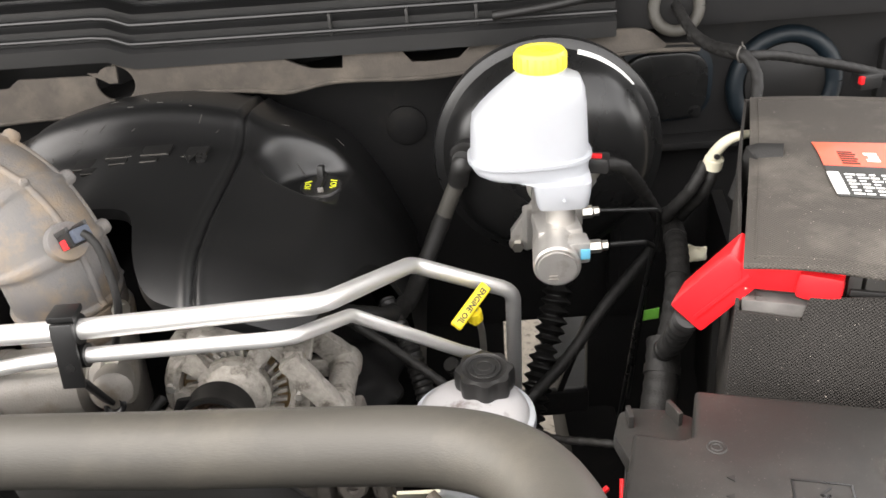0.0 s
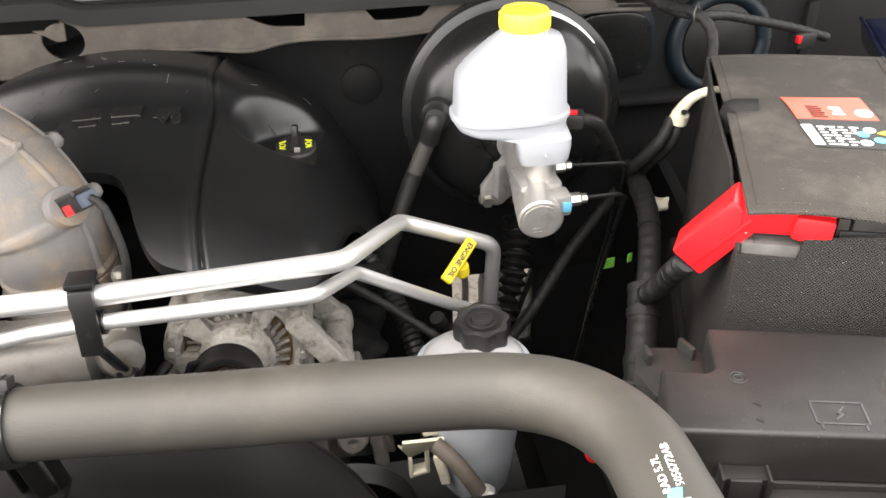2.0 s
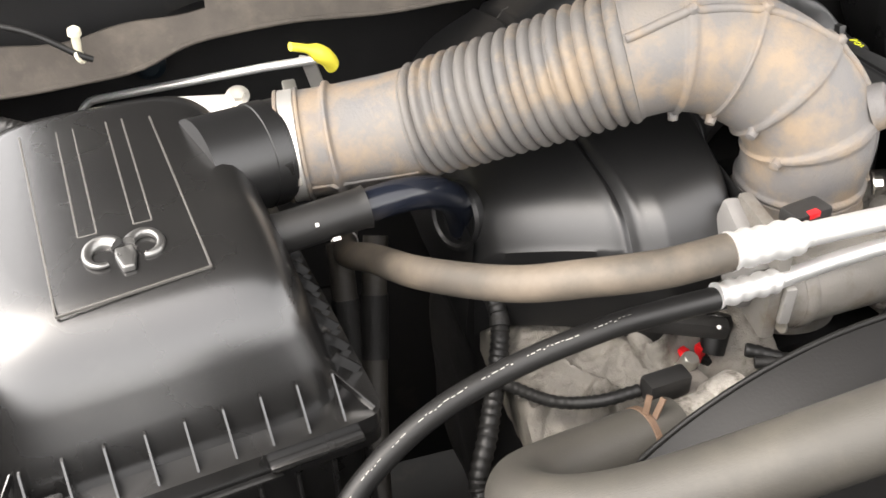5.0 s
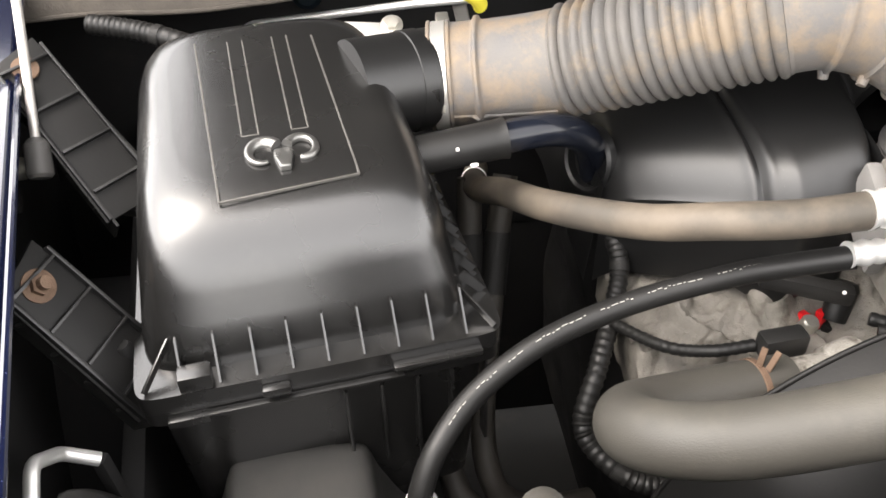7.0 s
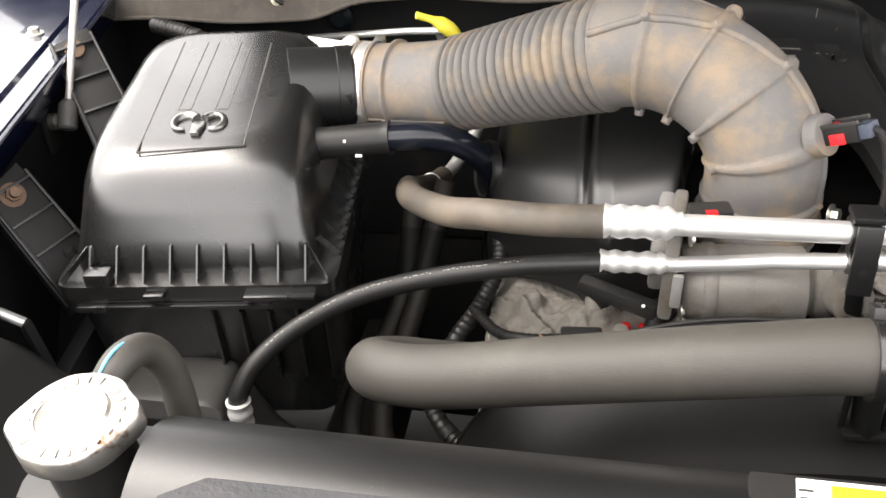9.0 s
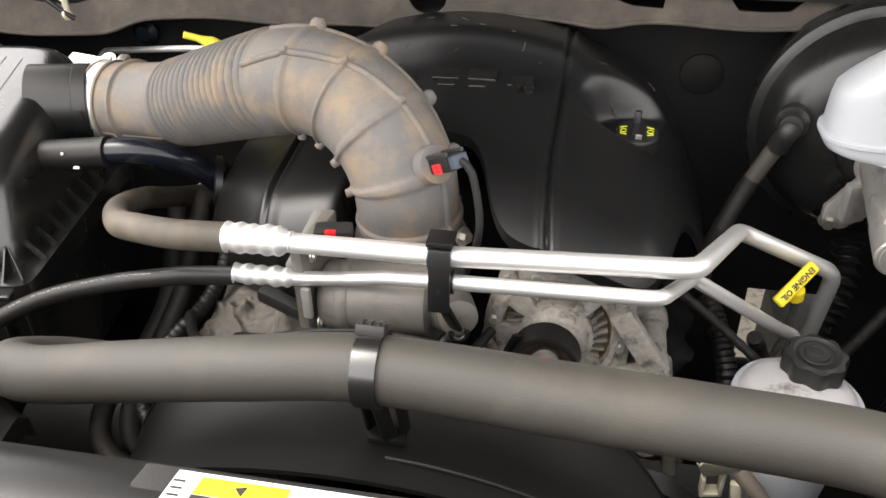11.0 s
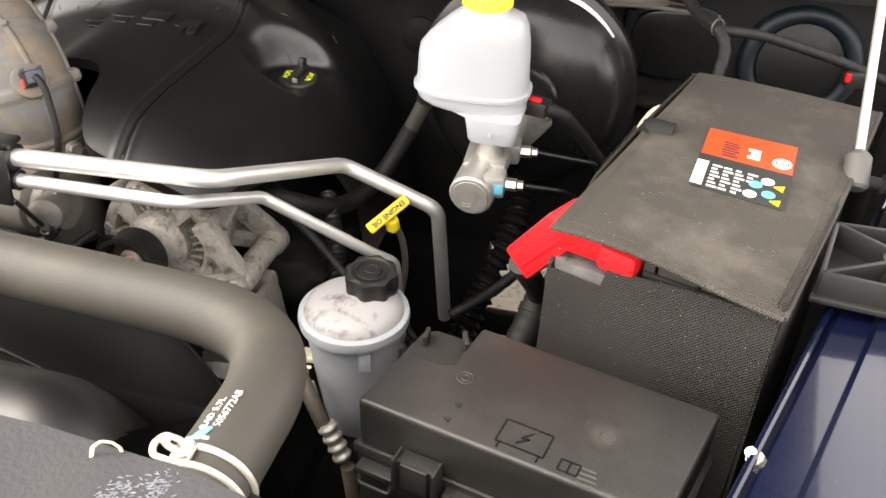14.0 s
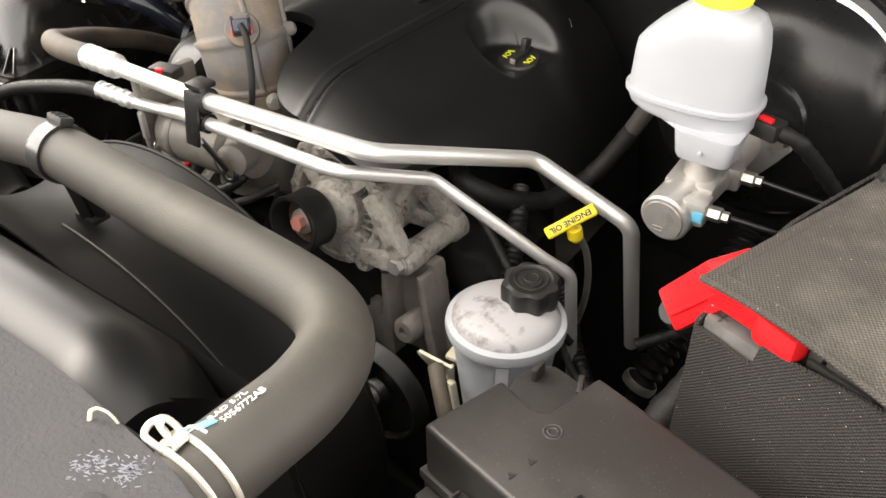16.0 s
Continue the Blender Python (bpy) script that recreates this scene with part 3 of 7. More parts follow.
clip = thing("push_pin", (0.038, 0.229, 1.3), "round grey plastic push pin in the felt panel", "push pin")
part("head", pin, FELT, clip)
part("slot", box((0.038, 0.229, 1.3052), (0.007, 0.002, 0.0022), 35, 0.0006), DARK, clip)
radiator = thing("radiator", (-0.35, 0.27, 0.49), "black radiator with a worn steel filler cap", "radiator")
part("core", box((-0.35, 0.27, 0.88), (0.86, 0.05, 0.78), bevel=0.01), DARK, radiator)
# Added plain wall, out of view: closes the front and darkens the bay below.
front_block = single("front_light_block", box((-0.35, -0.15, 0.78), (1.9, 0.04, 1.0), bevel=0.01), DARK, "unseen dark wall added to keep light out of the lower bay", "wall", kind="structure")

# ---- fan shroud, radiator hose ----
shroud = thing("fan_shroud", (-0.35, 0.36, 0.55), "black moulded fan shroud behind the radiator", "fan shroud")
def shroud_top(u, v):
    x = -0.775 + 0.735 * u
    y = 0.285 + 0.10 * v
    z = 1.280 - 0.010 * (max(0, 0.35 - v) / 0.35) ** 2 - 0.062 * (max(0, v - 0.35) / 0.65) ** 2
    k = max(0, (x + 0.095) / 0.055)
    z -= 0.03 * k * k
    return Vector((x, y - 0.012 * k, z + 0.0012 * math.sin(8 * x + 5 * v)))


part("top", sheet(70, 24, shroud_top, 0.05), COVERBLACK, shroud)
part("back_wall", sheet(40, 16, lambda u, v: Vector((-0.86 + 0.86 * u, 0.383 + 0.03 * math.sin(v * 1.6), 1.225 - 0.65 * v)), 0.01), BLACK, shroud)
def throat(u, v):
    a = -0.35 + 3.84 * u
    dip = math.sin(math.pi * min(1, v * 1.02))
    rx_, rz_ = 0.365 - 0.076 * v, 0.292 - 0.003 * v
    return Vector((-0.358 - 0.030 * v + (rx_ - 0.03 * dip) * math.cos(a), 0.385 + 0.205 * v, 0.945 - 0.054 * v + (rz_ - 0.04 * dip) * math.sin(a)))


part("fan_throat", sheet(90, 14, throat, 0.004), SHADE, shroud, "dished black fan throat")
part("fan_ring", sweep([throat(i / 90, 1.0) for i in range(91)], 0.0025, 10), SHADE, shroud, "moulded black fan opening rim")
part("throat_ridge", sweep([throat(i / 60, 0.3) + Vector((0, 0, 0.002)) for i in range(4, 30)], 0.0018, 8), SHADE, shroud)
part("corner_wall", sheet(24, 12, lambda u, v: Vector((-0.06 + 0.05 * u + 0.012 * v, 0.30 + 0.09 * u, 1.262 - 0.05 * u - 0.45 * v)), 0.008), COVERBLACK, shroud)
part("label_plate", prism([(-0.466, 0.288), (-0.458, 0.343), (-0.255, 0.345), (-0.252, 0.288)], 1.262, 1.2785, 0.002), BLACK, shroud)
lab = thing("warning_label", (-0.33, 0.315, 1.2785), "white and yellow warning label on the fan shroud", "label")
zl = 1.2788
part("paper", prism([(-0.443, 0.289), (-0.436, 0.3400), (-0.301, 0.3400), (-0.298, 0.289)], zl - 0.0006, zl + 0.0004, 0), PAPER, lab)
part("yellow_band", prism([(-0.422, 0.325), (-0.420, 0.337), (-0.368, 0.337), (-0.368, 0.325)], zl, zl + 0.001, 0), YELLOW, lab, "yellow band")
part("black_field", prism([(-0.424, 0.29), (-0.422, 0.3243), (-0.369, 0.3243), (-0.37, 0.29)], zl, zl + 0.001, 0), DARKINK, lab, "black field")
part("red_ring", ring((-0.408, 0.309, zl + 0.0012), (0, 0, 1), 0.0105, 0.0013), RED, lab, "red prohibition ring")
part("red_slash", box((-0.408, 0.309, zl + 0.0013), (0.02, 0.002, 0.001), 40, 0), RED, lab)
part("yellow_square", box((-0.382, 0.298, zl + 0.0011), (0.018, 0.012, 0.0008), 0, 0), YELLOW, lab)
part("star_mark", lathe([(0.004, 0), (0.004, 0.001)], (-0.389, 0.317, zl + 0.0008), (0, 0, 1), 6), PAPER, lab)
part("print_bar", box((-0.377, 0.317, zl + 0.0011), (0.010, 0.0025, 0.0008), 0, 0), PAPER, lab)
part("print_triangle", lathe([(0.004, 0), (0.004, 0.001)], (-0.395, 0.331, zl + 0.0006), (0, 0, 1), 3), DARKINK, lab)
for i in range(9):
    part("print_bar", box((-0.4325, 0.2925 + 0.005 * i, zl + 0.0007), (0.007, 0.0012, 0.0006), 0, 0), DARKINK, lab)
for i, (x, w) in enumerate(((-0.352, 0.018), (-0.338, 0.042), (-0.344, 0.03), (-0.334, 0.054), (-0.340, 0.035))):
    part("print_bar", box((x, 0.33 - 0.008 * i, zl + 0.0007), (w, 0.0014, 0.0006), 0, 0), DARKINK, lab)

H = thing("radiator_hose", (-0.35, 0.45, 1.24), "thick dusty grey-black upper radiator hose with printed part number", "hose")
hose_line = spline([(0.042, 0.245, 1.268), (0.0425, 0.2863, 1.2684), (0.0427, 0.3293, 1.2659), (0.0397, 0.3789, 1.2614), (0.017, 0.4263, 1.2524), (-0.0301, 0.4559, 1.2444), (-0.121, 0.4677, 1.2411), (-0.2197, 0.4702, 1.2438),
                    (-0.3585, 0.4716, 1.2500), (-0.45, 0.469, 1.239), (-0.56, 0.478, 1.210), (-0.65, 0.493, 1.179), (-0.695, 0.51, 1.163), (-0.712, 0.54, 1.14), (-0.70, 0.575, 1.112), (-0.665, 0.597, 1.092), (-0.62, 0.61, 1.082), (-0.555, 0.622, 1.075)], 0.006)
part("hose", sweep(hose_line, lambda s: 0.0242 + 0.0022 * min(1, max(0, 0.62 - s) / 0.2) + 0.0008 * math.exp(-((s - 0.03) / 0.02) ** 2), 36), RUBBER, H)
def on_hose(y, ang):
    """A place on the front leg of the hose and the way out of it."""
    o = Vector((-math.sin(ang), 0, math.cos(ang)))
    return Vector((0.0426, y, 1.2684 - 0.05 * max(0, y - 0.286))) + o * 0.0267, o


for text, size, ang in (("RAD 5.7L", 0.0066, 0.36), ("55056772AB", 0.0066, 0.06)):
    at, o = on_hose(0.3245 + (0.003 if "AB" in text else 0.0), ang)
    part("print", words(text, size, at, (0.05, 1, 0), o, 0.0003, 0.0), INK, H, "white printed " + text)
for y, w in ((0.303, 0.019), (0.2735, 0.018)):
    mark = [on_hose(y, 0.80 - 0.030 * k)[0] for k in range(26)]
    part("alignment_mark", sweep(mark, 0.0014, 8, squash=0.4), INK, H, "white painted alignment mark")
    part("alignment_mark", sweep([on_hose(y - 0.0007 * k, 0.45)[0] for k in range(12)], 0.0014, 8, squash=0.4), INK, H)
part("blue_mark", box(on_hose(0.308, 0.30)[0], (0.008, 0.010, 0.0008), -20, 0.0002, ry=-24), BLUE, H, "blue paint dab")
part("blue_mark", box(on_hose(0.273, 0.1)[0], (0.006, 0.006, 0.0009), 10, 0.0002, ry=-24), BLUE, H, "blue paint dab")

WIRE = surf("pale_spring_steel", (0.62, 0.58, 0.5), (0.72, 0.68, 0.6), 0.4, metal=0.5, scale=60, bump=0.1)
C = thing("spring_clamp", (0.046, 0.275, 1.245), "pale flat-wire spring clamp with a loop round the radiator hose", "hose clamp")
def clamp_wire(y, a0, a1):
    """A stretch of flat wire round the hose; 0 is on top, positive to the left."""
    return [Vector((0.0426 - 0.0284 * math.sin(a), y, 1.2684 + 0.0284 * math.cos(a))) for a in (a0 + (a1 - a0) * k / 30 for k in range(31))]


part("band", sweep(clamp_wire(0.2815, 0.35, -4.6), 0.0021, 10, squash=0.6), WIRE, C)
part("band", sweep(clamp_wire(0.2945, 0.35, -4.6), 0.0021, 10, squash=0.6), WIRE, C)
part("loop", sweep(bent([tuple(clamp_wire(0.2815, 0.35, 0.4)[0]), (0.027, 0.2805, 1.2975), (0.019, 0.2800, 1.2996), (0.0165, 0.287, 1.3005), (0.0195, 0.2945, 1.301), (0.027, 0.2955, 1.2975), tuple(clamp_wire(0.2945, 0.35, 0.4)[0])], 0.006, 0.002), 0.0021, 10), WIRE, C, "wire loop")
part("tang", box((0.0330, 0.2885, 1.2965), (0.014, 0.012, 0.005), 6, 0.0012, ry=-28), ZINC, C, "grey steel tang")
part("tang_hook", sweep(bent([(0.030, 0.2885, 1.2965), (0.0235, 0.289, 1.299), (0.0215, 0.289, 1.3035), (0.0255, 0.2885, 1.3055)], 0.003, 0.001), 0.0022, 10), WIRE, C)
part("blue_dab", box((0.034, 0.2935, 1.2996), (0.008, 0.005, 0.0006), 20, 0.0002, ry=-28), BLUE, C, "blue paint dab")

PC = single("edge_clip", sweep(bent([(-0.012, 0.270, 1.299), (-0.011, 0.272, 1.306), (-0.006, 0.274, 1.310), (-0.001, 0.276, 1.308), (0.002, 0.277, 1.304), (0.002, 0.278, 1.299)], 0.004, 0.002), 0.0013, 10, squash=0.6), CREAM, "pale wire clip on the felt panel's edge", "clip")
S = thing("hose_strap", (-0.345, 0.46, 1.18), "black plastic strap holding the radiator hose", "strap")
sa = Vector((-0.3585, 0.4716, 1.2500))
sx = Vector((-0.99, 0.01, -0.03)).normalized()
part("band", lathe([(0.0255, -0.009), (0.0280, -0.009), (0.0284, 0), (0.0280, 0.009), (0.0255, 0.009)], sa, sx, 40), BOXBLACK, S)
part("buckle", box(sa + Vector((-0.001, 0.010, 0.0285)), (0.021, 0.014, 0.008), 0, 0.0015, rx=-25), BLACK, S)
for k in (-1, 0, 1):
    part("buckle_rib", box(sa + Vector((-0.001 + 0.006 * k, 0.011, 0.0327)), (0.0014, 0.011, 0.002), 0, 0.0005, rx=-25), BLACK, S)
part("leg", beam((-0.3595, 0.474, 1.226), (-0.3525, 0.478, 1.18), 0.016, 0.012), SHADE, S)
part("leg_rib", beam((-0.3425, 0.476, 1.224), (-0.3395, 0.482, 1.18), 0.004, 0.01), SHADE, S)
part("leg_rib", beam((-0.3695, 0.476, 1.224), (-0.3665, 0.482, 1.18), 0.004, 0.01), SHADE, S)
part("foot", box((-0.3525, 0.480, 1.178), (0.03, 0.02, 0.006), 0, 0.002), SHADE, S)

neck = thing("coolant_neck", (-0.56, 0.64, 1.0), "dirty cast coolant neck with a rusty hose clamp", "pipe fitting")
part("pipe", lathe([(0.019, 0), (0.019, 0.05), (0.024, 0.056), (0.028, 0.08)], (-0.566, 0.62, 1.0762), (1, 0.18, -0.1)), CAST, neck)
part("clamp_band", lathe([(0.0236, -0.003), (0.0246, -0.0025), (0.0246, 0.0025), (0.0236, 0.003)], (-0.585, 0.6165, 1.0785), (1, 0.18, -0.1)), RUSTY, neck, "rusty spring clamp band")
part("clamp_tang", merged(beam((-0.584, 0.618, 1.10), (-0.580, 0.622, 1.118), 0.005, 0.002, 0.0005), beam((-0.578, 0.614, 1.10), (-0.570, 0.618, 1.116), 0.005, 0.002, 0.0005)), RUSTY, neck)
part("flange", box((-0.515, 0.655, 1.045), (0.04, 0.05, 0.06), 12, 0.010), GRIME, neck)

# ---- air conditioning lines ----
A = thing("suction_line", (-0.2, 0.7, 1.0), "thick bare aluminium air conditioning pipe with a rubber hose", "pipe")
suction = bent([(-0.486, 0.6255, 1.2415), (-0.333, 0.621, 1.2465), (-0.128, 0.634, 1.2475), (-0.064, 0.825, 1.168), (0.046, 0.846, 1.112), (0.047, 0.90, 0.90)], 0.028)
part("tube", sweep(suction, 0.0090, 24), ALU, A)
def crimps(s):
    return 0.0136 + 0.0008 * math.cos(2 * math.pi * s / 0.013) - 0.0009 * math.exp(-((s - 0.028) / 0.004) ** 2) - 0.0036 * min(1, max(0, s - 0.050) / 0.006)


part("crimp_sleeve", sweep([Vector((-0.533 + 0.0012 * i, 0.6255 - 0.00004 * i, 1.2415 + 0.00005 * i)) for i in range(52)], crimps, 28), CRIMP, A, "crimped bright aluminium sleeve")
suction_hose = spline([(-0.528, 0.627, 1.24), (-0.5826, 0.6245, 1.2396), (-0.6304, 0.6408, 1.231), (-0.675, 0.6784, 1.2085), (-0.7225, 0.7527, 1.1748), (-0.7468, 0.8393, 1.1336), (-0.760, 0.916, 1.0882), (-0.7533, 0.9915, 1.05), (-0.745, 1.03, 1.04)])
part("hose", sweep(suction_hose, 0.0138, 24), RUBBER_TAN, A, "dusty tan-stained rubber hose")
part("end_ring", ring(suction_hose[-10], suction_hose[-9] - suction_hose[-11], 0.0142, 0.0012), CRIMP, A)
part("rear_tube", sweep(spline([(-0.748, 1.02, 1.042), (-0.735, 1.06, 1.04), (-0.71, 1.12, 1.07), (-0.70, 1.19, 1.10)]), 0.009, 18), ALU, A)

L = thing("liquid_line", (-0.2, 0.68, 1.0), "thin bare aluminium air conditioning pipe with a rubber hose", "pipe")
liquid = bent([(-0.488, 0.632, 1.1965), (-0.43, 0.640, 1.197), (-0.395, 0.636, 1.205), (-0.333, 0.615, 1.224), (-0.155, 0.615, 1.228), (-0.118, 0.716, 1.180), (-0.016, 0.774, 1.086), (0.008, 0.79, 1.065), (0.02, 0.795, 0.9)], 0.022)
part("tube", sweep(liquid, 0.0068, 20), ALU, L)
part("crimp_sleeve", sweep([Vector((-0.534 + 0.0012 * i, 0.6285 + 0.00009 * i, 1.1995 - 0.00004 * i)) for i in range(52)], lambda s: crimps(s) - 0.0042, 28), CRIMP, L, "crimped bright aluminium sleeve")
liquid_hose = spline([(-0.528, 0.628, 1.1975), (-0.57, 0.640, 1.184), (-0.6114, 0.648, 1.172), (-0.6854, 0.648, 1.1535), (-0.7534, 0.634, 1.1365), (-0.8080, 0.6101, 1.113), (-0.8414, 0.5800, 1.0915), (-0.856, 0.562, 1.066), (-0.857, 0.559, 1.05)])
part("hose", sweep(liquid_hose, 0.0092, 22), RUBBER_BLACK, L, "black rubber hose with a white printed stripe")
stripe = [p + Vector((0.0, -0.0035, 0.0086)) for p in liquid_hose[:int(len(liquid_hose) * 0.9)]]
fine = spline([tuple(p) for p in stripe[::3]], 0.0016)
rng = random.Random(5)
dashes, i = [], 4
while i < len(fine) - 8:
    k = rng.choice((1, 1, 2, 2, 3))
    off = Vector((0, -0.0006, -0.0002)) * rng.choice((-1, 0, 1))
    dashes.append(sweep([p + off for p in fine[i:i + k + 1]], 0.00042, 5))
    i += k + 1 + (6 if rng.random() < 0.07 else 0)
tagged(part("white_print", merged(*dashes), surf("worn_white_print", (0.28, 0.27, 0.25), (0.4, 0.39, 0.36), 0.7, scale=200, bump=0), L), "fine white print along the hose", kind="stuff")
part("lower_crimp", sweep([Vector((-0.856, 0.559 - 0.0001 * i, 1.062 - 0.0012 * i)) for i in range(44)], lambda s: 0.0112 + 0.0007 * math.cos(2 * math.pi * s / 0.013), 26), CRIMP, L, "crimped bright aluminium sleeve")
part("lower_tube", sweep([Vector((-0.856, 0.554, 1.012)), Vector((-0.856, 0.55, 0.80))], 0.0068, 18), ALU, L)

K = thing("line_clip", (-0.333, 0.62, 1.15), "black plastic clip joining the two aluminium pipes", "clip")
part("upper_jaw", lathe([(0.0088, -0.010), (0.0135, -0.010), (0.0135, 0.010), (0.0088, 0.010)], (-0.338, 0.6212, 1.2465), (1, -0.02, 0.03), 28), COVERBLACK, K)
part("lower_jaw", lathe([(0.0066, -0.010), (0.0105, -0.010), (0.0105, 0.010), (0.0066, 0.010)], (-0.336, 0.6152, 1.224), (1, 0, 0.02), 28), COVERBLACK, K)
part("front_plate", box((-0.337, 0.6035, 1.232), (0.019, 0.004, 0.058), 0, 0.0015, rx=-10), COVERBLACK, K)
part("latch", box((-0.338, 0.622, 1.2625), (0.023, 0.022, 0.006), 0, 0.002), COVERBLACK, K)
part("rivet", lathe([(0.0045, 0), (0.004, 0.0016), (0, 0.002)], (-0.336, 0.6012, 1.222), (0, -1, 0.2), 20), GLOSS, K)
part("tail", beam((-0.336, 0.608, 1.205), (-0.327, 0.625, 1.165), 0.014, 0.005), COVERBLACK, K)
part("tail_eye", ring((-0.325, 0.628, 1.158), (0.3, -1, 0.3), 0.007, 0.003), COVERBLACK, K)

# ---- intake duct ----
D = thing("intake_duct", (-0.393, 0.742, 1.17), "dusty ribbed grey rubber intake duct with a bellows section", "intake duct")
axis = spline([(-0.393, 0.738, 1.180), (-0.3935, 0.737, 1.215), (-0.398, 0.736, 1.258), (-0.420, 0.750, 1.294), (-0.457, 0.772, 1.315), (-0.500, 0.784, 1.3235), (-0.540, 0.797, 1.315),
               (-0.612, 0.833, 1.283), (-0.690, 0.872, 1.248), (-0.752, 0.894, 1.232), (-0.808, 0.903, 1.227), (-0.820, 0.9045, 1.2265)], 0.0011)
whole = length_of(axis)
reach = [0.0]
for p, q in zip(axis, axis[1:]):
    reach.append(reach[-1] + (q - p).length)


def arc_at(p):
    """How far along the duct a place lies."""
    return reach[min(range(len(axis)), key=lambda k: (axis[k] - Vector(p)).length)]


RIBS = tuple(arc_at(p) for p in ((-0.3935, 0.737, 1.211), (-0.398, 0.736, 1.258), (-0.420, 0.750, 1.294), (-0.457, 0.772, 1.315), (-0.500, 0.784, 1.3235)))
B0, B1 = arc_at((-0.533, 0.794, 1.317)), arc_at((-0.690, 0.872, 1.248))
CUFF_RIB = arc_at((-0.762, 0.896, 1.2305))


def duct_radius(s):
    """Plain skin with rounded ribs, then the bellows, then the cuff."""
    r = 0.0505 if s < B0 else 0.0515 - 0.0035 * min(1, (s - B0) / (B1 - B0))
    for c in RIBS:
        r += 0.0030 / (1 + ((s - c) / 0.0030) ** 6)
    if s < RIBS[0] - 0.004:
        r += 0.0022
    if B0 < s < B1:
        r += 0.0050 * abs(math.sin(math.pi * (s - B0) / ((B1 - B0) / 17))) ** 0.7 - 0.0022
    r += 0.0042 / (1 + ((s - CUFF_RIB) / 0.0032) ** 6)
    return r


cut0 = next(i for i, s in enumerate(reach) if s > B0)
cut1 = next(i for i, s in enumerate(reach) if s > B1)
part("elbow", sweep(axis[:cut0 + 1], duct_radius, 56, False), DUCT, D)
part("bellows", sweep(axis[cut0:cut1 + 1], lambda s: duct_radius(s + reach[cut0]), 56, False), BELLOWS, D, "greyer rubber bellows")
part("cuff", sweep(axis[cut1:-13], lambda s: duct_radius(s + reach[cut1]), 56, False), DUCT, D)
def along_duct(s, ang, lift=0.0):
    """A place on the duct's skin: ang 0 faces front, 90 up."""
    i = min(len(axis) - 2, next(k for k, q in enumerate(reach) if q >= s))
    t = (axis[i + 1] - axis[i]).normalized()
    f = Vector((0.35, -1, 0.2))
    f = (f - t * f.dot(t)).normalized()
    u = f.cross(t)
    if u.z < 0:
        u = -u
    o = math.cos(radians(ang)) * f + math.sin(radians(ang)) * u
    return axis[i] + o * (duct_radius(s) + lift), o


for ang in (40, 104):
    part("seam_rib", sweep([along_duct(RIBS[0] + (B0 - RIBS[0]) * i / 60, ang, -0.0004)[0] for i in range(61)], 0.0038, 10), DUCT, D)
for s in RIBS[1:]:
    for ang, grow in ((40, 0.7), (104, 1.25)):
        at, o = along_duct(s, ang)
        part("rib_lug", lathe([(0.007 * grow, -0.005), (0.0062 * grow, 0.0035 * grow), (0.004 * grow, 0.0062 * grow), (0, 0.0068 * grow)], at, o, 16), DUCT, D)
    at, o = along_duct(s, -80)
    part("rib_lug", lathe([(0.005, -0.004), (0.004, 0.004), (0, 0.005)], at, o, 12), DUCT, D)
part("cuff_seam", sweep([along_duct(B1 + 0.004 + (whole - B1 - 0.02) * i / 20, -35, -0.0012)[0] for i in range(21)], 0.0026, 8), DUCT, D)
part("lower_collar", lathe([(0.052, -0.004), (0.0555, 0.0), (0.0565, 0.008), (0.0565, 0.014), (0.0545, 0.018), (0.052, 0.019)], (-0.393, 0.738, 1.176), (0, 0.03, 1), 48), DUCT, D)
cr, ct = duct_radius(reach[-24]), (axis[-20] - axis[-28]).normalized()
ca = axis[-24]
part("front_clamp", lathe([(cr - 0.001, -0.0066), (cr + 0.0012, -0.0066), (cr + 0.0019, -0.0058), (cr + 0.0016, 0), (cr + 0.0019, 0.0058), (cr + 0.0012, 0.0066), (cr - 0.001, 0.0066)], ca, ct, 72), BRIGHT, D, "bright worm-drive hose clamp")
for e in (-0.0088, 0.0088):
    part("cuff_flange", lathe([(cr - 0.002, -0.0020), (cr + 0.0022, -0.0015), (cr + 0.0027, 0), (cr + 0.0022, 0.0015), (cr - 0.002, 0.0020)], ca + ct * e, ct, 64), DUCT, D)
cs = along_duct(reach[-24], -20)[1]
part("clamp_slots", merged(*[box(ca + (cs + Vector((0, 0, -0.08 + 0.045 * k))).normalized() * (cr + 0.0016), (0.008, 0.0014, 0.0014), math.degrees(math.atan2(ct.y, ct.x)), 0.0003) for k in range(4)]), ZINC, D)
cs = along_duct(reach[-24], 118)[1]
part("clamp_screw", merged(beam(ca + cs * (cr + 0.005) - ct * 0.004 + Vector((0, 0.008, 0)), ca + cs * (cr + 0.005) - ct * 0.004 - Vector((0, 0.010, 0.003)), 0.012, 0.009, 0.002), lathe([(0.0045, 0), (0.0045, 0.007), (0, 0.007)], ca + cs * (cr + 0.005) - ct * 0.004 - Vector((0, 0.009, 0.003)), (0, -1, -0.3), 6)), ZINC, D)

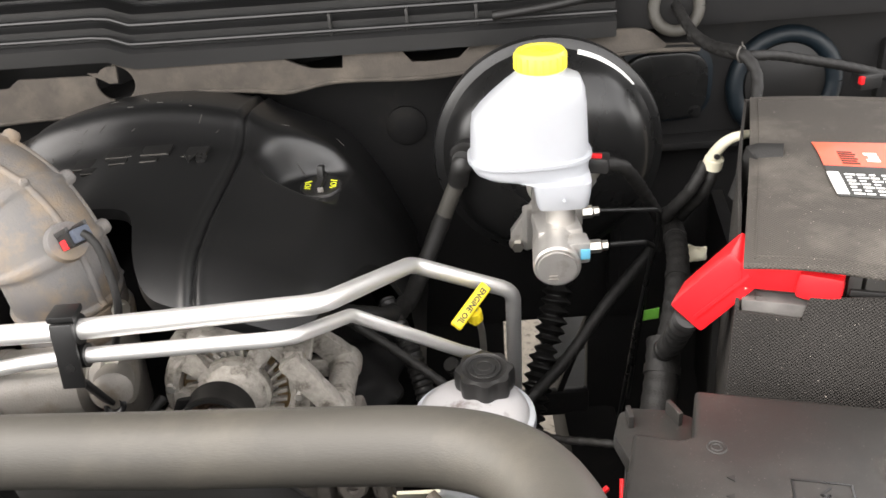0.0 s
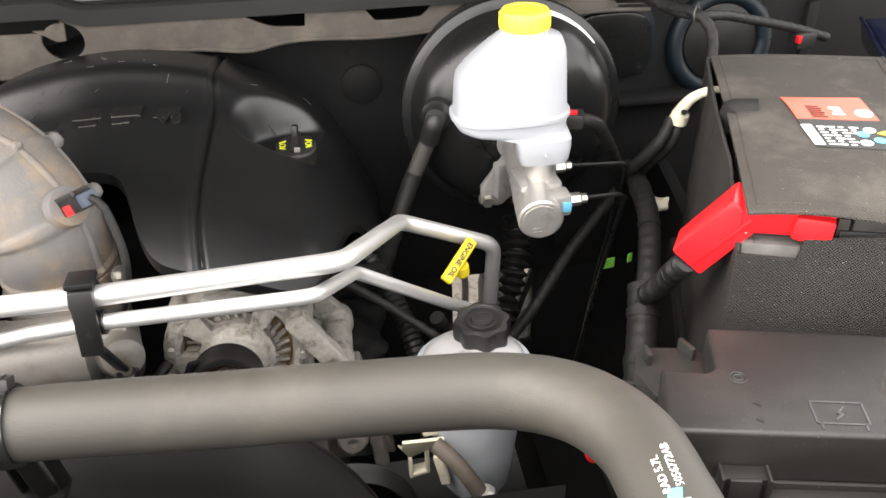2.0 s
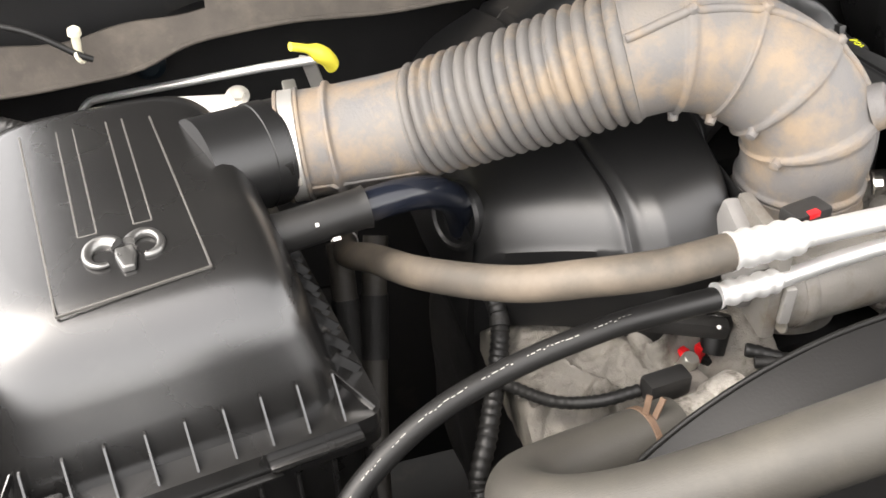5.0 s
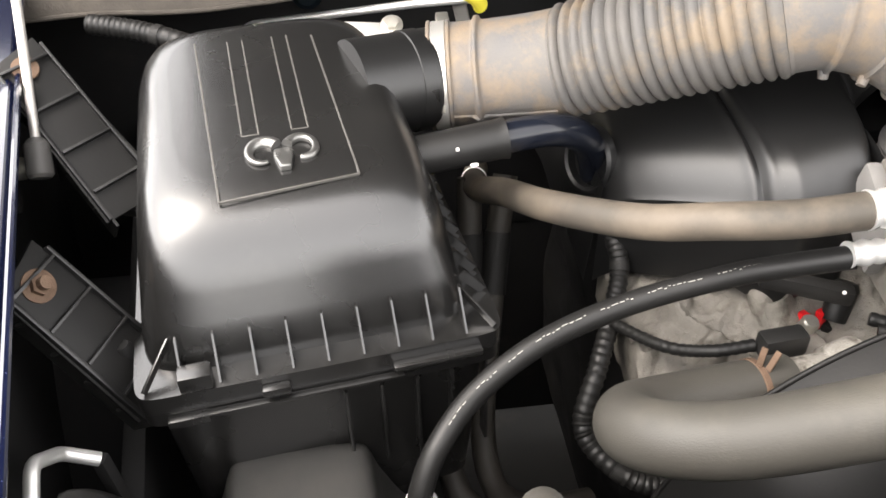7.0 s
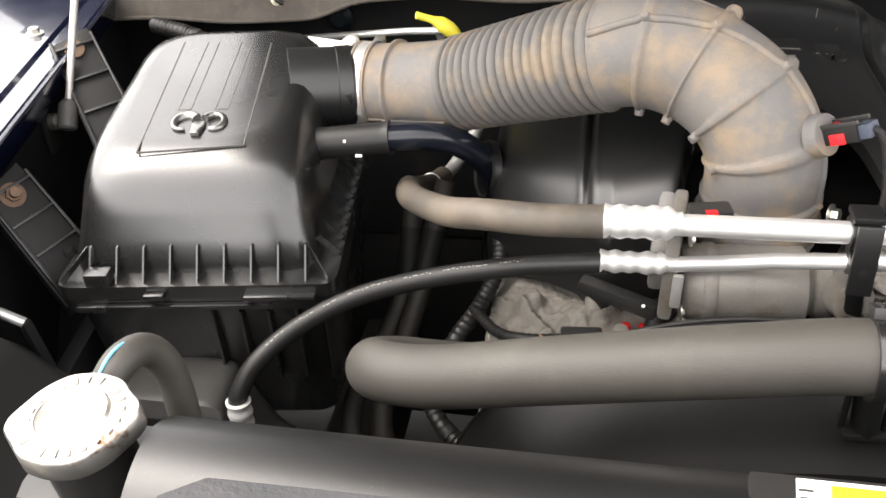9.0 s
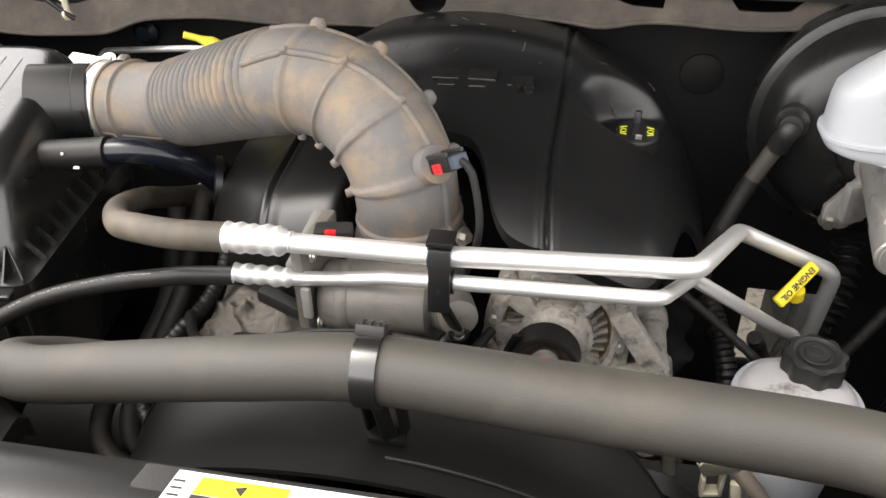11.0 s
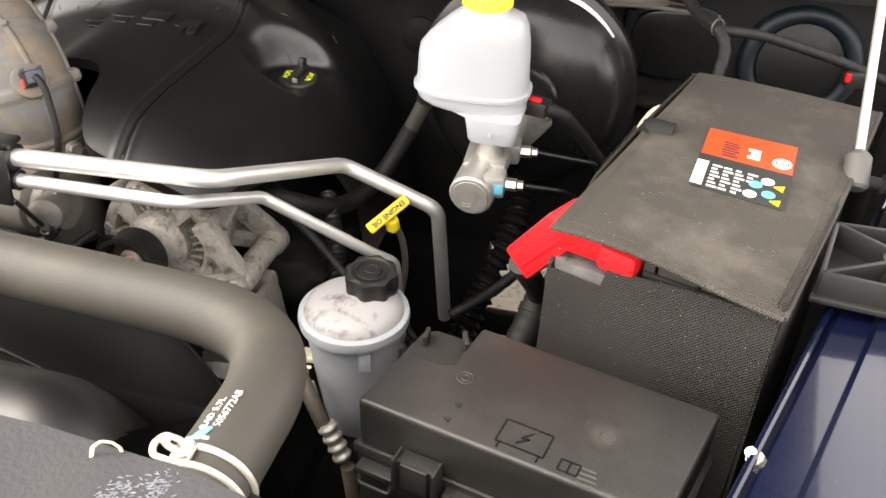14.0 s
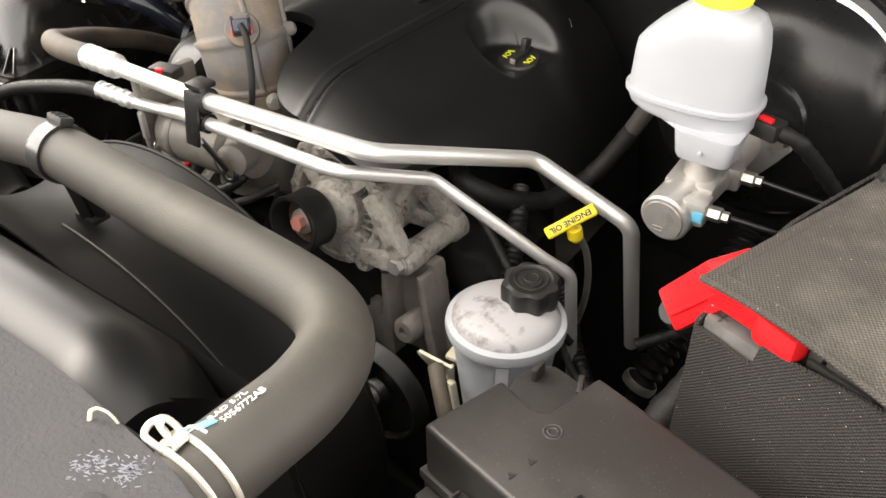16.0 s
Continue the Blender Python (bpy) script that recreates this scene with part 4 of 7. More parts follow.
T = thing("air_temperature_sensor", (-0.352, 0.70, 1.285), "black sensor plug with a red lock on the intake duct", "sensor")
sa = Vector((-0.359, 0.704, 1.287))
so = Vector((0.66, -0.58, 0.46)).normalized()
su = Vector((0, 0, 1)) - so * so.z
su.normalize()
sl = so.cross(su)
part("boss", lathe([(0.019, -0.008), (0.0175, 0.003), (0.012, 0.005), (0.0, 0.005)], sa, so, 28), DUCT, T)
part("body", beam(sa - so * 0.002, sa + so * 0.034, 0.019, 0.015, 0.0015, up=su), SHADE, T)
for e in (-1, 1):
    part("guard", beam(sa + so * 0.002 + sl * e * 0.0085 + su * 0.008, sa + so * 0.036 + sl * e * 0.0085 + su * 0.0085, 0.003, 0.004, 0.0006, up=su), BLACK, T)
part("red_lock", beam(sa + so * 0.010 - su * 0.003 - sl * 0.0092, sa + so * 0.023 - su * 0.003 - sl * 0.0092, 0.003, 0.009, 0.0008, up=su), RED, T, "red lock tab")
part("red_lock", beam(sa + so * 0.010 - su * 0.003 + sl * 0.0092, sa + so * 0.023 - su * 0.003 + sl * 0.0092, 0.003, 0.009, 0.0008, up=su), RED, T, "red lock tab")
part("red_lock", beam(sa + so * 0.008 + su * 0.0066, sa + so * 0.013 + su * 0.0066, 0.012, 0.003, 0.0008, up=su), RED, T, "red lock tab")
part("plug", beam(sa + so * 0.032, sa + so * 0.043, 0.015, 0.012, 0.0015, up=su), surf("slate_plug", (0.03, 0.04, 0.06), (0.05, 0.06, 0.085), 0.5), T, "slate blue plug")
part("wire", sweep(spline([sa + so * 0.042, sa + so * 0.048 + Vector((0.006, 0, -0.012)), (-0.313, 0.668, 1.26), (-0.315, 0.664, 1.23), (-0.325, 0.662, 1.20), (-0.335, 0.672, 1.17)]), 0.0036, 10), TAPE, T, "black taped wire")

# throttle body below the duct
TB = thing("throttle_body", (-0.40, 0.70, 1.09), "dirty cast throttle body with a motor housing", "throttle body")
part("bore", lathe([(0.052, -0.10), (0.052, -0.012), (0.055, -0.01), (0.055, 0.004)], (-0.393, 0.738, 1.178), (0, 0.1, 1), 44), THROTTLE, TB)
part("motor", lathe([(0.0, -0.062), (0.030, -0.062), (0.034, -0.056), (0.034, 0.04), (0.026, 0.046), (0.026, 0.075), (0.0, 0.076)], (-0.40, 0.668, 1.158), (1, 0.02, 0.03), 36), THROTTLE, TB, "dusty cast motor housing")
part("side_plate", box((-0.470, 0.672, 1.181), (0.012, 0.078, 0.090), -8, 0.004), THROTTLE, TB, "grey cover plate")
part("side_cover", box((-0.480, 0.685, 1.186), (0.014, 0.072, 0.056), -8, 0.005, rx=18), surf("grey_nylon", (0.16, 0.155, 0.15), (0.22, 0.21, 0.2), 0.5, bump=0.2), TB, "grey nylon cover")
part("clip", box((-0.468, 0.630, 1.172), (0.009, 0.006, 0.034), -8, 0.002), CASTCLEAN, TB, "pale retaining clip")
part("boss", lathe([(0.018, 0), (0.018, 0.03), (0.012, 0.034)], (-0.335, 0.66, 1.165), (0.3, -0.9, 0.2), 20), THROTTLE, TB)
part("screw", hexbolt((-0.336, 0.714, 1.205), (0.8, -0.5, 0.2), 0.006, 0.008), ZINC, TB)
part("red_tab", box((-0.446, 0.652, 1.237), (0.010, 0.006, 0.005), 10, 0.001), RED, TB, "red lock tab")
part("plug", box((-0.446, 0.66, 1.233), (0.035, 0.02, 0.012), 10, 0.003), BLACK, TB)
part("wire", sweep(spline([(-0.30, 0.67, 1.13), (-0.325, 0.63, 1.12), (-0.37, 0.615, 1.112), (-0.43, 0.62, 1.11), (-0.475, 0.64, 1.105)]), 0.005, 10), TAPE, TB)
part("motor_step", lathe([(0.0345, 0), (0.0358, 0.002), (0.0358, 0.010), (0.0345, 0.012)], (-0.445, 0.667, 1.1565), (1, 0.02, 0.03), 36), THROTTLE, TB)
part("motor_step", lathe([(0.0265, 0), (0.0285, 0.002), (0.0285, 0.012), (0.0265, 0.014)], (-0.352, 0.669, 1.1595), (1, 0.02, 0.03), 36), THROTTLE, TB)
for dy, dz in ((-0.034, -0.042), (0.030, -0.044), (-0.032, 0.034)):
    part("plate_screw", hexbolt((-0.462, 0.672 + dy, 1.186 + dz), (1, 0.1, 0), 0.0045, 0.004), ZINC, TB)

# ---- air box ----
YAW = 8.0
AO = Vector((-1.053, 0.611, 1.137))
AX = Vector((math.cos(radians(YAW)), math.sin(radians(YAW)), 0))
AY = Vector((-AX.y, AX.x, 0))


def ab(u, v, z):
    return AO + AX * u + AY * v + Vector((0, 0, z - 1.128))


def squircle(cu, cv, hu, hv, z, power, n=72, slope=0.0):
    out = []
    for k in range(n):
        a = 2 * math.pi * k / n
        c, s = math.cos(a), math.sin(a)
        v = hv * math.copysign(abs(s) ** (2 / power), s)
        out.append(ab(cu + hu * math.copysign(abs(c) ** (2 / power), c), cv + v, z + slope * (v + hv)))
    return out


def stack(rows, cap=True):
    bm = bmesh.new()
    rings = [[bm.verts.new(p) for p in row] for row in rows]
    n = len(rings[0])
    for a, b in zip(rings, rings[1:]):
        for k in range(n):
            bm.faces.new((a[k], a[(k + 1) % n], b[(k + 1) % n], b[k]))
    if cap:
        bm.faces.new(rings[0])
        bm.faces.new(rings[-1])
    return bm


AB = thing("air_box", (-0.93, 0.8, 0.98), "black plastic air filter box with an embossed panel", "air filter box")
lid_rows = []
for z, hu, hv, cv, power, slope in ((1.126, 0.127, 0.160, 0.182, 9, 0), (1.140, 0.1255, 0.158, 0.182, 9, 0), (1.160, 0.122, 0.152, 0.186, 8, 0.01), (1.180, 0.119, 0.147, 0.189, 7, 0.025),
                                    (1.200, 0.115, 0.141, 0.192, 6.5, 0.05), (1.214, 0.110, 0.134, 0.195, 6, 0.08), (1.224, 0.104, 0.126, 0.199, 5.5, 0.11), (1.231, 0.097, 0.117, 0.202, 5, 0.13), (1.2345, 0.089, 0.108, 0.204, 4.6, 0.145), (1.236, 0.078, 0.10, 0.204, 4.4, 0.15)):
    lid_rows.append(squircle(0.1325, cv, hu, hv, z, power, 96, slope))
part("lid", stack(lid_rows), BOXBLACK, AB)
def lid_z(v):
    return 1.2362 + 0.15 * (v - 0.104)


part("lid_rim", stack([squircle(0.1385, 0.168, 0.1385, 0.168, z, 22) for z in (1.112, 1.1235, 1.128)]), BOXBLACK, AB)
part("base_rim", stack([squircle(0.1385, 0.168, 0.1375, 0.167, z, 22) for z in (1.098, 1.1105)]), BOXBLACK, AB)
part("base", stack([squircle(0.138, 0.17, 0.118 + 0.012 * k, 0.15 + 0.012 * k, 0.94 + 0.16 * k, 14) for k in (0, 1)]), BOXBLACK, AB)
for i in range(9):
    u = 0.035 + 0.0265 * i
    fin = bmesh.new()
    vs = [fin.verts.new(ab(u + du, v, z)) for du in (-0.0008, 0.0008) for v, z in ((0.004, 1.127), (0.026, 1.127), (0.031, 1.156), (0.027, 1.156))]
    for q in ((0, 1, 2, 3), (4, 5, 6, 7), (0, 1, 5, 4), (1, 2, 6, 5), (2, 3, 7, 6), (3, 0, 4, 7)):
        fin.faces.new([vs[j] for j in q])
    part("fin", fin, BOXBLACK, AB)
for u0, s in ((0.008, 1), (0.269, -1)):
    part("corner_fin", beam(ab(u0, 0.006, 1.13), ab(u0 + s * 0.022, 0.034, 1.152), 0.0016, 0.006, 0.0003), BOXBLACK, AB)
for i in range(9):
    v = 0.05 + 0.027 * i
    part("side_fin", beam(ab(0.273, v, 1.129), ab(0.255, v, 1.15), 0.0016, 0.008, 0.0003), BOXBLACK, AB)
part("front_tab", box(ab(0.045, 0.008, 1.135), (0.024, 0.016, 0.014), YAW, 0.002), BOXBLACK, AB)
part("latch", box(ab(0.10, -0.004, 1.119), (0.021, 0.008, 0.007), YAW, 0.0025), BOXBLACK, AB)
part("front_lip", box(ab(0.222, -0.004, 1.117), (0.07, 0.009, 0.006), YAW, 0.0025), BOXBLACK, AB)
part("lower_lip", box(ab(0.115, -0.003, 1.107), (0.16, 0.006, 0.003), YAW, 0.001), BOXBLACK, AB)
part("hinge", box(ab(0.035, -0.003, 1.105), (0.03, 0.008, 0.008), YAW, 0.002), BOXBLACK, AB)
for i in range(5):
    part("base_rib", box(ab(0.15 + 0.028 * i, 0.008, 1.05), (0.003, 0.014, 0.09), YAW, 0.001), BOXBLACK, AB)
# fine raised outline of the panel, and the sunk bands inside it
LINE = surf("pale_highlight_and_wear", (0.06, 0.057, 0.052), (0.09, 0.085, 0.078), 0.45, scale=60, bump=0)
def on_lid(u, v, lift=0.0):
    return ab(u, v, lid_z(v) + lift - 0.0008)


outline = [on_lid(0.078, 0.288), on_lid(0.083, 0.079), on_lid(0.187, 0.087), on_lid(0.180, 0.280)]
for i in range(3):
    part("panel_edge", beam(outline[i], outline[i + 1], 0.0016, 0.0022, 0.0004), LINE, AB)
for u0 in (0.106, 0.119, 0.145, 0.158):
    part("panel_groove", beam(on_lid(u0, 0.15), on_lid(u0, 0.285), 0.0014, 0.002, 0.0003), LINE, AB)
for u0, u1 in ((0.106, 0.119), (0.145, 0.158)):
    part("panel_groove", beam(on_lid(u0, 0.15), on_lid(u1, 0.15), 0.0014, 0.002, 0.0003), LINE, AB)
CHROME = surf("dark_chrome", (0.16, 0.16, 0.155), (0.24, 0.235, 0.225), 0.28, metal=0.8, scale=30, bump=0)
def emblem_curl(side):
    """A tapered curl that starts at the middle, rolls over the top and tucks in below."""
    bm_path, radii = [], []
    for k in range(31):
        a = radians(150 - 255 * k / 30)
        r = 0.0125 - 0.0035 * k / 30
        bm_path.append(on_lid(0.1345 + side * (0.0150 + r * math.cos(a)), 0.1235 + 1.15 * r * math.sin(a), 0.0022))
        radii.append(0.0056 - 0.0032 * k / 30)
    whole_curl = length_of(bm_path)
    return sweep(bm_path, lambda q: radii[min(30, int(30 * q / whole_curl))], 14, squash=0.75)


for side in (-1, 1):
    part("emblem_curl", emblem_curl(side), CHROME, AB, "glossy curled emblem shape")
part("emblem_middle", prism([tuple(ab(0.1345 + du, 0.112 + dv, 0).xy) for du, dv in ((-0.0065, 0.016), (0.0065, 0.016), (0.0075, 0.006), (0.0042, -0.010), (-0.0042, -0.010), (-0.0075, 0.006))], lid_z(0.112) + 0.007, lid_z(0.112) + 0.0130, 0.002, 3), CHROME, AB)
# outlet to the duct
out0, out1 = ab(0.205, 0.232, 1.226), axis[-24]
part("outlet", sweep(spline([out0, out0.lerp(out1, 0.35), out0.lerp(out1, 0.7), out1], 0.004), 0.0455, 44), COVERBLACK, AB)
part("outlet_step", lathe([(0.0452, -0.014), (0.0466, -0.013), (0.0466, 0.002), (0.0452, 0.003)], out0.lerp(out1, 0.72), out1 - out0, 40), COVERBLACK, AB)
part("outlet_tab", box(out0.lerp(out1, 0.8) + Vector((0, -0.046, 0.006)), (0.02, 0.004, 0.012), YAW, 0.001), BOXBLACK, AB)

# breather hose from the box to the engine
P = thing("breather_hose", (-0.72, 0.82, 1.1), "black breather hose from the air box to the engine", "hose")
part("sleeve", sweep(spline([(-0.862, 0.794, 1.206), (-0.827, 0.798, 1.2075), (-0.787, 0.802, 1.211), (-0.754, 0.805, 1.214)]), lambda s: 0.0172 + (0.0012 if s > 0.104 else 0), 28), RUBBER_BLACK, P, "matt black rubber sleeve")
part("tube", sweep(spline([(-0.759, 0.805, 1.214), (-0.718, 0.812, 1.214), (-0.688, 0.827, 1.200), (-0.668, 0.847, 1.175), (-0.656, 0.864, 1.145), (-0.648, 0.875, 1.11)]), 0.0145, 28), surf("navy_nylon", (0.006, 0.0075, 0.012), (0.008, 0.010, 0.016), 0.2, bump=0.02), P, "glossy navy nylon elbow")
for at, w in (((-0.798, 0.7845, 1.2185), 0.003), ((-0.784, 0.783, 1.203), 0.007)):
    part("paint_dot", box(at, (w, 0.0015, 0.003), 5, 0.0006, rx=-35), INK, P)

# ---- engine cover ----
def groove(d, width, depth):
    return -depth * math.exp(-(d / width) ** 2)


def ramp(t):
    return 1 / (1 + math.exp(max(-60, min(60, -t))))


def cover_z(x, y):
    """Rounded hump, raised towards the rear, with a bowl round the oil cap and two moulded grooves."""
    dx = abs(x + 0.385)
    z = 1.270 - 1.22 * dx * dx - 10 * max(0, dx - 0.215) ** 2 - 4.5 * max(0, 0.75 - y) ** 2 - 60 * max(0, 0.672 - y) ** 2
    z += 0.022 * ramp((y - 0.992) / 0.011) * ramp((0.27 - dx) / 0.02) - 0.30 * max(0, y - 1.03) ** 1.2
    z += 0.008 * ramp((y - 1.008) / 0.004) * ramp((0.14 - dx) / 0.006)
    old = 1.258 - 1.2 * dx * dx - 0.1 * max(0, 0.93 - y) - 4 * max(0, 0.75 - y) ** 2 - 0.30 * max(0, y - 1.02) ** 1.2 - 30 * max(0, dx - 0.25) ** 2
    z += (old - z) * ramp((-0.415 - x) / 0.012) * ramp((0.985 - y) / 0.01)
    q = math.hypot((x + 0.172) / 0.066, (y - 0.966) / 0.052)
    w = ramp((0.94 - q) / 0.055)
    z = z * (1 - w) + min(z, 1.1985) * w
    for g, lean in ((-0.262, 0.05), (-0.548, 0.0)):
        d = x - g - lean * max(0, 0.8 - y) - 0.6 * max(0, 0.74 - y) ** 2 * (1 if lean else 0)
        z += groove(d, 0.0030, 0.0050) + 0.0016 * math.exp(-((abs(d) - 0.0065) / 0.0035) ** 2)
    return z


def cover_front(x):
    """The front edge: an arch at the right, and a gap for the throttle body between two wings."""
    y = 0.702 + 0.90 * max(0, -0.525 - x) if x < -0.4 else 0.674 + 0.226 * ramp((x + 0.130) / 0.010)
    gap = ramp((x + 0.458) / 0.004) * ramp((-0.318 - x) / 0.009)
    return y + gap * max(0, 0.805 - y)


E = thing("engine_cover", (-0.385, 0.95, 1.05), "satin black plastic engine cover with raised lettering", "engine cover")
def cover_at(u, v):
    x = -0.657 + 0.582 * u
    y0 = cover_front(x)
    y = y0 + (1.14 - y0) * v
    roll = 0.030 * math.exp(-((y - y0) / 0.022) ** 1.3) * ramp((-0.440 - x) / 0.010) if x < -0.4 else 0
    return Vector((x, y, cover_z(x, y) - roll))


part("shell", sheet(320, 170, cover_at, 0.012), COVERBLACK, E)
part("side_skirt", sheet(40, 8, lambda u, v: Vector((-0.077 + 0.012 * v, 0.90 + 0.24 * u, cover_z(-0.077, 0.90 + 0.24 * u) - 0.004 - 0.10 * v)), 0.003), COVERBLACK, E)
part("side_skirt", sheet(40, 8, lambda u, v: Vector((-0.6565 - 0.010 * v, 0.822 + 0.318 * u, cover_z(-0.656, 0.822 + 0.318 * u) - 0.004 - 0.11 * v)), 0.003), COVERBLACK, E)
for x0, x1 in ((-0.290, -0.155), (-0.656, -0.462)):
    part("front_skirt", sheet(30, 8, lambda u, v, x0=x0, x1=x1: Vector((x0 + (x1 - x0) * u, cover_front(x0 + (x1 - x0) * u) + 0.002 + 0.004 * v, cover_z(x0 + (x1 - x0) * u, cover_front(x0 + (x1 - x0) * u)) - (0.004 if x0 > -0.4 else 0.033) - (0.006 if x0 > -0.4 else 0.085) * v)), 0.003), COVERBLACK, E)
for x0, tilt in ((-0.463, -1),):
    part("gap_wall", sheet(20, 8, lambda u, v, x0=x0, tilt=tilt: Vector((x0 - tilt * 0.006 * v, cover_front(x0 + tilt * 0.008) + (0.80 - cover_front(x0 + tilt * 0.008)) * u, cover_z(x0, cover_front(x0 + tilt * 0.008) + (0.80 - cover_front(x0 + tilt * 0.008)) * u) - 0.006 - 0.04 * v)), 0.003), COVERBLACK, E)
def on_cover(x, y, lift=0.0):
    return Vector((x, y, cover_z(x, y) + lift))


SOFT = surf("glossy_raised_plastic", (0.010, 0.010, 0.010), (0.015, 0.0145, 0.014), 0.28, bump=0.02)
for i in range(4):
    x = -0.447 + 0.041 * i
    at = on_cover(x + 0.012, 0.951)
    part("raised_block", box(at, (0.034, 0.026, 0.0026), 6 - 3 * i, 0.0012, rx=4), SOFT, E)
    # Thin pale strip: the front edge's highlight, put into the colour.
    part("edge_highlight", box(at + Vector((0, -0.0135, 0.0008)), (0.030, 0.0014, 0.0016), 6 - 3 * i, 0.0004, rx=4), LINE, E, "pale painted highlight along the front edge")
part("raised_letters", words("V8", 0.024, on_cover(-0.305, 0.932, 0.002), (1, 0.03, 0), (0, -0.15, 1), 0.002, 0.0008), SOFT, E, "raised V8 lettering")
for i in range(3):
    part("raised_block", box(on_cover(-0.425 + 0.035 * i, 0.925), (0.02, 0.012, 0.004), 3, 0.001, rx=8), SOFT, E)
    # The small blocks get the same painted edge highlight.
    part("edge_highlight", box(on_cover(-0.425 + 0.035 * i, 0.918, 0.0012), (0.018, 0.0012, 0.0012), 3, 0.0003), LINE, E)

rng = random.Random(11)
strokes = []
for i in range(26):
    x, y = rng.uniform(-0.56, -0.14), rng.uniform(0.985, 1.075)
    d = Vector((rng.uniform(-1, 1), rng.uniform(-0.4, 0.4), 0)).normalized() * rng.uniform(0.003, 0.012)
    p, q = on_cover(x, y, 0.0004), on_cover(x + d.x, y + d.y, 0.0004)
    strokes.append(beam(p, q, 0.0009, 0.0006, 0))
tagged(part("scuff_marks", merged(*strokes), LINE, E), "pale scuff marks", kind="stuff")
port_axis = Vector((-1, -0.45, 0.25)).normalized()
part("hose_port", merged(lathe([(0.034, -0.004), (0.034, 0.004), (0.030, 0.006), (0.027, 0.004), (0.026, -0.004)], (-0.660, 0.862, 1.148), port_axis, 36), lathe([(0.029, -0.010), (0.0, -0.010)], (-0.660, 0.862, 1.148), port_axis, 24)), COVERBLACK, E, "moulded hose port in the cover's side")
OC = thing("oil_filler_cap", (-0.173, 0.966, 1.2), "black oil filler cap with yellow-green symbols", "oil cap")
oz = 1.2035
part("body", lathe([(0.024, -0.035), (0.024, 0.0), (0.0255, 0.002), (0.0255, 0.006), (0.024, 0.008), (0, 0.0085)], (-0.173, 0.966, oz - 0.007), (0, -0.12, 1), 44), BLACK, OC)
part("grip", box((-0.173, 0.968, oz + 0.004), (0.008, 0.040, 0.007), -8, 0.002, rx=6), BLACK, OC, "upright finger grip")
for s in (-1, 1):
    part("symbol", merged(ring((-0.173 + s * 0.0155, 0.965, oz + 0.0018), (0, -0.12, 1), 0.0034, 0.0007, 16), box((-0.173 + s * 0.0155, 0.958, oz + 0.0012), (0.008, 0.0012, 0.0012), 20 * s, 0), box((-0.173 + s * 0.0155, 0.9725, oz + 0.0028), (0.009, 0.0012, 0.0012), -25 * s, 0)), LIME, OC, "yellow-green printed symbol")
part("grip_fin", box((-0.173, 0.980, oz + 0.012), (0.008, 0.012, 0.016), -8, 0.002, rx=-12), BLACK, OC)
part("worn_face", box((-0.171, 0.9475, oz + 0.003), (0.007, 0.002, 0.006), -8, 0.0006), CASTCLEAN, OC, "pale worn grip end")

# engine block below, heads and front
B = thing("engine_block", (-0.385, 1.0, 0.45), "dark oily engine block under the cover", "engine")
part("block", rough_up(cut_fine(box((-0.385, 0.98, 0.80), (0.46, 0.42, 0.50), bevel=0.03), 0.05), 0.02, 14), DARK, B)
part("intake_manifold", rough_up(cut_fine(box((-0.385, 1.0, 1.09), (0.44, 0.28, 0.14), bevel=0.03), 0.04), 0.015, 18), DARK, B)
part("timing_cover", rough_up(cut_fine(box((-0.37, 0.74, 0.90), (0.36, 0.07, 0.28), bevel=0.02), 0.02), 0.012, 30), DARK, B)
def head_z(u, v):
    """Sloping cast face with a rib, a flange step and bolt bosses."""
    x, y = -0.645 + 0.215 * u, 0.652 + 0.19 * v
    z = 1.066 + 0.30 * (x + 0.555) - 0.55 * max(0, 0.725 - y) - 6 * max(0, 0.665 - y) ** 1.5
    z += 0.012 / (1 + math.exp(-(x - 0.35 * (y - 0.70) + 0.535) / 0.004))
    z -= 0.010 / (1 + math.exp((x + 0.61 + 0.3 * (y - 0.7)) / 0.004))
    z += 0.009 * math.exp(-((x + 0.9 * (y - 0.70) + 0.575) / 0.0055) ** 2)
    for bx_, by_, br in ((-0.525, 0.712, 0.014), (-0.585, 0.692, 0.012), (-0.60, 0.745, 0.013), (-0.48, 0.73, 0.012), (-0.635, 0.715, 0.010)):
        z += 0.014 / (1 + math.exp((math.hypot(x - bx_, y - by_) - br) / 0.0016)) - 0.008 / (1 + math.exp((math.hypot(x - bx_, y - by_) - br * 0.45) / 0.001))
    z -= 0.026 * math.exp(-((x + 0.486) / 0.020) ** 2 - ((y - 0.685) / 0.022) ** 2)
    p = Vector((x, y, 0))
    z += 0.004 * noise.noise(p * 60) + 0.002 * noise.noise(p * 170) + 0.0008 * noise.noise(p * 420)
    return Vector((x, y, z))


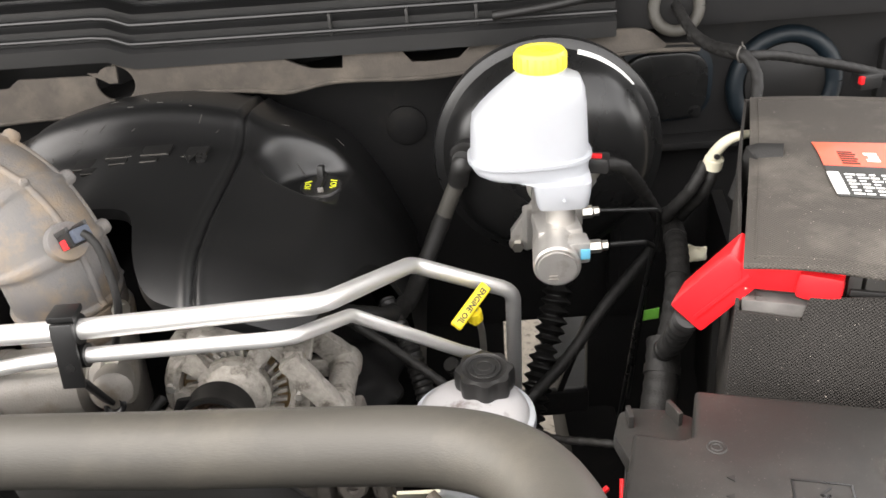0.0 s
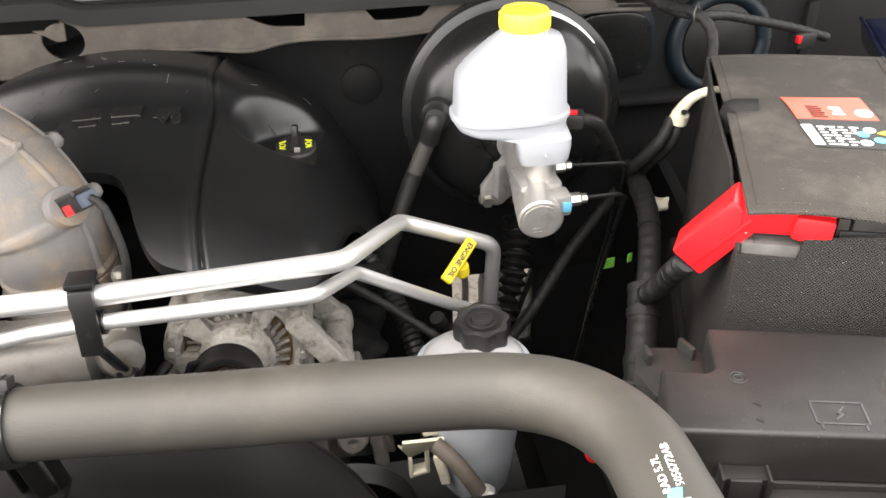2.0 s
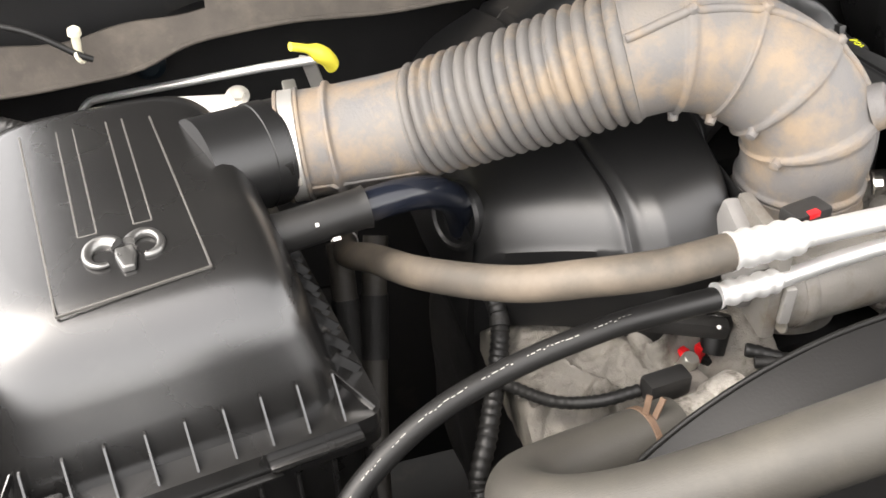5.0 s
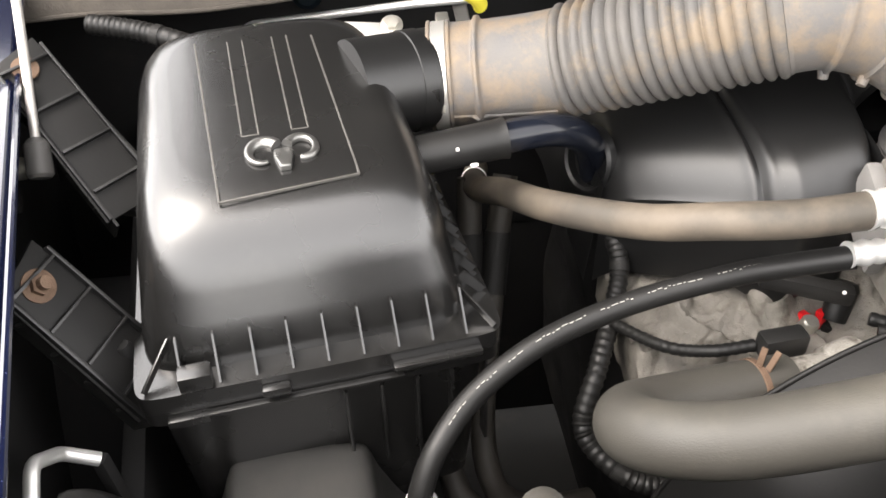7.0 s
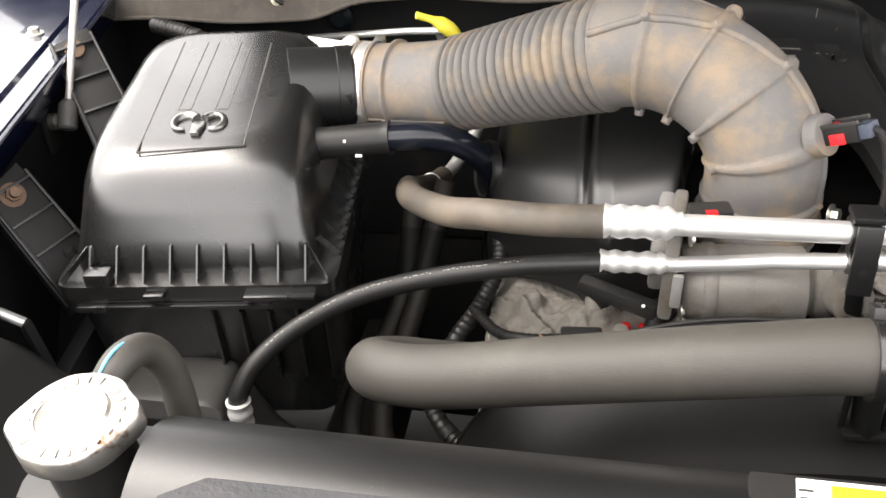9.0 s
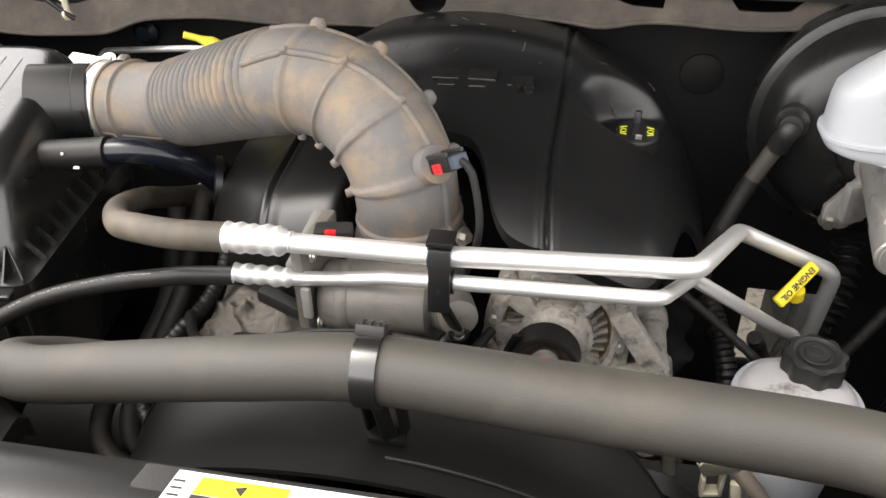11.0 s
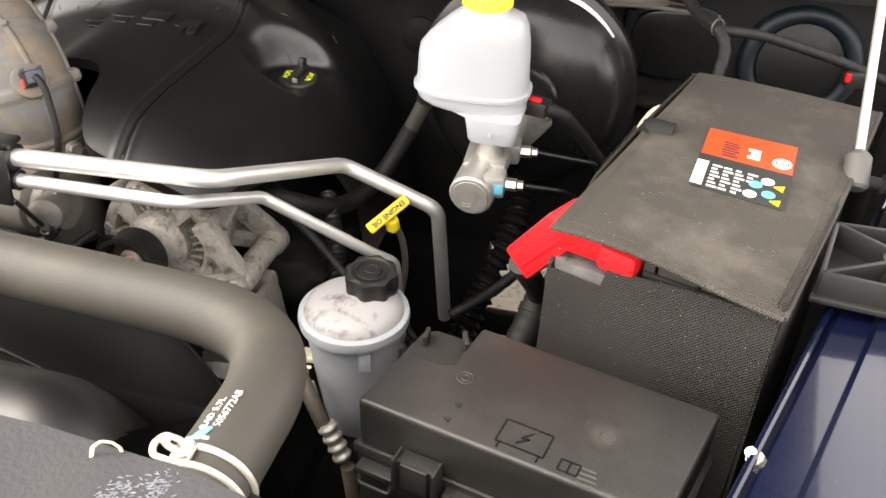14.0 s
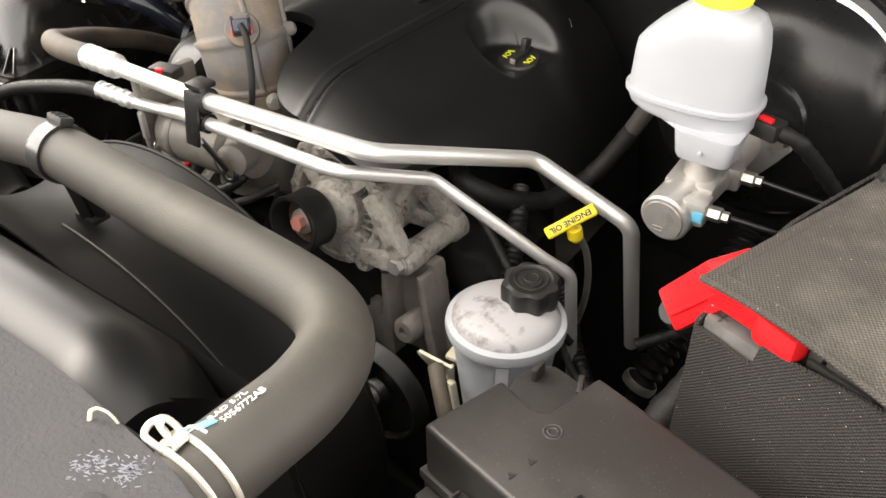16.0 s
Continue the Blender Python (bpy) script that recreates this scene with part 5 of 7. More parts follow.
HEADCAST = surf("weathered_head_casting", (0.085, 0.078, 0.068), (0.23, 0.212, 0.185), 0.65, metal=0.15, scale=45, bump=0.8, grain=600, dust=(0.075, 0.064, 0.052), dusty=0.55, spread=0.16, dscale=38)
part("cylinder_head", sheet(130, 110, head_z, 0.05), HEADCAST, B, "dirty cast aluminium cylinder head")
part("cylinder_head", rough_up(cut_fine(box((-0.18, 0.86, 0.99), (0.16, 0.14, 0.12), 0, 0.02, ry=24), 0.012), 0.012, 35), DARK, B)
part("lug", rough_up(sweep(spline([(-0.536, 0.730, 1.085), (-0.531, 0.715, 1.070), (-0.524, 0.70, 1.048), (-0.520, 0.69, 1.02)]), lambda s: 0.010 + 0.10 * s, 16), 0.003, 60, soften=0), HEADCAST, B)
part("lower_pan", box((-0.385, 1.0, 0.5), (0.4, 0.5, 0.16), bevel=0.03), DARK, B)
IC = thing("ignition_plug", (-0.488, 0.692, 1.05), "black ignition plug with a red lock on the engine", "plug")
part("body", lathe([(0.013, -0.01), (0.013, 0.012), (0.010, 0.016), (0, 0.0165)], (-0.476, 0.706, 1.052), (0.1, -0.5, 0.8), 20), SHADE, IC)
for dx, dz in ((-0.006, 0), (0.006, 0)):
    part("red_lock", box((-0.494 + 1.4 * dx, 0.698, 1.067 + dz), (0.0075, 0.008, 0.018), 20, 0.001), RED, IC, "red lock tab")
part("red_lock", box((-0.494, 0.698, 1.0605), (0.023, 0.008, 0.007), 20, 0.001), RED, IC, "red lock tab")
SEN = thing("threaded_sensor", (-0.512, 0.69, 1.05), "zinc threaded sensor in the cylinder head", "sensor")
part("hexagon", bevelled(lathe([(0.011, 0), (0.011, 0.012)], (-0.511, 0.688, 1.055), (0.1, -0.7, 0.6), 6), 0.001), ZINC, SEN)
part("barrel", lathe([(0.008, 0), (0.008, 0.03), (0.006, 0.033), (0, 0.033)], (-0.511, 0.688, 1.055), (0.1, -0.3, 0.9), 18), ZINC, SEN)

# ---- alternator ----
AL = thing("alternator", (-0.235, 0.72, 1.03), "dirty grey cast alternator with a ribbed pulley", "alternator")
ac = Vector((-0.240, 0.700, 1.111))
ax = Vector((0.01, -1, 0.18)).normalized()
tx = turn_to(ax).to_3x3()


def on_alt(r, a, h):
    return ac + tx @ Vector((r * math.cos(a), r * math.sin(a), h))


part("rear_housing", lathe([(0, -0.11), (0.05, -0.11), (0.054, -0.10), (0.056, -0.085), (0.058, -0.045), (0.055, -0.044)], ac, ax, 72), CAST, AL)
part("slot_band", lathe([(0.058, -0.048), (0.060, -0.028)], ac, ax, 60), DARK, AL, "dark slotted band")
for k in range(22):
    r0 = on_alt(0.060, radians(8 * k), -0.046)
    r1 = on_alt(0.0635, radians(8 * k), -0.026)
    part("vent_bar", beam(r0, r1, 0.0042, 0.005, 0.0008, up=(r0 - ac).normalized()), CAST, AL)
part("front_ring", rough_up(lathe([(0.054, -0.030), (0.069, -0.030), (0.0725, -0.026), (0.0725, -0.008), (0.069, 0.000), (0.060, 0.006), (0.055, 0.005), (0.053, -0.010)], ac, ax, 90), 0.0012, 110, soften=0), CAST, AL, "gritty cast front housing")
part("recess", lathe([(0.056, -0.02), (0.0, -0.019)], ac, ax, 40), DARK, AL)
for k in range(30):
    a = 2 * math.pi * k / 30
    r0, r1 = on_alt(0.036, a, -0.006), on_alt(0.050, a + 0.10, -0.008)
    part("fan_blade", beam(r0, r1, 0.0032, 0.012, 0.0006, up=ax), CAST, AL)
part("winding", lathe([(0.0505, -0.019), (0.0555, -0.018), (0.0555, -0.008), (0.0520, -0.006), (0.0505, -0.009)], ac, ax, 48), surf("dusty_copper_winding", (0.16, 0.10, 0.045), (0.26, 0.18, 0.09), 0.6, scale=120, bump=0.6), AL, "dusty copper winding")
part("fan_disc", lathe([(0.040, -0.012), (0.040, -0.006), (0.0, -0.004)], ac, ax, 48), CASTCLEAN, AL)
hub = ac + ax * 0.010
part("front_hub", lathe([(0.034, -0.012), (0.034, -0.002), (0.028, 0.006), (0.022, 0.010), (0, 0.010)], hub, ax, 48), CAST, AL)
def windowed_face(na=144, nr=12):
    """Cone-shaped front face with four curved windows."""
    bm = bmesh.new()
    holes = ((64, 126), (-32, 42), (150, 176), (205, 255), (290, 320))
    rows = [[bm.verts.new(on_alt(0.030 + 0.038 * j / nr, 2 * math.pi * i / na, 0.011 - 0.008 * j / nr + 0.0012 * noise.noise(on_alt(0.03 + 0.038 * j / nr, 2 * math.pi * i / na, 0) * 140))) for i in range(na)] for j in range(nr + 1)]
    for j in range(nr):
        for i in range(na):
            deg = (360 * (i + 0.5) / na + 90) % 360 - 90
            if 2 <= j <= 8 and any(h0 < deg < h1 for h0, h1 in holes):
                continue
            bm.faces.new((rows[j][i], rows[j][(i + 1) % na], rows[j + 1][(i + 1) % na], rows[j + 1][i]))
    ext = bmesh.ops.extrude_face_region(bm, geom=bm.faces[:])
    bmesh.ops.translate(bm, verts=[v for v in ext["geom"] if isinstance(v, bmesh.types.BMVert)], vec=-ax * 0.012)
    return bm


part("front_face", windowed_face(), CAST, AL, "gritty cast face with curved windows")
for k in range(6):
    a = 2 * math.pi * k / 6 + 0.9
    part("screw", hexbolt(on_alt(0.0625, a, 0.004), ax, 0.0040, 0.004, 1.3), CASTCLEAN, AL)
for a in (2.35, 3.5, 5.35):
    part("ear", lathe([(0.011, -0.03), (0.0115, 0.008), (0.009, 0.012), (0.005, 0.012), (0.005, 0.006), (0, 0.006)], on_alt(0.070, a, -0.006), ax, 24), CAST, AL)
pc = Vector((-0.247, 0.636, 1.117))
part("pulley", lathe([(0.012, -0.034), (0.032, -0.034), (0.0335, -0.031), (0.0325, -0.028), (0.0325, -0.003), (0.0335, 0.0), (0.0325, 0.003), (0.0290, 0.003), (0.0280, -0.022), (0.013, -0.024), (0.0, -0.024)], pc, ax, 64), RUBBER_BLACK, AL, "dark deep pulley cup")
part("pulley_face", lathe([(0.0278, -0.0225), (0.026, -0.0205), (0.012, -0.020)], pc, ax, 40), RUSTY, AL, "rusty pulley face")
part("washer", lathe([(0.014, -0.022), (0.014, -0.013), (0.012, -0.012), (0, -0.012)], pc, ax, 28), CASTCLEAN, AL)
part("shaft_nut", bevelled(lathe([(0.0085, -0.013), (0.0085, -0.004)], pc, ax, 6), 0.001), surf("red_marked_steel", (0.5, 0.16, 0.12), (0.6, 0.3, 0.25), 0.6, metal=0.2, scale=90), AL, "red-marked shaft nut")
ab0, ab1 = Vector((-0.1435, 0.684, 1.080)), Vector((-0.143, 0.800, 1.073))
part("pivot_tube", rough_up(cut_fine(lathe([(0.013, 0), (0.0165, 0.004), (0.0165, 0.030), (0.0150, 0.034), (0.0150, 0.085), (0.0175, 0.09), (0.0175, 0.108), (0.013, 0.112)], ab0, ab1 - ab0, 32), 0.01), 0.0009, 130, soften=0), CAST, AL)
part("pivot_bolt", merged(lathe([(0.0115, -0.002), (0.0115, 0.002)], ab0, ab0 - ab1, 24), bevelled(lathe([(0.009, 0.0), (0.009, 0.010)], ab0, ab0 - ab1, 6), 0.001)), CASTCLEAN, AL, "pale hexagon bolt")
for r0, r1, w, h in (((-0.182, 0.694, 1.150), (-0.141, 0.688, 1.088), 0.026, 0.018), ((-0.199, 0.694, 1.066), (-0.143, 0.688, 1.078), 0.022, 0.020), ((-0.176, 0.702, 1.156), (-0.178, 0.702, 1.064), 0.022, 0.014), ((-0.185, 0.76, 1.145), (-0.145, 0.785, 1.082), 0.030, 0.016), ((-0.20, 0.77, 1.08), (-0.15, 0.785, 1.072), 0.026, 0.016)):
    part("mounting_arm", rough_up(cut_fine(beam(r0, r1, w * 0.85, h, 0.003, up=ax), 0.006), 0.0008, 130, soften=0), CAST, AL)
part("upper_wing", rough_up(cut_fine(plate([(-0.03, -0.03), (0.028, -0.03), (0.028, 0.005), (0.0, 0.022), (-0.03, 0.014)], (-0.19, 0.745, 1.142), (-0.05, -0.5, 0.85), (0, 0, 1), 0.008, 0.002), 0.008), 0.0014, 110, soften=0), CAST, AL)
AB2 = thing("alternator_bracket", (-0.15, 0.72, 0.9), "dirty cast alternator bracket on the engine front", "bracket")
def cast_plate(outline, y, thick, seed):
    """A cast web standing across the engine's front; the outline is given in x and z."""
    bm = prism([(x, -z) for x, z in outline], 0, thick, 0.003)
    bm.transform(Matrix.Translation((0, y, 0)) @ pose(0, 0, 0, -90, 0, 0))
    return rough_up(cut_fine(bm, 0.007), 0.0012, 120, seed, 0)


part("web", cast_plate([(-0.215, 1.045), (-0.176, 1.030), (-0.163, 1.066), (-0.122, 1.066), (-0.112, 1.0), (-0.092, 0.93), (-0.228, 0.93)], 0.715, 0.022, 1.0), GRIME, AB2)
part("rib", cast_plate([(-0.176, 1.05), (-0.168, 1.05), (-0.162, 0.93), (-0.180, 0.93)], 0.690, 0.03, 2.0), GRIME, AB2)
part("rib", cast_plate([(-0.130, 1.06), (-0.122, 1.06), (-0.100, 0.93), (-0.116, 0.93)], 0.695, 0.03, 3.0), GRIME, AB2)
part("boss", rough_up(lathe([(0.016, 0), (0.016, 0.03), (0.013, 0.034), (0.006, 0.034), (0.006, 0.028), (0, 0.028)], (-0.138, 0.712, 0.985), (0, -1, 0.1), 24), 0.0008, 120, soften=0), GRIME, AB2)
part("bolt", hexbolt((-0.200, 0.712, 0.975), (0, -1, 0.1), 0.009, 0.009), GRIME, AB2)
part("sump_ledge", rough_up(cut_fine(box((-0.245, 0.735, 0.94), (0.14, 0.06, 0.06), 0, 0.008), 0.010), 0.004, 80, soften=0), GRIME, AB2)
def pulley(name, at, r, w, label, mat=None):
    th = thing(name, at, label, "pulley")
    part("wheel", lathe([(0.014, -w), (r, -w), (r * 1.02, -w * 0.9), (r, -w * 0.8), (r, -w * 0.2), (r * 1.02, -w * 0.1), (r, 0), (r * 0.9, 0), (r * 0.85, -w * 0.5), (r * 0.35, -w * 0.55), (r * 0.3, -w * 0.1), (0, -w * 0.1)], at, ax, 56), mat or RUBBER_BLACK, th)
    part("hub_bolt", hexbolt(Vector(at) - ax * w * 0.1, ax, 0.008, 0.008), ZINC, th)
    return th


PP = thing("steering_pump_pulley", (-0.147, 0.64, 0.927), "large black dished steering pump pulley", "pulley")
pp, py = Vector((-0.147, 0.644, 0.927)), Vector((0, -1, 0))
part("rim", lathe([(0.060, 0.0), (0.069, 0.0), (0.070, 0.002), (0.069, 0.004), (0.0665, 0.008), (0.0645, 0.018), (0.0625, 0.0205), (0.0605, 0.020), (0.0595, 0.016), (0.0595, 0.0)], pp, py, 72), RUBBER_BLACK, PP)
part("dish", lathe([(0.0598, 0.010), (0.050, 0.003), (0.030, 0.002), (0.024, 0.008), (0.020, 0.018), (0.0, 0.018)], pp, py, 56), GLOSS, PP, "glossy black dished web")
part("hub", lathe([(0.013, 0.016), (0.013, 0.026), (0.011, 0.028), (0.007, 0.028), (0.006, 0.022), (0.0, 0.022)], pp, py, 28), ZINC, PP, "grey pressed hub")
pulley("fan_pulley", (-0.385, 0.60, 0.93), 0.075, 0.03, "dark water pump pulley behind the shroud")
belt = single("drive_belt", sweep(spline([(-0.272, 0.655, 1.14), (-0.30, 0.645, 1.08), (-0.345, 0.63, 1.02), (-0.43, 0.625, 0.99), (-0.46, 0.625, 0.93)]), 0.010, 10, squash=0.25), RUBBER_BLACK, "black ribbed drive belt on the pulleys", "belt")

# ---- brake booster, master cylinder ----
BB = thing("brake_booster", (0.111, 1.13, 1.04), "glossy black round brake booster on the firewall", "brake booster")
bc, bx = Vector((0.111, 1.062, 1.188)), Vector((-0.03, -1, 0.06)).normalized()
part("rear_shell", lathe([(0.06, -0.165), (0.10, -0.15), (0.132, -0.09), (0.138, -0.02), (0.138, 0)], bc, bx, 72), GLOSS, BB)
part("rim", lathe([(0.138, -0.014), (0.1465, -0.012), (0.148, 0.0), (0.1465, 0.008), (0.139, 0.012)], bc, bx, 96), GLOSS, BB)
part("front_shell", lathe([(0.140, 0.004), (0.1355, 0.012), (0.131, 0.022), (0.126, 0.034), (0.117, 0.048), (0.10, 0.058), (0.08, 0.064), (0.055, 0.067), (0.052, 0.072), (0.046, 0.074), (0.0, 0.074)], bc, bx, 96), GLOSS, BB)
bt3 = turn_to(bx).to_3x3()
arc = []
for k in range(17):
    a = radians(38 + 36 * k / 16)
    arc.append((bc + bt3 @ Vector((-0.1335 * math.cos(a), 0.1335 * math.sin(a), 0.0185))))
arc = [Vector((bc.x + abs(p.x - bc.x), p.y, p.z)) for p in arc]
part("white_label", sweep(arc, 0.0045, 8, squash=0.35), PAPER, BB, "narrow white label round the edge")
VH = thing("vacuum_hose", (-0.05, 0.9, 1.05), "black vacuum hose from the brake booster", "hose")
part("check_valve", lathe([(0.019, -0.015), (0.019, 0.004), (0.015, 0.008), (0.013, 0.018), (0, 0.019)], (0.003, 0.998, 1.214), (-0.25, -1, 0.1), 28), BLACK, VH)
part("elbow", sweep(spline([(0.0, 0.985, 1.213), (-0.003, 0.982, 1.208), (-0.005, 0.988, 1.198), (-0.008, 0.994, 1.182)]), 0.0125, 20), BLACK, VH)
vac = spline([(-0.0035, 1.0, 1.192), (-0.037, 0.9906, 1.120), (-0.0635, 0.955, 1.075), (-0.082, 0.8936, 1.0717), (-0.098, 0.83, 1.10), (-0.135, 0.80, 1.125), (-0.17, 0.83, 1.12)])
part("hose", sweep(vac[:12], 0.0105, 20), RUBBER, VH, "grey worn printed hose")
part("braid", sweep(vac[11:], lambda s: 0.0115 + 0.0006 * math.sin(s * 2200), 20), TAPE, VH, "black braided sleeve")

MC = thing("master_cylinder", (0.10, 0.9, 1.1), "bare aluminium brake master cylinder", "master cylinder")
m0, m1 = Vector((0.0915, 0.809, 1.161)), Vector((0.106, 0.985, 1.178))
mx = (m1 - m0).normalized()
part("barrel", lathe([(0.0, 0.0), (0.0235, 0.0), (0.0255, 0.002), (0.0255, 0.05), (0.0245, 0.055), (0.0245, 0.165), (0.03, 0.168)], m0, mx, 48), CASTCLEAN, MC)
part("bore_plug", lathe([(0.021, 0.0), (0.0205, 0.0016), (0, 0.0016)], m0 - mx * 0.001, -mx, 36), CASTCLEAN, MC)
part("plug_hole", lathe([(0.0035, 0), (0.003, 0.001), (0, 0.001)], m0 - mx * 0.0025 + Vector((0.005, 0, 0.006)), -mx, 14), DARK, MC)
for dz in (-0.009, -0.013):
    part("stamped_bar", box(m0 - mx * 0.0024 + Vector((-0.004, 0, dz)), (0.010, 0.0006, 0.0014), 0, 0, rx=6), CAST, MC)
ear = [(-0.062, -0.012), (-0.055, -0.02), (0.0, -0.026), (0.05, -0.02), (0.058, -0.008), (0.058, 0.008), (0.05, 0.018), (0.0, 0.026), (-0.055, 0.018), (-0.062, 0.01)]
ex, ez = math.cos(radians(48)), math.sin(radians(48))
part("flange", cast_plate([(0.106 + (u + 0.002) * 1.12 * ex - v * ez, 1.152 + (u + 0.002) * 1.12 * ez + v * ex) for u, v in ear], 0.966, 0.012, 5.0), CASTCLEAN, MC)
for at in ((0.062, 0.972, 1.103), (0.150, 0.957, 1.201)):
    part("flange_nut", hexbolt(at, -mx, 0.0075, 0.012, 1.5), ZINC, MC)
part("flange_web", rough_up(cut_fine(box((0.083, 0.962, 1.135), (0.030, 0.016, 0.05), 20, 0.005), 0.01), 0.002, 50), CASTCLEAN, MC)
for y, x1 in ((0.828, 0.128), (0.908, 0.132)):
    part("port_block", box(((0.095 + x1) / 2, y, 1.172), (x1 - 0.095, 0.026, 0.026), 3, 0.005), CASTCLEAN, MC)
    part("port_nut", bevelled(lathe([(0.0075, 0), (0.0075, 0.012), (0.0055, 0.014), (0.0055, 0.02)], (x1, y, 1.173), (1, 0, 0.03), 6), 0.0006, 1), ZINC, MC, "brass-toned line nut")
part("blue_paint_dab", box((0.122, 0.8142, 1.172), (0.010, 0.001, 0.012), 3, 0.0003), BLUE, MC, "blue paint dab")
part("inlet_stub", lathe([(0.016, 0), (0.016, 0.034), (0.013, 0.036)], (0.102, 0.864, 1.175), (0, 0, 1), 32), CASTCLEAN, MC)
part("saddle", box((0.098, 0.868, 1.180), (0.05, 0.055, 0.016), 3, 0.005), CASTCLEAN, MC)
for y, pts in ((0.828, [(0.15, 0.828, 1.174), (0.19, 0.835, 1.17), (0.205, 0.86, 1.15), (0.205, 0.92, 1.0), (0.20, 0.98, 0.8)]), (0.908, [(0.152, 0.908, 1.174), (0.222, 0.912, 1.168), (0.228, 0.93, 1.14), (0.225, 0.98, 0.98), (0.22, 1.02, 0.8)])):
    bl = single("brake_line", sweep(bent(pts, 0.012), 0.0028, 10), GLOSS, "thin black brake line from the master cylinder", "brake line", "brake lines")

RV = thing("brake_fluid_reservoir", (0.09, 0.868, 1.19), "translucent white brake fluid reservoir with a yellow cap", "reservoir")
def oblong(cx, cy, hx, hy, z, power, n=64, shear=0.0):
    out = []
    for k in range(n):
        a = 2 * math.pi * k / n
        c, s = math.cos(a), math.sin(a)
        x = hx * math.copysign(abs(c) ** (2 / power), c)
        out.append(Vector((cx + x, cy + hy * math.copysign(abs(s) ** (2 / power), s), z + shear * x)))
    return out


neck_rows = [oblong(0.104, 0.866, 0.026, 0.018, 1.2085, 6), oblong(0.104, 0.866, 0.028, 0.020, 1.213, 6), oblong(0.104, 0.866, 0.030, 0.0215, 1.228, 6), oblong(0.103, 0.869, 0.032, 0.0235, 1.2375, 5),
             oblong(0.090, 0.884, 0.046, 0.030, 1.2395, 3.6), oblong(0.078, 0.890, 0.0575, 0.0365, 1.2415, 3.0), oblong(0.0735, 0.892, 0.0620, 0.0395, 1.2455, 2.8), oblong(0.0725, 0.893, 0.0640, 0.041, 1.250, 2.7), oblong(0.072, 0.893, 0.0645, 0.0415, 1.256, 2.7)]
part("lower_shell", stack(neck_rows), CLEARWHITE, RV)
part("seam", stack([oblong(0.072, 0.893, h, h - 0.023, z, 2.7) for h, z in ((0.065, 1.2550), (0.0675, 1.2565), (0.0675, 1.2605), (0.065, 1.262))]), CLEARWHITE, RV, "moulded seam flange")
top_rows = [oblong(0.072, 0.893, 0.064, 0.041, 1.2615, 2.7), oblong(0.072, 0.893, 0.0632, 0.0405, 1.275, 2.7), oblong(0.072, 0.893, 0.0622, 0.0398, 1.295, 2.7, shear=0.03), oblong(0.0725, 0.892, 0.0608, 0.039, 1.310, 2.7, shear=0.07),
            oblong(0.075, 0.890, 0.0560, 0.0375, 1.324, 2.6, shear=0.15), oblong(0.078, 0.888, 0.0480, 0.0345, 1.336, 2.4, shear=0.18), oblong(0.082, 0.886, 0.0365, 0.030, 1.345, 2.2, shear=0.10), oblong(0.084, 0.885, 0.0265, 0.0255, 1.351, 2), oblong(0.085, 0.885, 0.0235, 0.0235, 1.358, 2)]
part("upper_shell", stack(top_rows), CLEARWHITE, RV)
part("bleed_nub", lathe([(0.002, 0), (0.002, 0.004), (0, 0.005)], (0.104, 0.8445, 1.222), (0, -1, 0), 10), CLEARWHITE, RV)
cap = lathe([(0.0245, 0.0), (0.0265, 0.001), (0.0265, 0.017), (0.0245, 0.020), (0.019, 0.0205), (0.018, 0.0195), (0, 0.0195)], (0.085, 0.885, 1.355), (0, 0, 1), 60)
yc = part("cap", cap, LEMON, RV, "yellow screw cap")
for k in range(20):
    a = 2 * math.pi * k / 20
    part("cap_rib", box((0.085 + 0.0265 * math.cos(a), 0.885 + 0.0265 * math.sin(a), 1.364), (0.0022, 0.003, 0.015), math.degrees(a), 0.0006), LEMON, yc)
for dx, dy, w in ((-0.006, 0.008, 0.012), (0.006, -0.007, 0.013), (0.0, 0.0, 0.008)):
    part("cap_mark", box((0.085 + dx, 0.885 + dy, 1.3752), (w, 0.002, 0.0012), 10, 0.0003), YELLOW, yc)

FS = thing("fluid_sensor_plug", (0.145, 0.905, 1.22), "black sensor plug with a red lock and loom", "plug")
part("plug", box((0.147, 0.90, 1.238), (0.028, 0.022, 0.018), -15, 0.003), BLACK, FS)
part("red_lock", box((0.145, 0.895, 1.2485), (0.014, 0.006, 0.005), -15, 0.001), RED, FS, "red lock tab")
part("loom", sweep(spline([(0.158, 0.90, 1.236), (0.178, 0.905, 1.228), (0.20, 0.925, 1.195), (0.222, 0.95, 1.155), (0.24, 0.97, 1.12), (0.25, 0.985, 1.07)]), lambda s: 0.0078 + 0.0007 * math.sin(s * 1500), 16), TAPE, FS, "black taped loom")

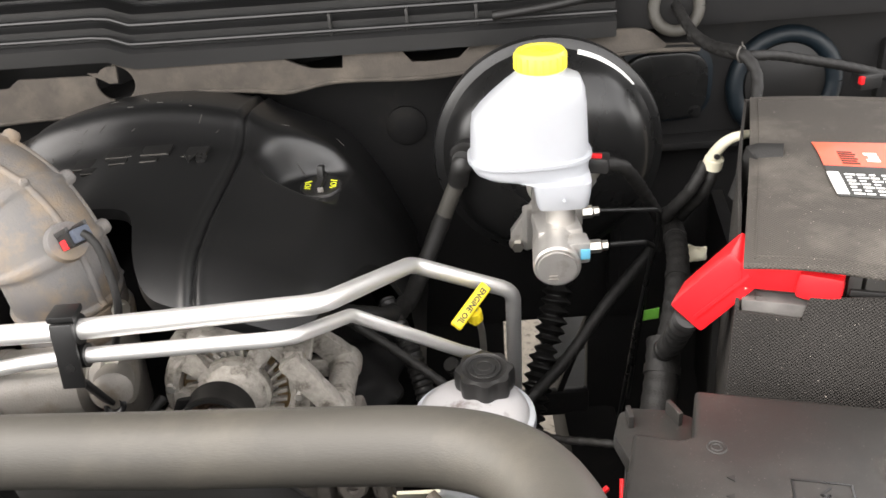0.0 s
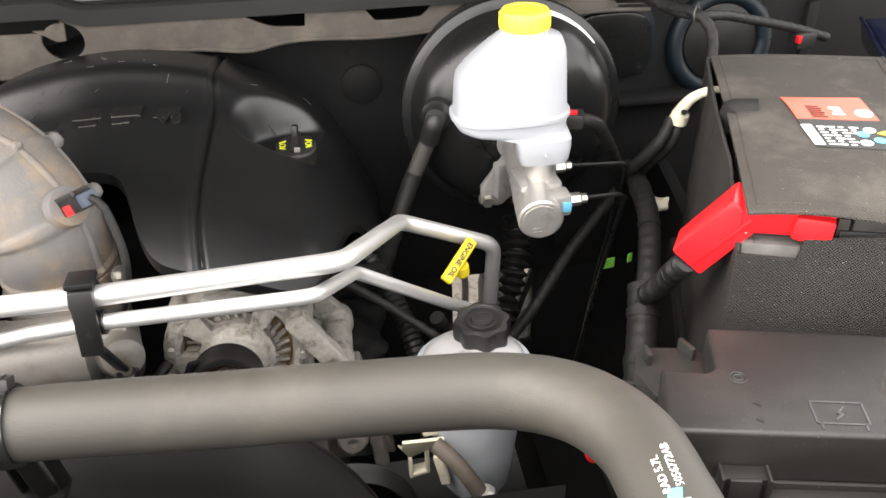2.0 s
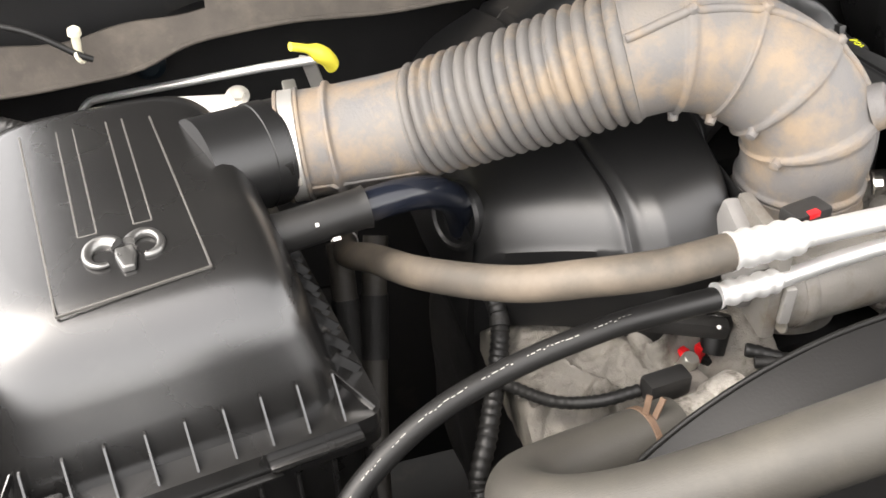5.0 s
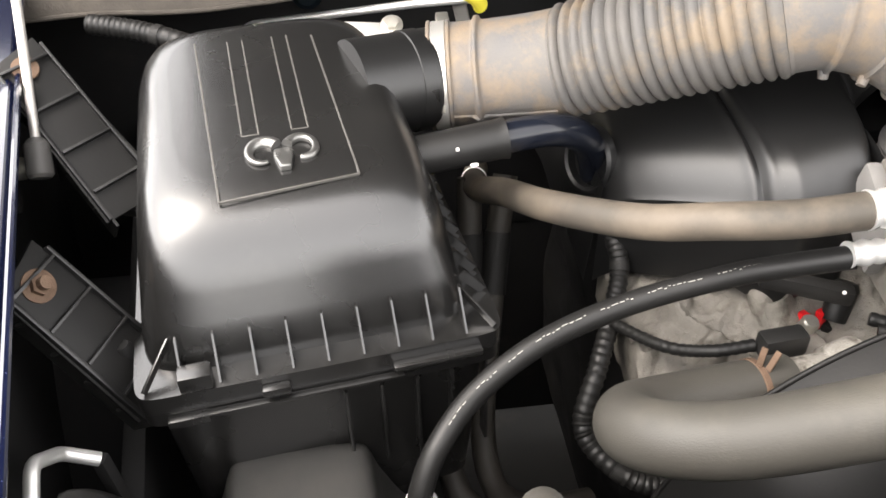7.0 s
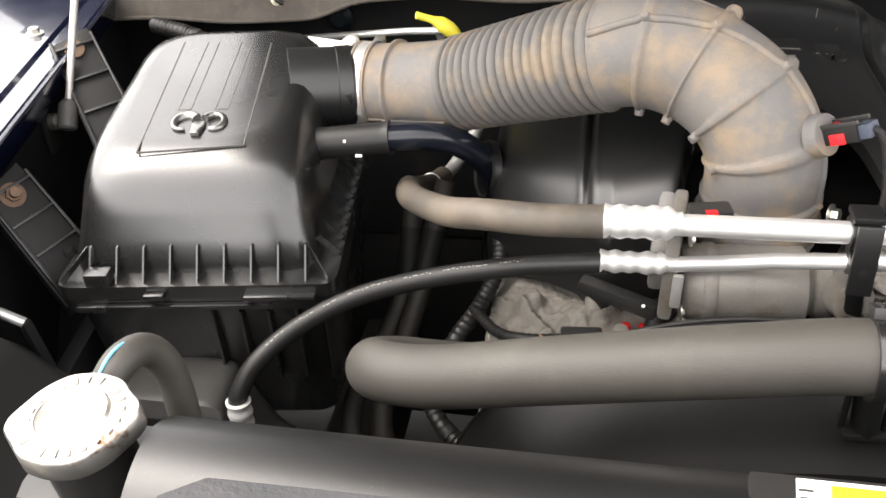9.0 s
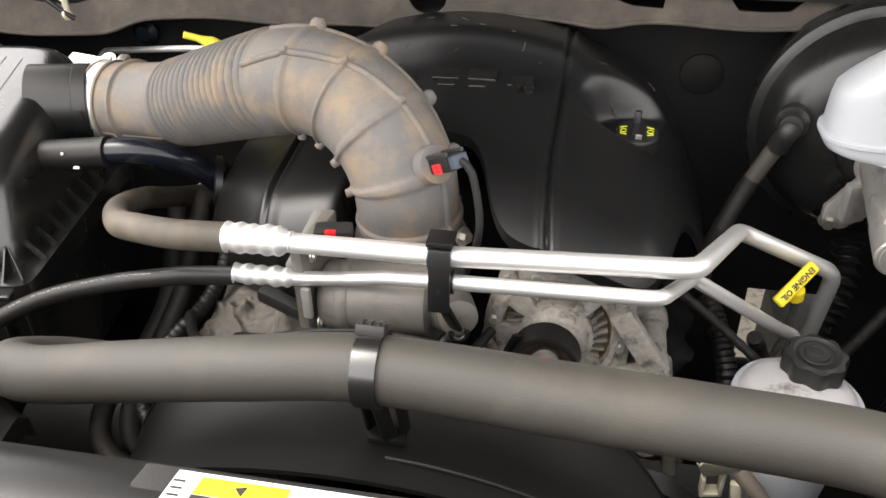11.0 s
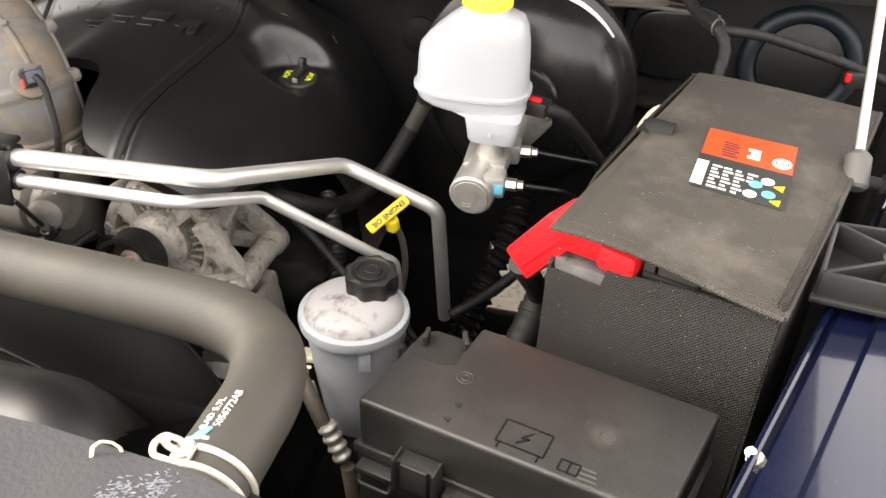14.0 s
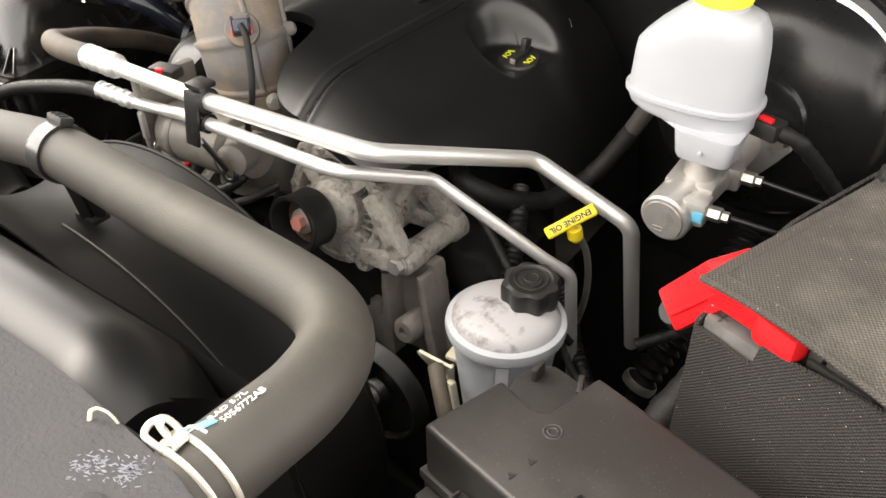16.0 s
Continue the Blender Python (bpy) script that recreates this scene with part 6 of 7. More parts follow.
# ---- steering shaft boot ----
SB = thing("steering_boot", (0.07, 0.94, 0.75), "black ribbed rubber steering shaft boot", "boot")
part("bellows", sweep(spline([(0.122, 1.06, 1.02), (0.118, 1.03, 0.985), (0.098, 0.99, 0.925), (0.074, 0.945, 0.865), (0.060, 0.92, 0.82)], 0.002), lambda s: 0.0175 + 0.0038 * math.sin(s * 2 * math.pi / 0.0135) - 0.006 * math.exp(-((s - 0.12) / 0.010) ** 2), 28), SHADE, SB)
part("lower_shaft", sweep([Vector((0.062, 0.925, 0.83)), Vector((0.02, 0.85, 0.55))], 0.011, 16), DARK, SB)
part("clip_band", lathe([(0.023, 0), (0.024, 0.006), (0.023, 0.012)], (0.061, 0.923, 0.826), (-0.35, -0.5, -1), 28), ZINC, SB)

# ---- battery ----
BY = -18.0
BX = Vector((math.cos(radians(BY)), math.sin(radians(BY)), 0))
BV = Vector((-BX.y, BX.x, 0))


def bt(u, v, z):
    return Vector((0.206, 0.585, z)) + BX * u + BV * v


BA = thing("battery", tuple(bt(0.09, 0.17, 1.06)), "black car battery under a cloth cover", "battery")
part("case", box(bt(0.09, 0.175, 1.16), (0.168, 0.325, 0.19), BY, 0.006), BLACK, BA)
part("top", box(bt(0.09, 0.175, 1.257), (0.16, 0.315, 0.014), BY, 0.004), LIDBLACK, BA)
for u0, u1 in ((0.073, 0.083), (0.085, 0.118), (0.120, 0.160)):
    part("cell_cover", box(bt((u0 + u1) / 2, 0.032, 1.2725), (u1 - u0, 0.05, 0.019), BY, 0.0025), LIDBLACK, BA)
part("front_rail", box(bt(0.118, 0.006, 1.269), (0.086, 0.004, 0.006), BY, 0.001), BLACK, BA)
part("vent_button", lathe([(0.0025, 0), (0.0025, 0.002), (0, 0.0025)], bt(0.119, 0.004, 1.27), -BV, 12), DARK, BA)
for i in range(1, 3):
    part("cell_cap", box(bt(0.125 + 0.0 * i, 0.035 + 0.06 * i, 1.2665), (0.055, 0.045, 0.006), BY, 0.002), BLACK, BA)
part("terminal_well", box(bt(0.026, 0.021, 1.2465), (0.052, 0.036, 0.018), BY, 0.003), surf("grey_battery_plastic", (0.05, 0.047, 0.045), (0.2, 0.19, 0.18), 0.4, scale=60, bump=0.2), BA, "worn grey terminal well")
for w, d in ((0.009, 0.0014), (0.0014, 0.009)):
    part("plus_mark", box(bt(0.010, 0.0095, 1.2556), (w, d, 0.001), BY, 0), LINE, BA)
part("label_strip", box(bt(0.125, 0.0115, 1.25), (0.07, 0.002, 0.015), BY, 0.0004), DARKINK, BA)

BC = thing("battery_cover", tuple(bt(0.09, 0.17, 1.05)), "grey-black woven cloth battery cover with a lifted flap", "battery cover")
def sleeve(u, v):
    """Front cloth wall, a little bowed and creased."""
    x = -0.004 + 0.186 * u
    bulge = 0.006 * math.sin(math.pi * u) * math.sin(math.pi * min(1, v * 1.1)) + 0.0015 * math.sin(9 * u + 5 * v)
    top = 1.246 if u < 0.28 else 1.266 + 0.017 * (u - 0.28)
    return bt(x, -0.002 - bulge, 1.03 + (top - 1.03) * v)


def walls(at, nu, nv, out, thick=0.003):
    """A cloth wall with thickness towards out."""
    bm = bmesh.new()
    o = Vector(out).normalized() * thick
    f = [[bm.verts.new(at(i / nu, j / nv)) for i in range(nu + 1)] for j in range(nv + 1)]
    k = [[bm.verts.new(v.co - o) for v in row] for row in f]
    for j in range(nv):
        for i in range(nu):
            bm.faces.new((f[j][i], f[j][i + 1], f[j + 1][i + 1], f[j + 1][i]))
            bm.faces.new((k[j][i], k[j + 1][i], k[j + 1][i + 1], k[j][i + 1]))
    rim = [(0, i) for i in range(nu)] + [(j, nu) for j in range(nv)] + [(nv, i) for i in range(nu, 0, -1)] + [(j, 0) for j in range(nv, 0, -1)]
    for (a, b), (c, d) in zip(rim, rim[1:] + rim[:1]):
        bm.faces.new((f[a][b], k[a][b], k[c][d], f[c][d]))
    return bm


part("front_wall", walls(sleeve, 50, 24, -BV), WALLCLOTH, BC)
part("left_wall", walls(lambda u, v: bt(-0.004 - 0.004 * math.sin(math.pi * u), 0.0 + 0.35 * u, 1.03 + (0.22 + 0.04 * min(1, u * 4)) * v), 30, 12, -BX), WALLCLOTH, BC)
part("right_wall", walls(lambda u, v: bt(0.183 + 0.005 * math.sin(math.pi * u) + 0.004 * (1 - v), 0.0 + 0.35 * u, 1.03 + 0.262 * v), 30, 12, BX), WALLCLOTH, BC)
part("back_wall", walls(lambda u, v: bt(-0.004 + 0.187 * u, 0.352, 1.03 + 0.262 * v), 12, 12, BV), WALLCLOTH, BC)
def flap(u, v):
    x, y = -0.002 + 0.186 * u, -0.006 + 0.362 * v
    z = 1.2975 - 0.012 * u * (1 - v) + 0.004 * math.sin(math.pi * u) * math.sin(math.pi * v) + 0.003 * math.sin(5 * u + 3 * v) * (1 - v)
    z += 0.0035 * math.exp(-(((u - 0.2) * 5) ** 2 + ((v - 0.55) * 12) ** 2)) - 0.005 * (1 - u) ** 4
    return bt(x, y, z) + BX * 0.004 * math.sin(2 * v)


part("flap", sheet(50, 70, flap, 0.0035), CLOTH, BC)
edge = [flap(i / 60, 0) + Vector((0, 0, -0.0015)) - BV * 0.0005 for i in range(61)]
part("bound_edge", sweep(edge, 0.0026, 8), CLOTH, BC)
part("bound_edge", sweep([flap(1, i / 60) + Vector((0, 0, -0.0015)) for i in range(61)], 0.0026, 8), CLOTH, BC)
for u0, u1, v0, v1 in ((0.045, 0.045, 0.02, 0.98), (0.955, 0.955, 0.02, 0.98), (0.045, 0.955, 0.03, 0.03), (0.045, 0.955, 0.97, 0.97)):
    part("stitched_seam", sweep([flap(u0 + (u1 - u0) * k / 50, v0 + (v1 - v0) * k / 50) + Vector((0, 0, -0.0002)) for k in range(51)], 0.0011, 6), CLOTH, BC)
part("hold_strap", sweep([bt(0.03 - 0.038 * k / 10, 0.185 + 0.004 * k / 10, 1.3015 - 0.003 * (k / 10) - (0.05 * ((k - 7) / 3) if k > 7 else 0)) for k in range(11)], 0.010, 10, squash=0.15), TAPE, BC, "black webbing tab")
stk = thing("battery_label", tuple(bt(0.12, 0.14, 1.296)), "orange and black warning sticker on the battery cover", "label")
def on_flap(u, v, lift=0.0):
    """A place on the label, which is stuck on a little askew."""
    x, y = (u - 0.55) * 0.186, (v - 0.485) * 0.362
    c, q = math.cos(radians(9)), math.sin(radians(9))
    return flap(0.55 + (x * c - y * q) / 0.186, 0.485 + (x * q + y * c) / 0.362) + Vector((0, 0, lift))


def patch(u0, u1, v0, v1, lift, mat, name, parent, label=""):
    return part(name, sheet(8, 8, lambda a, b: on_flap(u0 + (u1 - u0) * a, v0 + (v1 - v0) * b, lift), 0.0006), mat, parent, label)


S0, S1, T0, T1 = 0.335, 0.765, 0.335, 0.640
TM = 0.495
patch(S0, S1, TM, T1, 0.0012, ORANGE, "orange_half", stk, "orange-red half")
patch(S0, S1, T0, TM + 0.002, 0.0011, DARKINK, "black_half", stk, "black half")
patch(S0 - 0.004, S0 + 0.05, T0 + 0.01, TM - 0.035, 0.0016, PAPER, "print_block", stk)
for i in range(7):
    for j in range(4):
        u, v = S0 + 0.07 + 0.055 * j, T0 + 0.012 + 0.0165 * i
        if j == 3 and i < 4:
            continue
        patch(u, u + 0.047 - 0.01 * ((i + j) % 3), v, v + 0.0052, 0.0017, PAPER, "print_bar", stk)
for i in range(6):
    patch(S0 + 0.09, S0 + 0.17 - 0.01 * (i % 2), TM + 0.012 + 0.013 * i, TM + 0.017 + 0.013 * i, 0.0018, DARKINK, "print_bar", stk)
for i in range(3):
    patch(S0 + 0.21 + 0.015 * (i % 2), S0 + 0.27, TM + 0.03 + 0.018 * i, TM + 0.042 + 0.018 * i, 0.0018, PAPER, "print_bar", stk)
for r in (0.0075, 0.0035):
    part("round_mark", ring(on_flap(S0 + 0.375, TM + 0.04, 0.0016), (0, 0, 1), r, 0.0012, 20), PAPER, stk)
for u, v, mat, k in ((S1 - 0.15, T0 + 0.075, BLUE, 20), (S1 - 0.085, T0 + 0.045, BLUE, 20), (S1 - 0.165, T0 + 0.028, PAPER, 20), (S1 - 0.045, T0 + 0.020, YELLOW, 3), (S1 - 0.04, T0 + 0.085, YELLOW, 3), (S1 - 0.10, T0 + 0.10, PAPER, 20)):
    part("hazard_mark", lathe([(0.0058, 0), (0.0058, 0.0008)], on_flap(u, v, 0.0012), (0, 0, 1), k), mat, stk)

RB = thing("terminal_boot", tuple(bt(0.0, 0.03, 1.215)), "bright red plastic battery terminal boot", "terminal cover")
part("box", merged(box(bt(0.034, 0.024, 1.2770), (0.074, 0.040, 0.024), BY, 0.004, rx=4), box(bt(0.054, 0.010, 1.2735), (0.034, 0.026, 0.024), BY - 4, 0.007, ry=3)), RED, RB)
part("spout", merged(beam(bt(0.006, 0.026, 1.282), bt(-0.037, 0.036, 1.222), 0.040, 0.034, 0.004), beam(bt(0.004, 0.004, 1.277), bt(-0.034, 0.0145, 1.226), 0.0016, 0.003, 0.0004)), RED, RB)
part("torn_tab", box(bt(0.004, 0.008, 1.266), (0.006, 0.003, 0.006), BY + 20, 0.001), CREAM, RB, "pale torn tab")

# cables round the battery
def cable(name, label, r, pts, mat, wave, pitch, band=0):
    th = thing(name, pts[0], label, "cable", "wiring")
    th.location.z = min(p[2] for p in pts)
    path = spline(pts, 0.0022)
    part("sheath", sweep(path, lambda s: r + wave * math.sin(s * pitch), 16), mat, th)
    for k in range(band):
        i = int(len(path) * (k + 0.6) / band)
        if i < len(path) - 6:
            part("tape_band", sweep(path[i:i + 5], r * 1.09, 16), TAPE, th)
    return th


cables = (
    ("battery_cable", "black corrugated positive battery cable", 0.0105, [(0.176, 0.618, 1.222), (0.180, 0.65, 1.188), (0.186, 0.695, 1.138), (0.186, 0.735, 1.095)], 2),
    ("wiring_loom", "thick black taped wiring loom beside the battery", 0.0125, [(0.262, 1.02, 1.09), (0.252, 0.975, 1.123), (0.240, 0.90, 1.136), (0.226, 0.83, 1.134), (0.205, 0.765, 1.11), (0.188, 0.73, 1.085)], 4),
    ("wiring_loom", "thick black taped loom trunk below the battery", 0.017, [(0.192, 0.745, 1.105), (0.184, 0.715, 1.08), (0.168, 0.67, 1.045), (0.148, 0.61, 1.0), (0.13, 0.55, 0.95)], 5),
    ("ground_cable", "black ground cable to the battery", 0.0072, [(0.266, 0.891, 1.232), (0.250, 0.885, 1.205), (0.235, 0.91, 1.165), (0.24, 0.95, 1.13), (0.25, 0.99, 1.10)], 1),
    ("ground_cable", "black ground cable to the battery", 0.0072, [(0.276, 0.889, 1.233), (0.266, 0.89, 1.20), (0.255, 0.92, 1.16), (0.256, 0.96, 1.12), (0.262, 1.0, 1.08)], 1),
    ("wiring_loom", "thin black loom across the inner fender", 0.008, [(0.32, 1.06, 1.12), (0.25, 1.03, 1.05), (0.18, 0.98, 1.0), (0.12, 0.93, 0.95), (0.06, 0.88, 0.92)], 2),
    ("wiring_loom", "black corrugated loom under the steering reservoir", 0.0085, [(-0.03, 0.80, 1.05), (-0.01, 0.82, 1.0), (0.02, 0.80, 0.95), (0.08, 0.74, 0.93), (0.13, 0.66, 0.95)], 2),
    ("wiring_loom", "black corrugated loom beside the alternator", 0.011, [(-0.10, 0.86, 1.10), (-0.07, 0.80, 1.06), (-0.055, 0.76, 1.01), (-0.05, 0.74, 0.92)], 1),
    ("wiring_loom", "black loom below the aluminium pipes", 0.005, [(-0.14, 0.80, 1.12), (-0.08, 0.77, 1.09), (-0.02, 0.745, 1.05), (0.03, 0.76, 1.0)], 1),
    ("wiring_loom", "dusty taped loom from the cowl hole down behind the battery", 0.0068, [(0.293, 1.165, 1.338), (0.300, 1.10, 1.318), (0.314, 1.06, 1.311), (0.333, 1.014, 1.314), (0.346, 0.99, 1.296), (0.342, 0.968, 1.262), (0.345, 0.965, 1.20)], 0),
    ("wiring_loom", "dusty taped loom along the cowl to the fender", 0.0062, [(0.298, 1.10, 1.314), (0.316, 1.055, 1.308), (0.337, 1.016, 1.310), (0.38, 1.03, 1.303), (0.423, 1.05, 1.289), (0.491, 1.06, 1.270), (0.55, 1.065, 1.25)], 0),
    ("wiring_loom", "thin black lead by the power box", 0.004, [(0.02, 0.73, 1.06), (0.06, 0.70, 1.03), (0.11, 0.66, 1.05), (0.155, 0.63, 1.07)], 0),
)
for name, label, r, pts, bands in cables:
    ribbed = "corrugated" in label
    cable(name, label, r, pts, RUBBER_BLACK if ribbed else TAPE, 0.0011 if ribbed else 0.0004, 1900 if ribbed else 420, bands)
cable("red_wire", "looped bright red wire below the radiator hose", 0.0028, [(0.112, 0.61, 1.04), (0.098, 0.60, 1.035), (0.092, 0.60, 1.018), (0.098, 0.60, 1.003), (0.114, 0.60, 1.006), (0.124, 0.605, 1.022), (0.128, 0.62, 1.04)], RED, 0, 1)
tie = single("cable_tie", merged(ring((0.335, 1.014, 1.3125), (0.6, -0.6, 0.1), 0.0095, 0.0013, 20), beam((0.335, 1.014, 1.321), (0.334, 1.012, 1.328), 0.002, 0.0015, 0.0003)), LINE, "small grey cable tie round two looms", "cable tie")
RC2 = thing("red_plug", (0.50, 1.06, 1.24), "black plug with a small red lock beside the fender", "plug")
part("body", box((0.512, 1.062, 1.252), (0.03, 0.022, 0.02), 12, 0.003), BLACK, RC2)
part("red_lock", box((0.50, 1.05, 1.256), (0.006, 0.006, 0.010), 12, 0.001), RED, RC2, "red lock tab")
LG = thing("cable_lug", (0.262, 0.868, 1.235), "pale cream negative cable lug beside the battery", "cable lug")
part("barrel", sweep(spline([(0.268, 0.890, 1.230), (0.272, 0.884, 1.246), (0.279, 0.876, 1.262), (0.290, 0.868, 1.272), (0.305, 0.862, 1.276)]), lambda s: 0.0078 - 0.05 * s, 14), CREAM, LG)
part("band", lathe([(0.008, -0.001), (0.0105, 0), (0.0105, 0.012), (0.008, 0.013)], (0.272, 0.889, 1.228), (0.1, -0.2, 1), 16), CREAM, LG)
part("dark_pin", lathe([(0.003, 0), (0.003, 0.004)], (0.2715, 0.876, 1.246), (0, -1, 0.3), 10), DARK, LG)
single("lime_tag", box((0.240, 0.992, 0.966), (0.024, 0.002, 0.016), 10, 0.0005), GREEN, "small lime green tag on a loom", "tag")
single("lime_tag", box((0.276, 0.998, 0.968), (0.008, 0.002, 0.014), 25, 0.0005), GREEN, "narrow lime green tag on a loom", "tag")
rag = single("torn_tape", rough_up(cut_fine(box((0.262, 0.905, 1.112), (0.032, 0.003, 0.018), -20, 0.0005), 0.005), 0.008, 90), CREAM, "pale torn strip of loom tape", "tape")
TR = thing("battery_tray", tuple(bt(0.09, 0.18, 0.95)), "black plastic battery tray on the inner fender", "tray")
part("tray", box(bt(0.10, 0.18, 1.015), (0.23, 0.40, 0.03), BY, 0.006), DARK, TR)
part("stand", box(bt(0.12, 0.2, 0.80), (0.18, 0.34, 0.42), BY, 0.01), DARK, TR)

# ---- power distribution box ----
PD = thing("power_box", (0.22, 0.46, 1.0), "black plastic power distribution box with a notched lid", "fuse box")
FX = Vector((0.934, -0.221, 0)) / math.hypot(0.934, 0.221)
lid_shape = [(0.086, 0.430), (0.106, 0.494), (0.1375, 0.4835), (0.1465, 0.487), (0.160, 0.535), (0.3495, 0.487), (0.3135, 0.380)]
cxy = Vector((0.215, 0.46))


def grown(poly, k):
    return [tuple(cxy + (Vector(p) - cxy) * k) for p in poly]


lidp = part("lid", prism(lid_shape, 1.165, 1.2125, 0.004, 3), LIDBLACK, PD, "dusty black lid")
part("lid_lip", prism(grown(lid_shape, 1.04), 1.156, 1.1655, 0.002), LIDBLACK, PD)
part("base", prism(grown([(0.086, 0.430), (0.112, 0.53), (0.160, 0.535), (0.3495, 0.487), (0.3135, 0.380)], 1.02), 1.03, 1.157, 0.004), BLACK, PD)
part("notch_shelf", prism([(0.104, 0.492), (0.098, 0.523), (0.106, 0.547), (0.118, 0.552), (0.148, 0.546), (0.162, 0.536), (0.147, 0.486)], 1.17, 1.185, 0.003), LIDBLACK, PD, "lower shelf in the notch")
part("shelf_tab", box((0.112, 0.535, 1.188), (0.004, 0.014, 0.016), 0, 0.001), LIDBLACK, PD)
part("shelf_tab", box((0.146, 0.536, 1.188), (0.004, 0.018, 0.018), 20, 0.001), LIDBLACK, PD)
def lid_front(k, out, z):
    a, b = Vector((0.086, 0.430)), Vector((0.3135, 0.380))
    d = (b - a).normalized()
    p = a + (b - a) * k + Vector((d.y, -d.x)) * out
    return Vector((p.x, p.y, z))


fy = math.degrees(math.atan2(-0.05, 0.2275))
for k in (0.24, 0.80):
    part("latch", box(lid_front(k, 0.008, 1.165), (0.034, 0.014, 0.034), fy, 0.002), BLACK, PD)
    part("latch_tongue", box(lid_front(k, 0.016, 1.170), (0.022, 0.004, 0.026), fy, 0.001), LIDBLACK, PD)
    for e in (-0.016, 0.016):
        part("latch_wing", box(lid_front(k, 0.012, 1.17) + Vector((e, -e * 0.22, 0)), (0.002, 0.016, 0.032), fy, 0.0006), LIDBLACK, PD)
part("front_ledge", box(lid_front(0.52, 0.007, 1.157), (0.09, 0.012, 0.006), fy, 0.002), LIDBLACK, PD)
part("front_ledge", box(lid_front(0.08, 0.007, 1.150), (0.032, 0.012, 0.006), fy, 0.002), LIDBLACK, PD)
part("front_ledge", box(lid_front(0.52, 0.006, 1.13), (0.10, 0.010, 0.004), fy, 0.001), LIDBLACK, PD)
part("corner_loop", sweep(bent([lid_front(0.02, 0.004, 1.15), lid_front(0.02, 0.012, 1.135), lid_front(0.14, 0.012, 1.135), lid_front(0.14, 0.004, 1.15)], 0.004), 0.002, 8), BLACK, PD)
zt = 1.2124
part("moulded_ring", ring((0.1585, 0.4735, zt), (0, 0, 1), 0.0062, 0.0009, 24), LIDBLACK, lidp)
part("moulded_ring", ring((0.1585, 0.4735, zt), (0, 0, 1), 0.0033, 0.0009, 18), LIDBLACK, lidp)
part("moulded_arrow", lathe([(0.0035, 0), (0.0035, 0.0008)], (0.16, 0.444, zt), (0, 0, 1), 3), BLACK, lidp)
part("moulded_arrow", lathe([(0.0035, 0), (0.0035, 0.0008)], (0.155, 0.428, zt), (0, 0, 1), 3), BLACK, lidp)
ic = Vector((0.212, 0.424, zt))
yaw = math.degrees(math.atan2(FX.y, FX.x))
FV = Vector((-FX.y, FX.x, 0))
for a, b in (((-0.018, -0.010), (0.018, -0.010)), ((0.018, -0.010), (0.018, 0.012)), ((-0.018, 0.012), (-0.018, -0.010)), ((-0.018, 0.012), (0.018, 0.012)), ((-0.004, -0.006), (0.004, 0.001)), ((0.004, 0.001), (-0.002, 0.0)), ((-0.002, 0.0), (0.005, 0.008)), ((-0.015, -0.010), (-0.015, -0.016)), ((0.015, -0.010), (0.015, -0.016)), ((0.03, -0.014), (0.044, -0.014)), ((0.03, -0.004), (0.044, -0.004)), ((0.03, -0.014), (0.03, -0.004)), ((0.044, -0.014), (0.044, -0.004)), ((0.037, -0.014), (0.037, -0.004))):
    part("moulded_symbol", beam(ic + FX * a[0] + FV * a[1], ic + FX * b[0] + FV * b[1], 0.0015, 0.0013, 0.0), BOXBLACK, lidp)
for i in range(4):
    part("print_bar", beam(Vector((0.258, 0.408 - 0.0045 * i, zt)) - FX * 0.007, Vector((0.258, 0.408 - 0.0045 * i, zt)) + FX * 0.007, 0.0014, 0.0008, 0), LINE, lidp)
RUBBED = surf("rubbed_plastic", (0.05, 0.047, 0.043), (0.075, 0.07, 0.064), 0.5, scale=160, bump=0.1)
def fade(mat, centre, r0, r1):
    """Lets a rubbed mark thin out from r0 to r1 round its centre."""
    n, l = mat.node_tree.nodes, mat.node_tree.links
    p, g, d, k = n["Principled BSDF"], n.new("ShaderNodeNewGeometry"), n.new("ShaderNodeVectorMath"), n.new("ShaderNodeMapRange")
    d.operation = "DISTANCE"
    d.inputs[1].default_value = centre
    k.interpolation_type = "SMOOTHSTEP"
    k.inputs["From Min"].default_value, k.inputs["From Max"].default_value = r0, r1
    k.inputs["To Min"].default_value, k.inputs["To Max"].default_value = 0.75, 0.0
    l.new(g.outputs["Position"], d.inputs[0])
    l.new(d.outputs["Value"], k.inputs["Value"])
    l.new(k.outputs["Result"], p.inputs["Alpha"])


fade(RUBBED, (0.268, 0.442, zt), 0.003, 0.019)
part("worn_spot", lathe([(0.020, 0), (0.0198, 0.0002), (0, 0.0003)], (0.268, 0.442, zt + 0.0002), (0, 0, 1), 48), RUBBED, lidp, "pale rubbed spot")
part("worn_ring", ring((0.270, 0.441, zt + 0.0002), (0, 0, 1), 0.0060, 0.0005, 32), LIDBLACK, lidp)
part("stand", box((0.22, 0.46, 0.80), (0.16, 0.09, 0.47), fy, 0.006), DARK, PD)

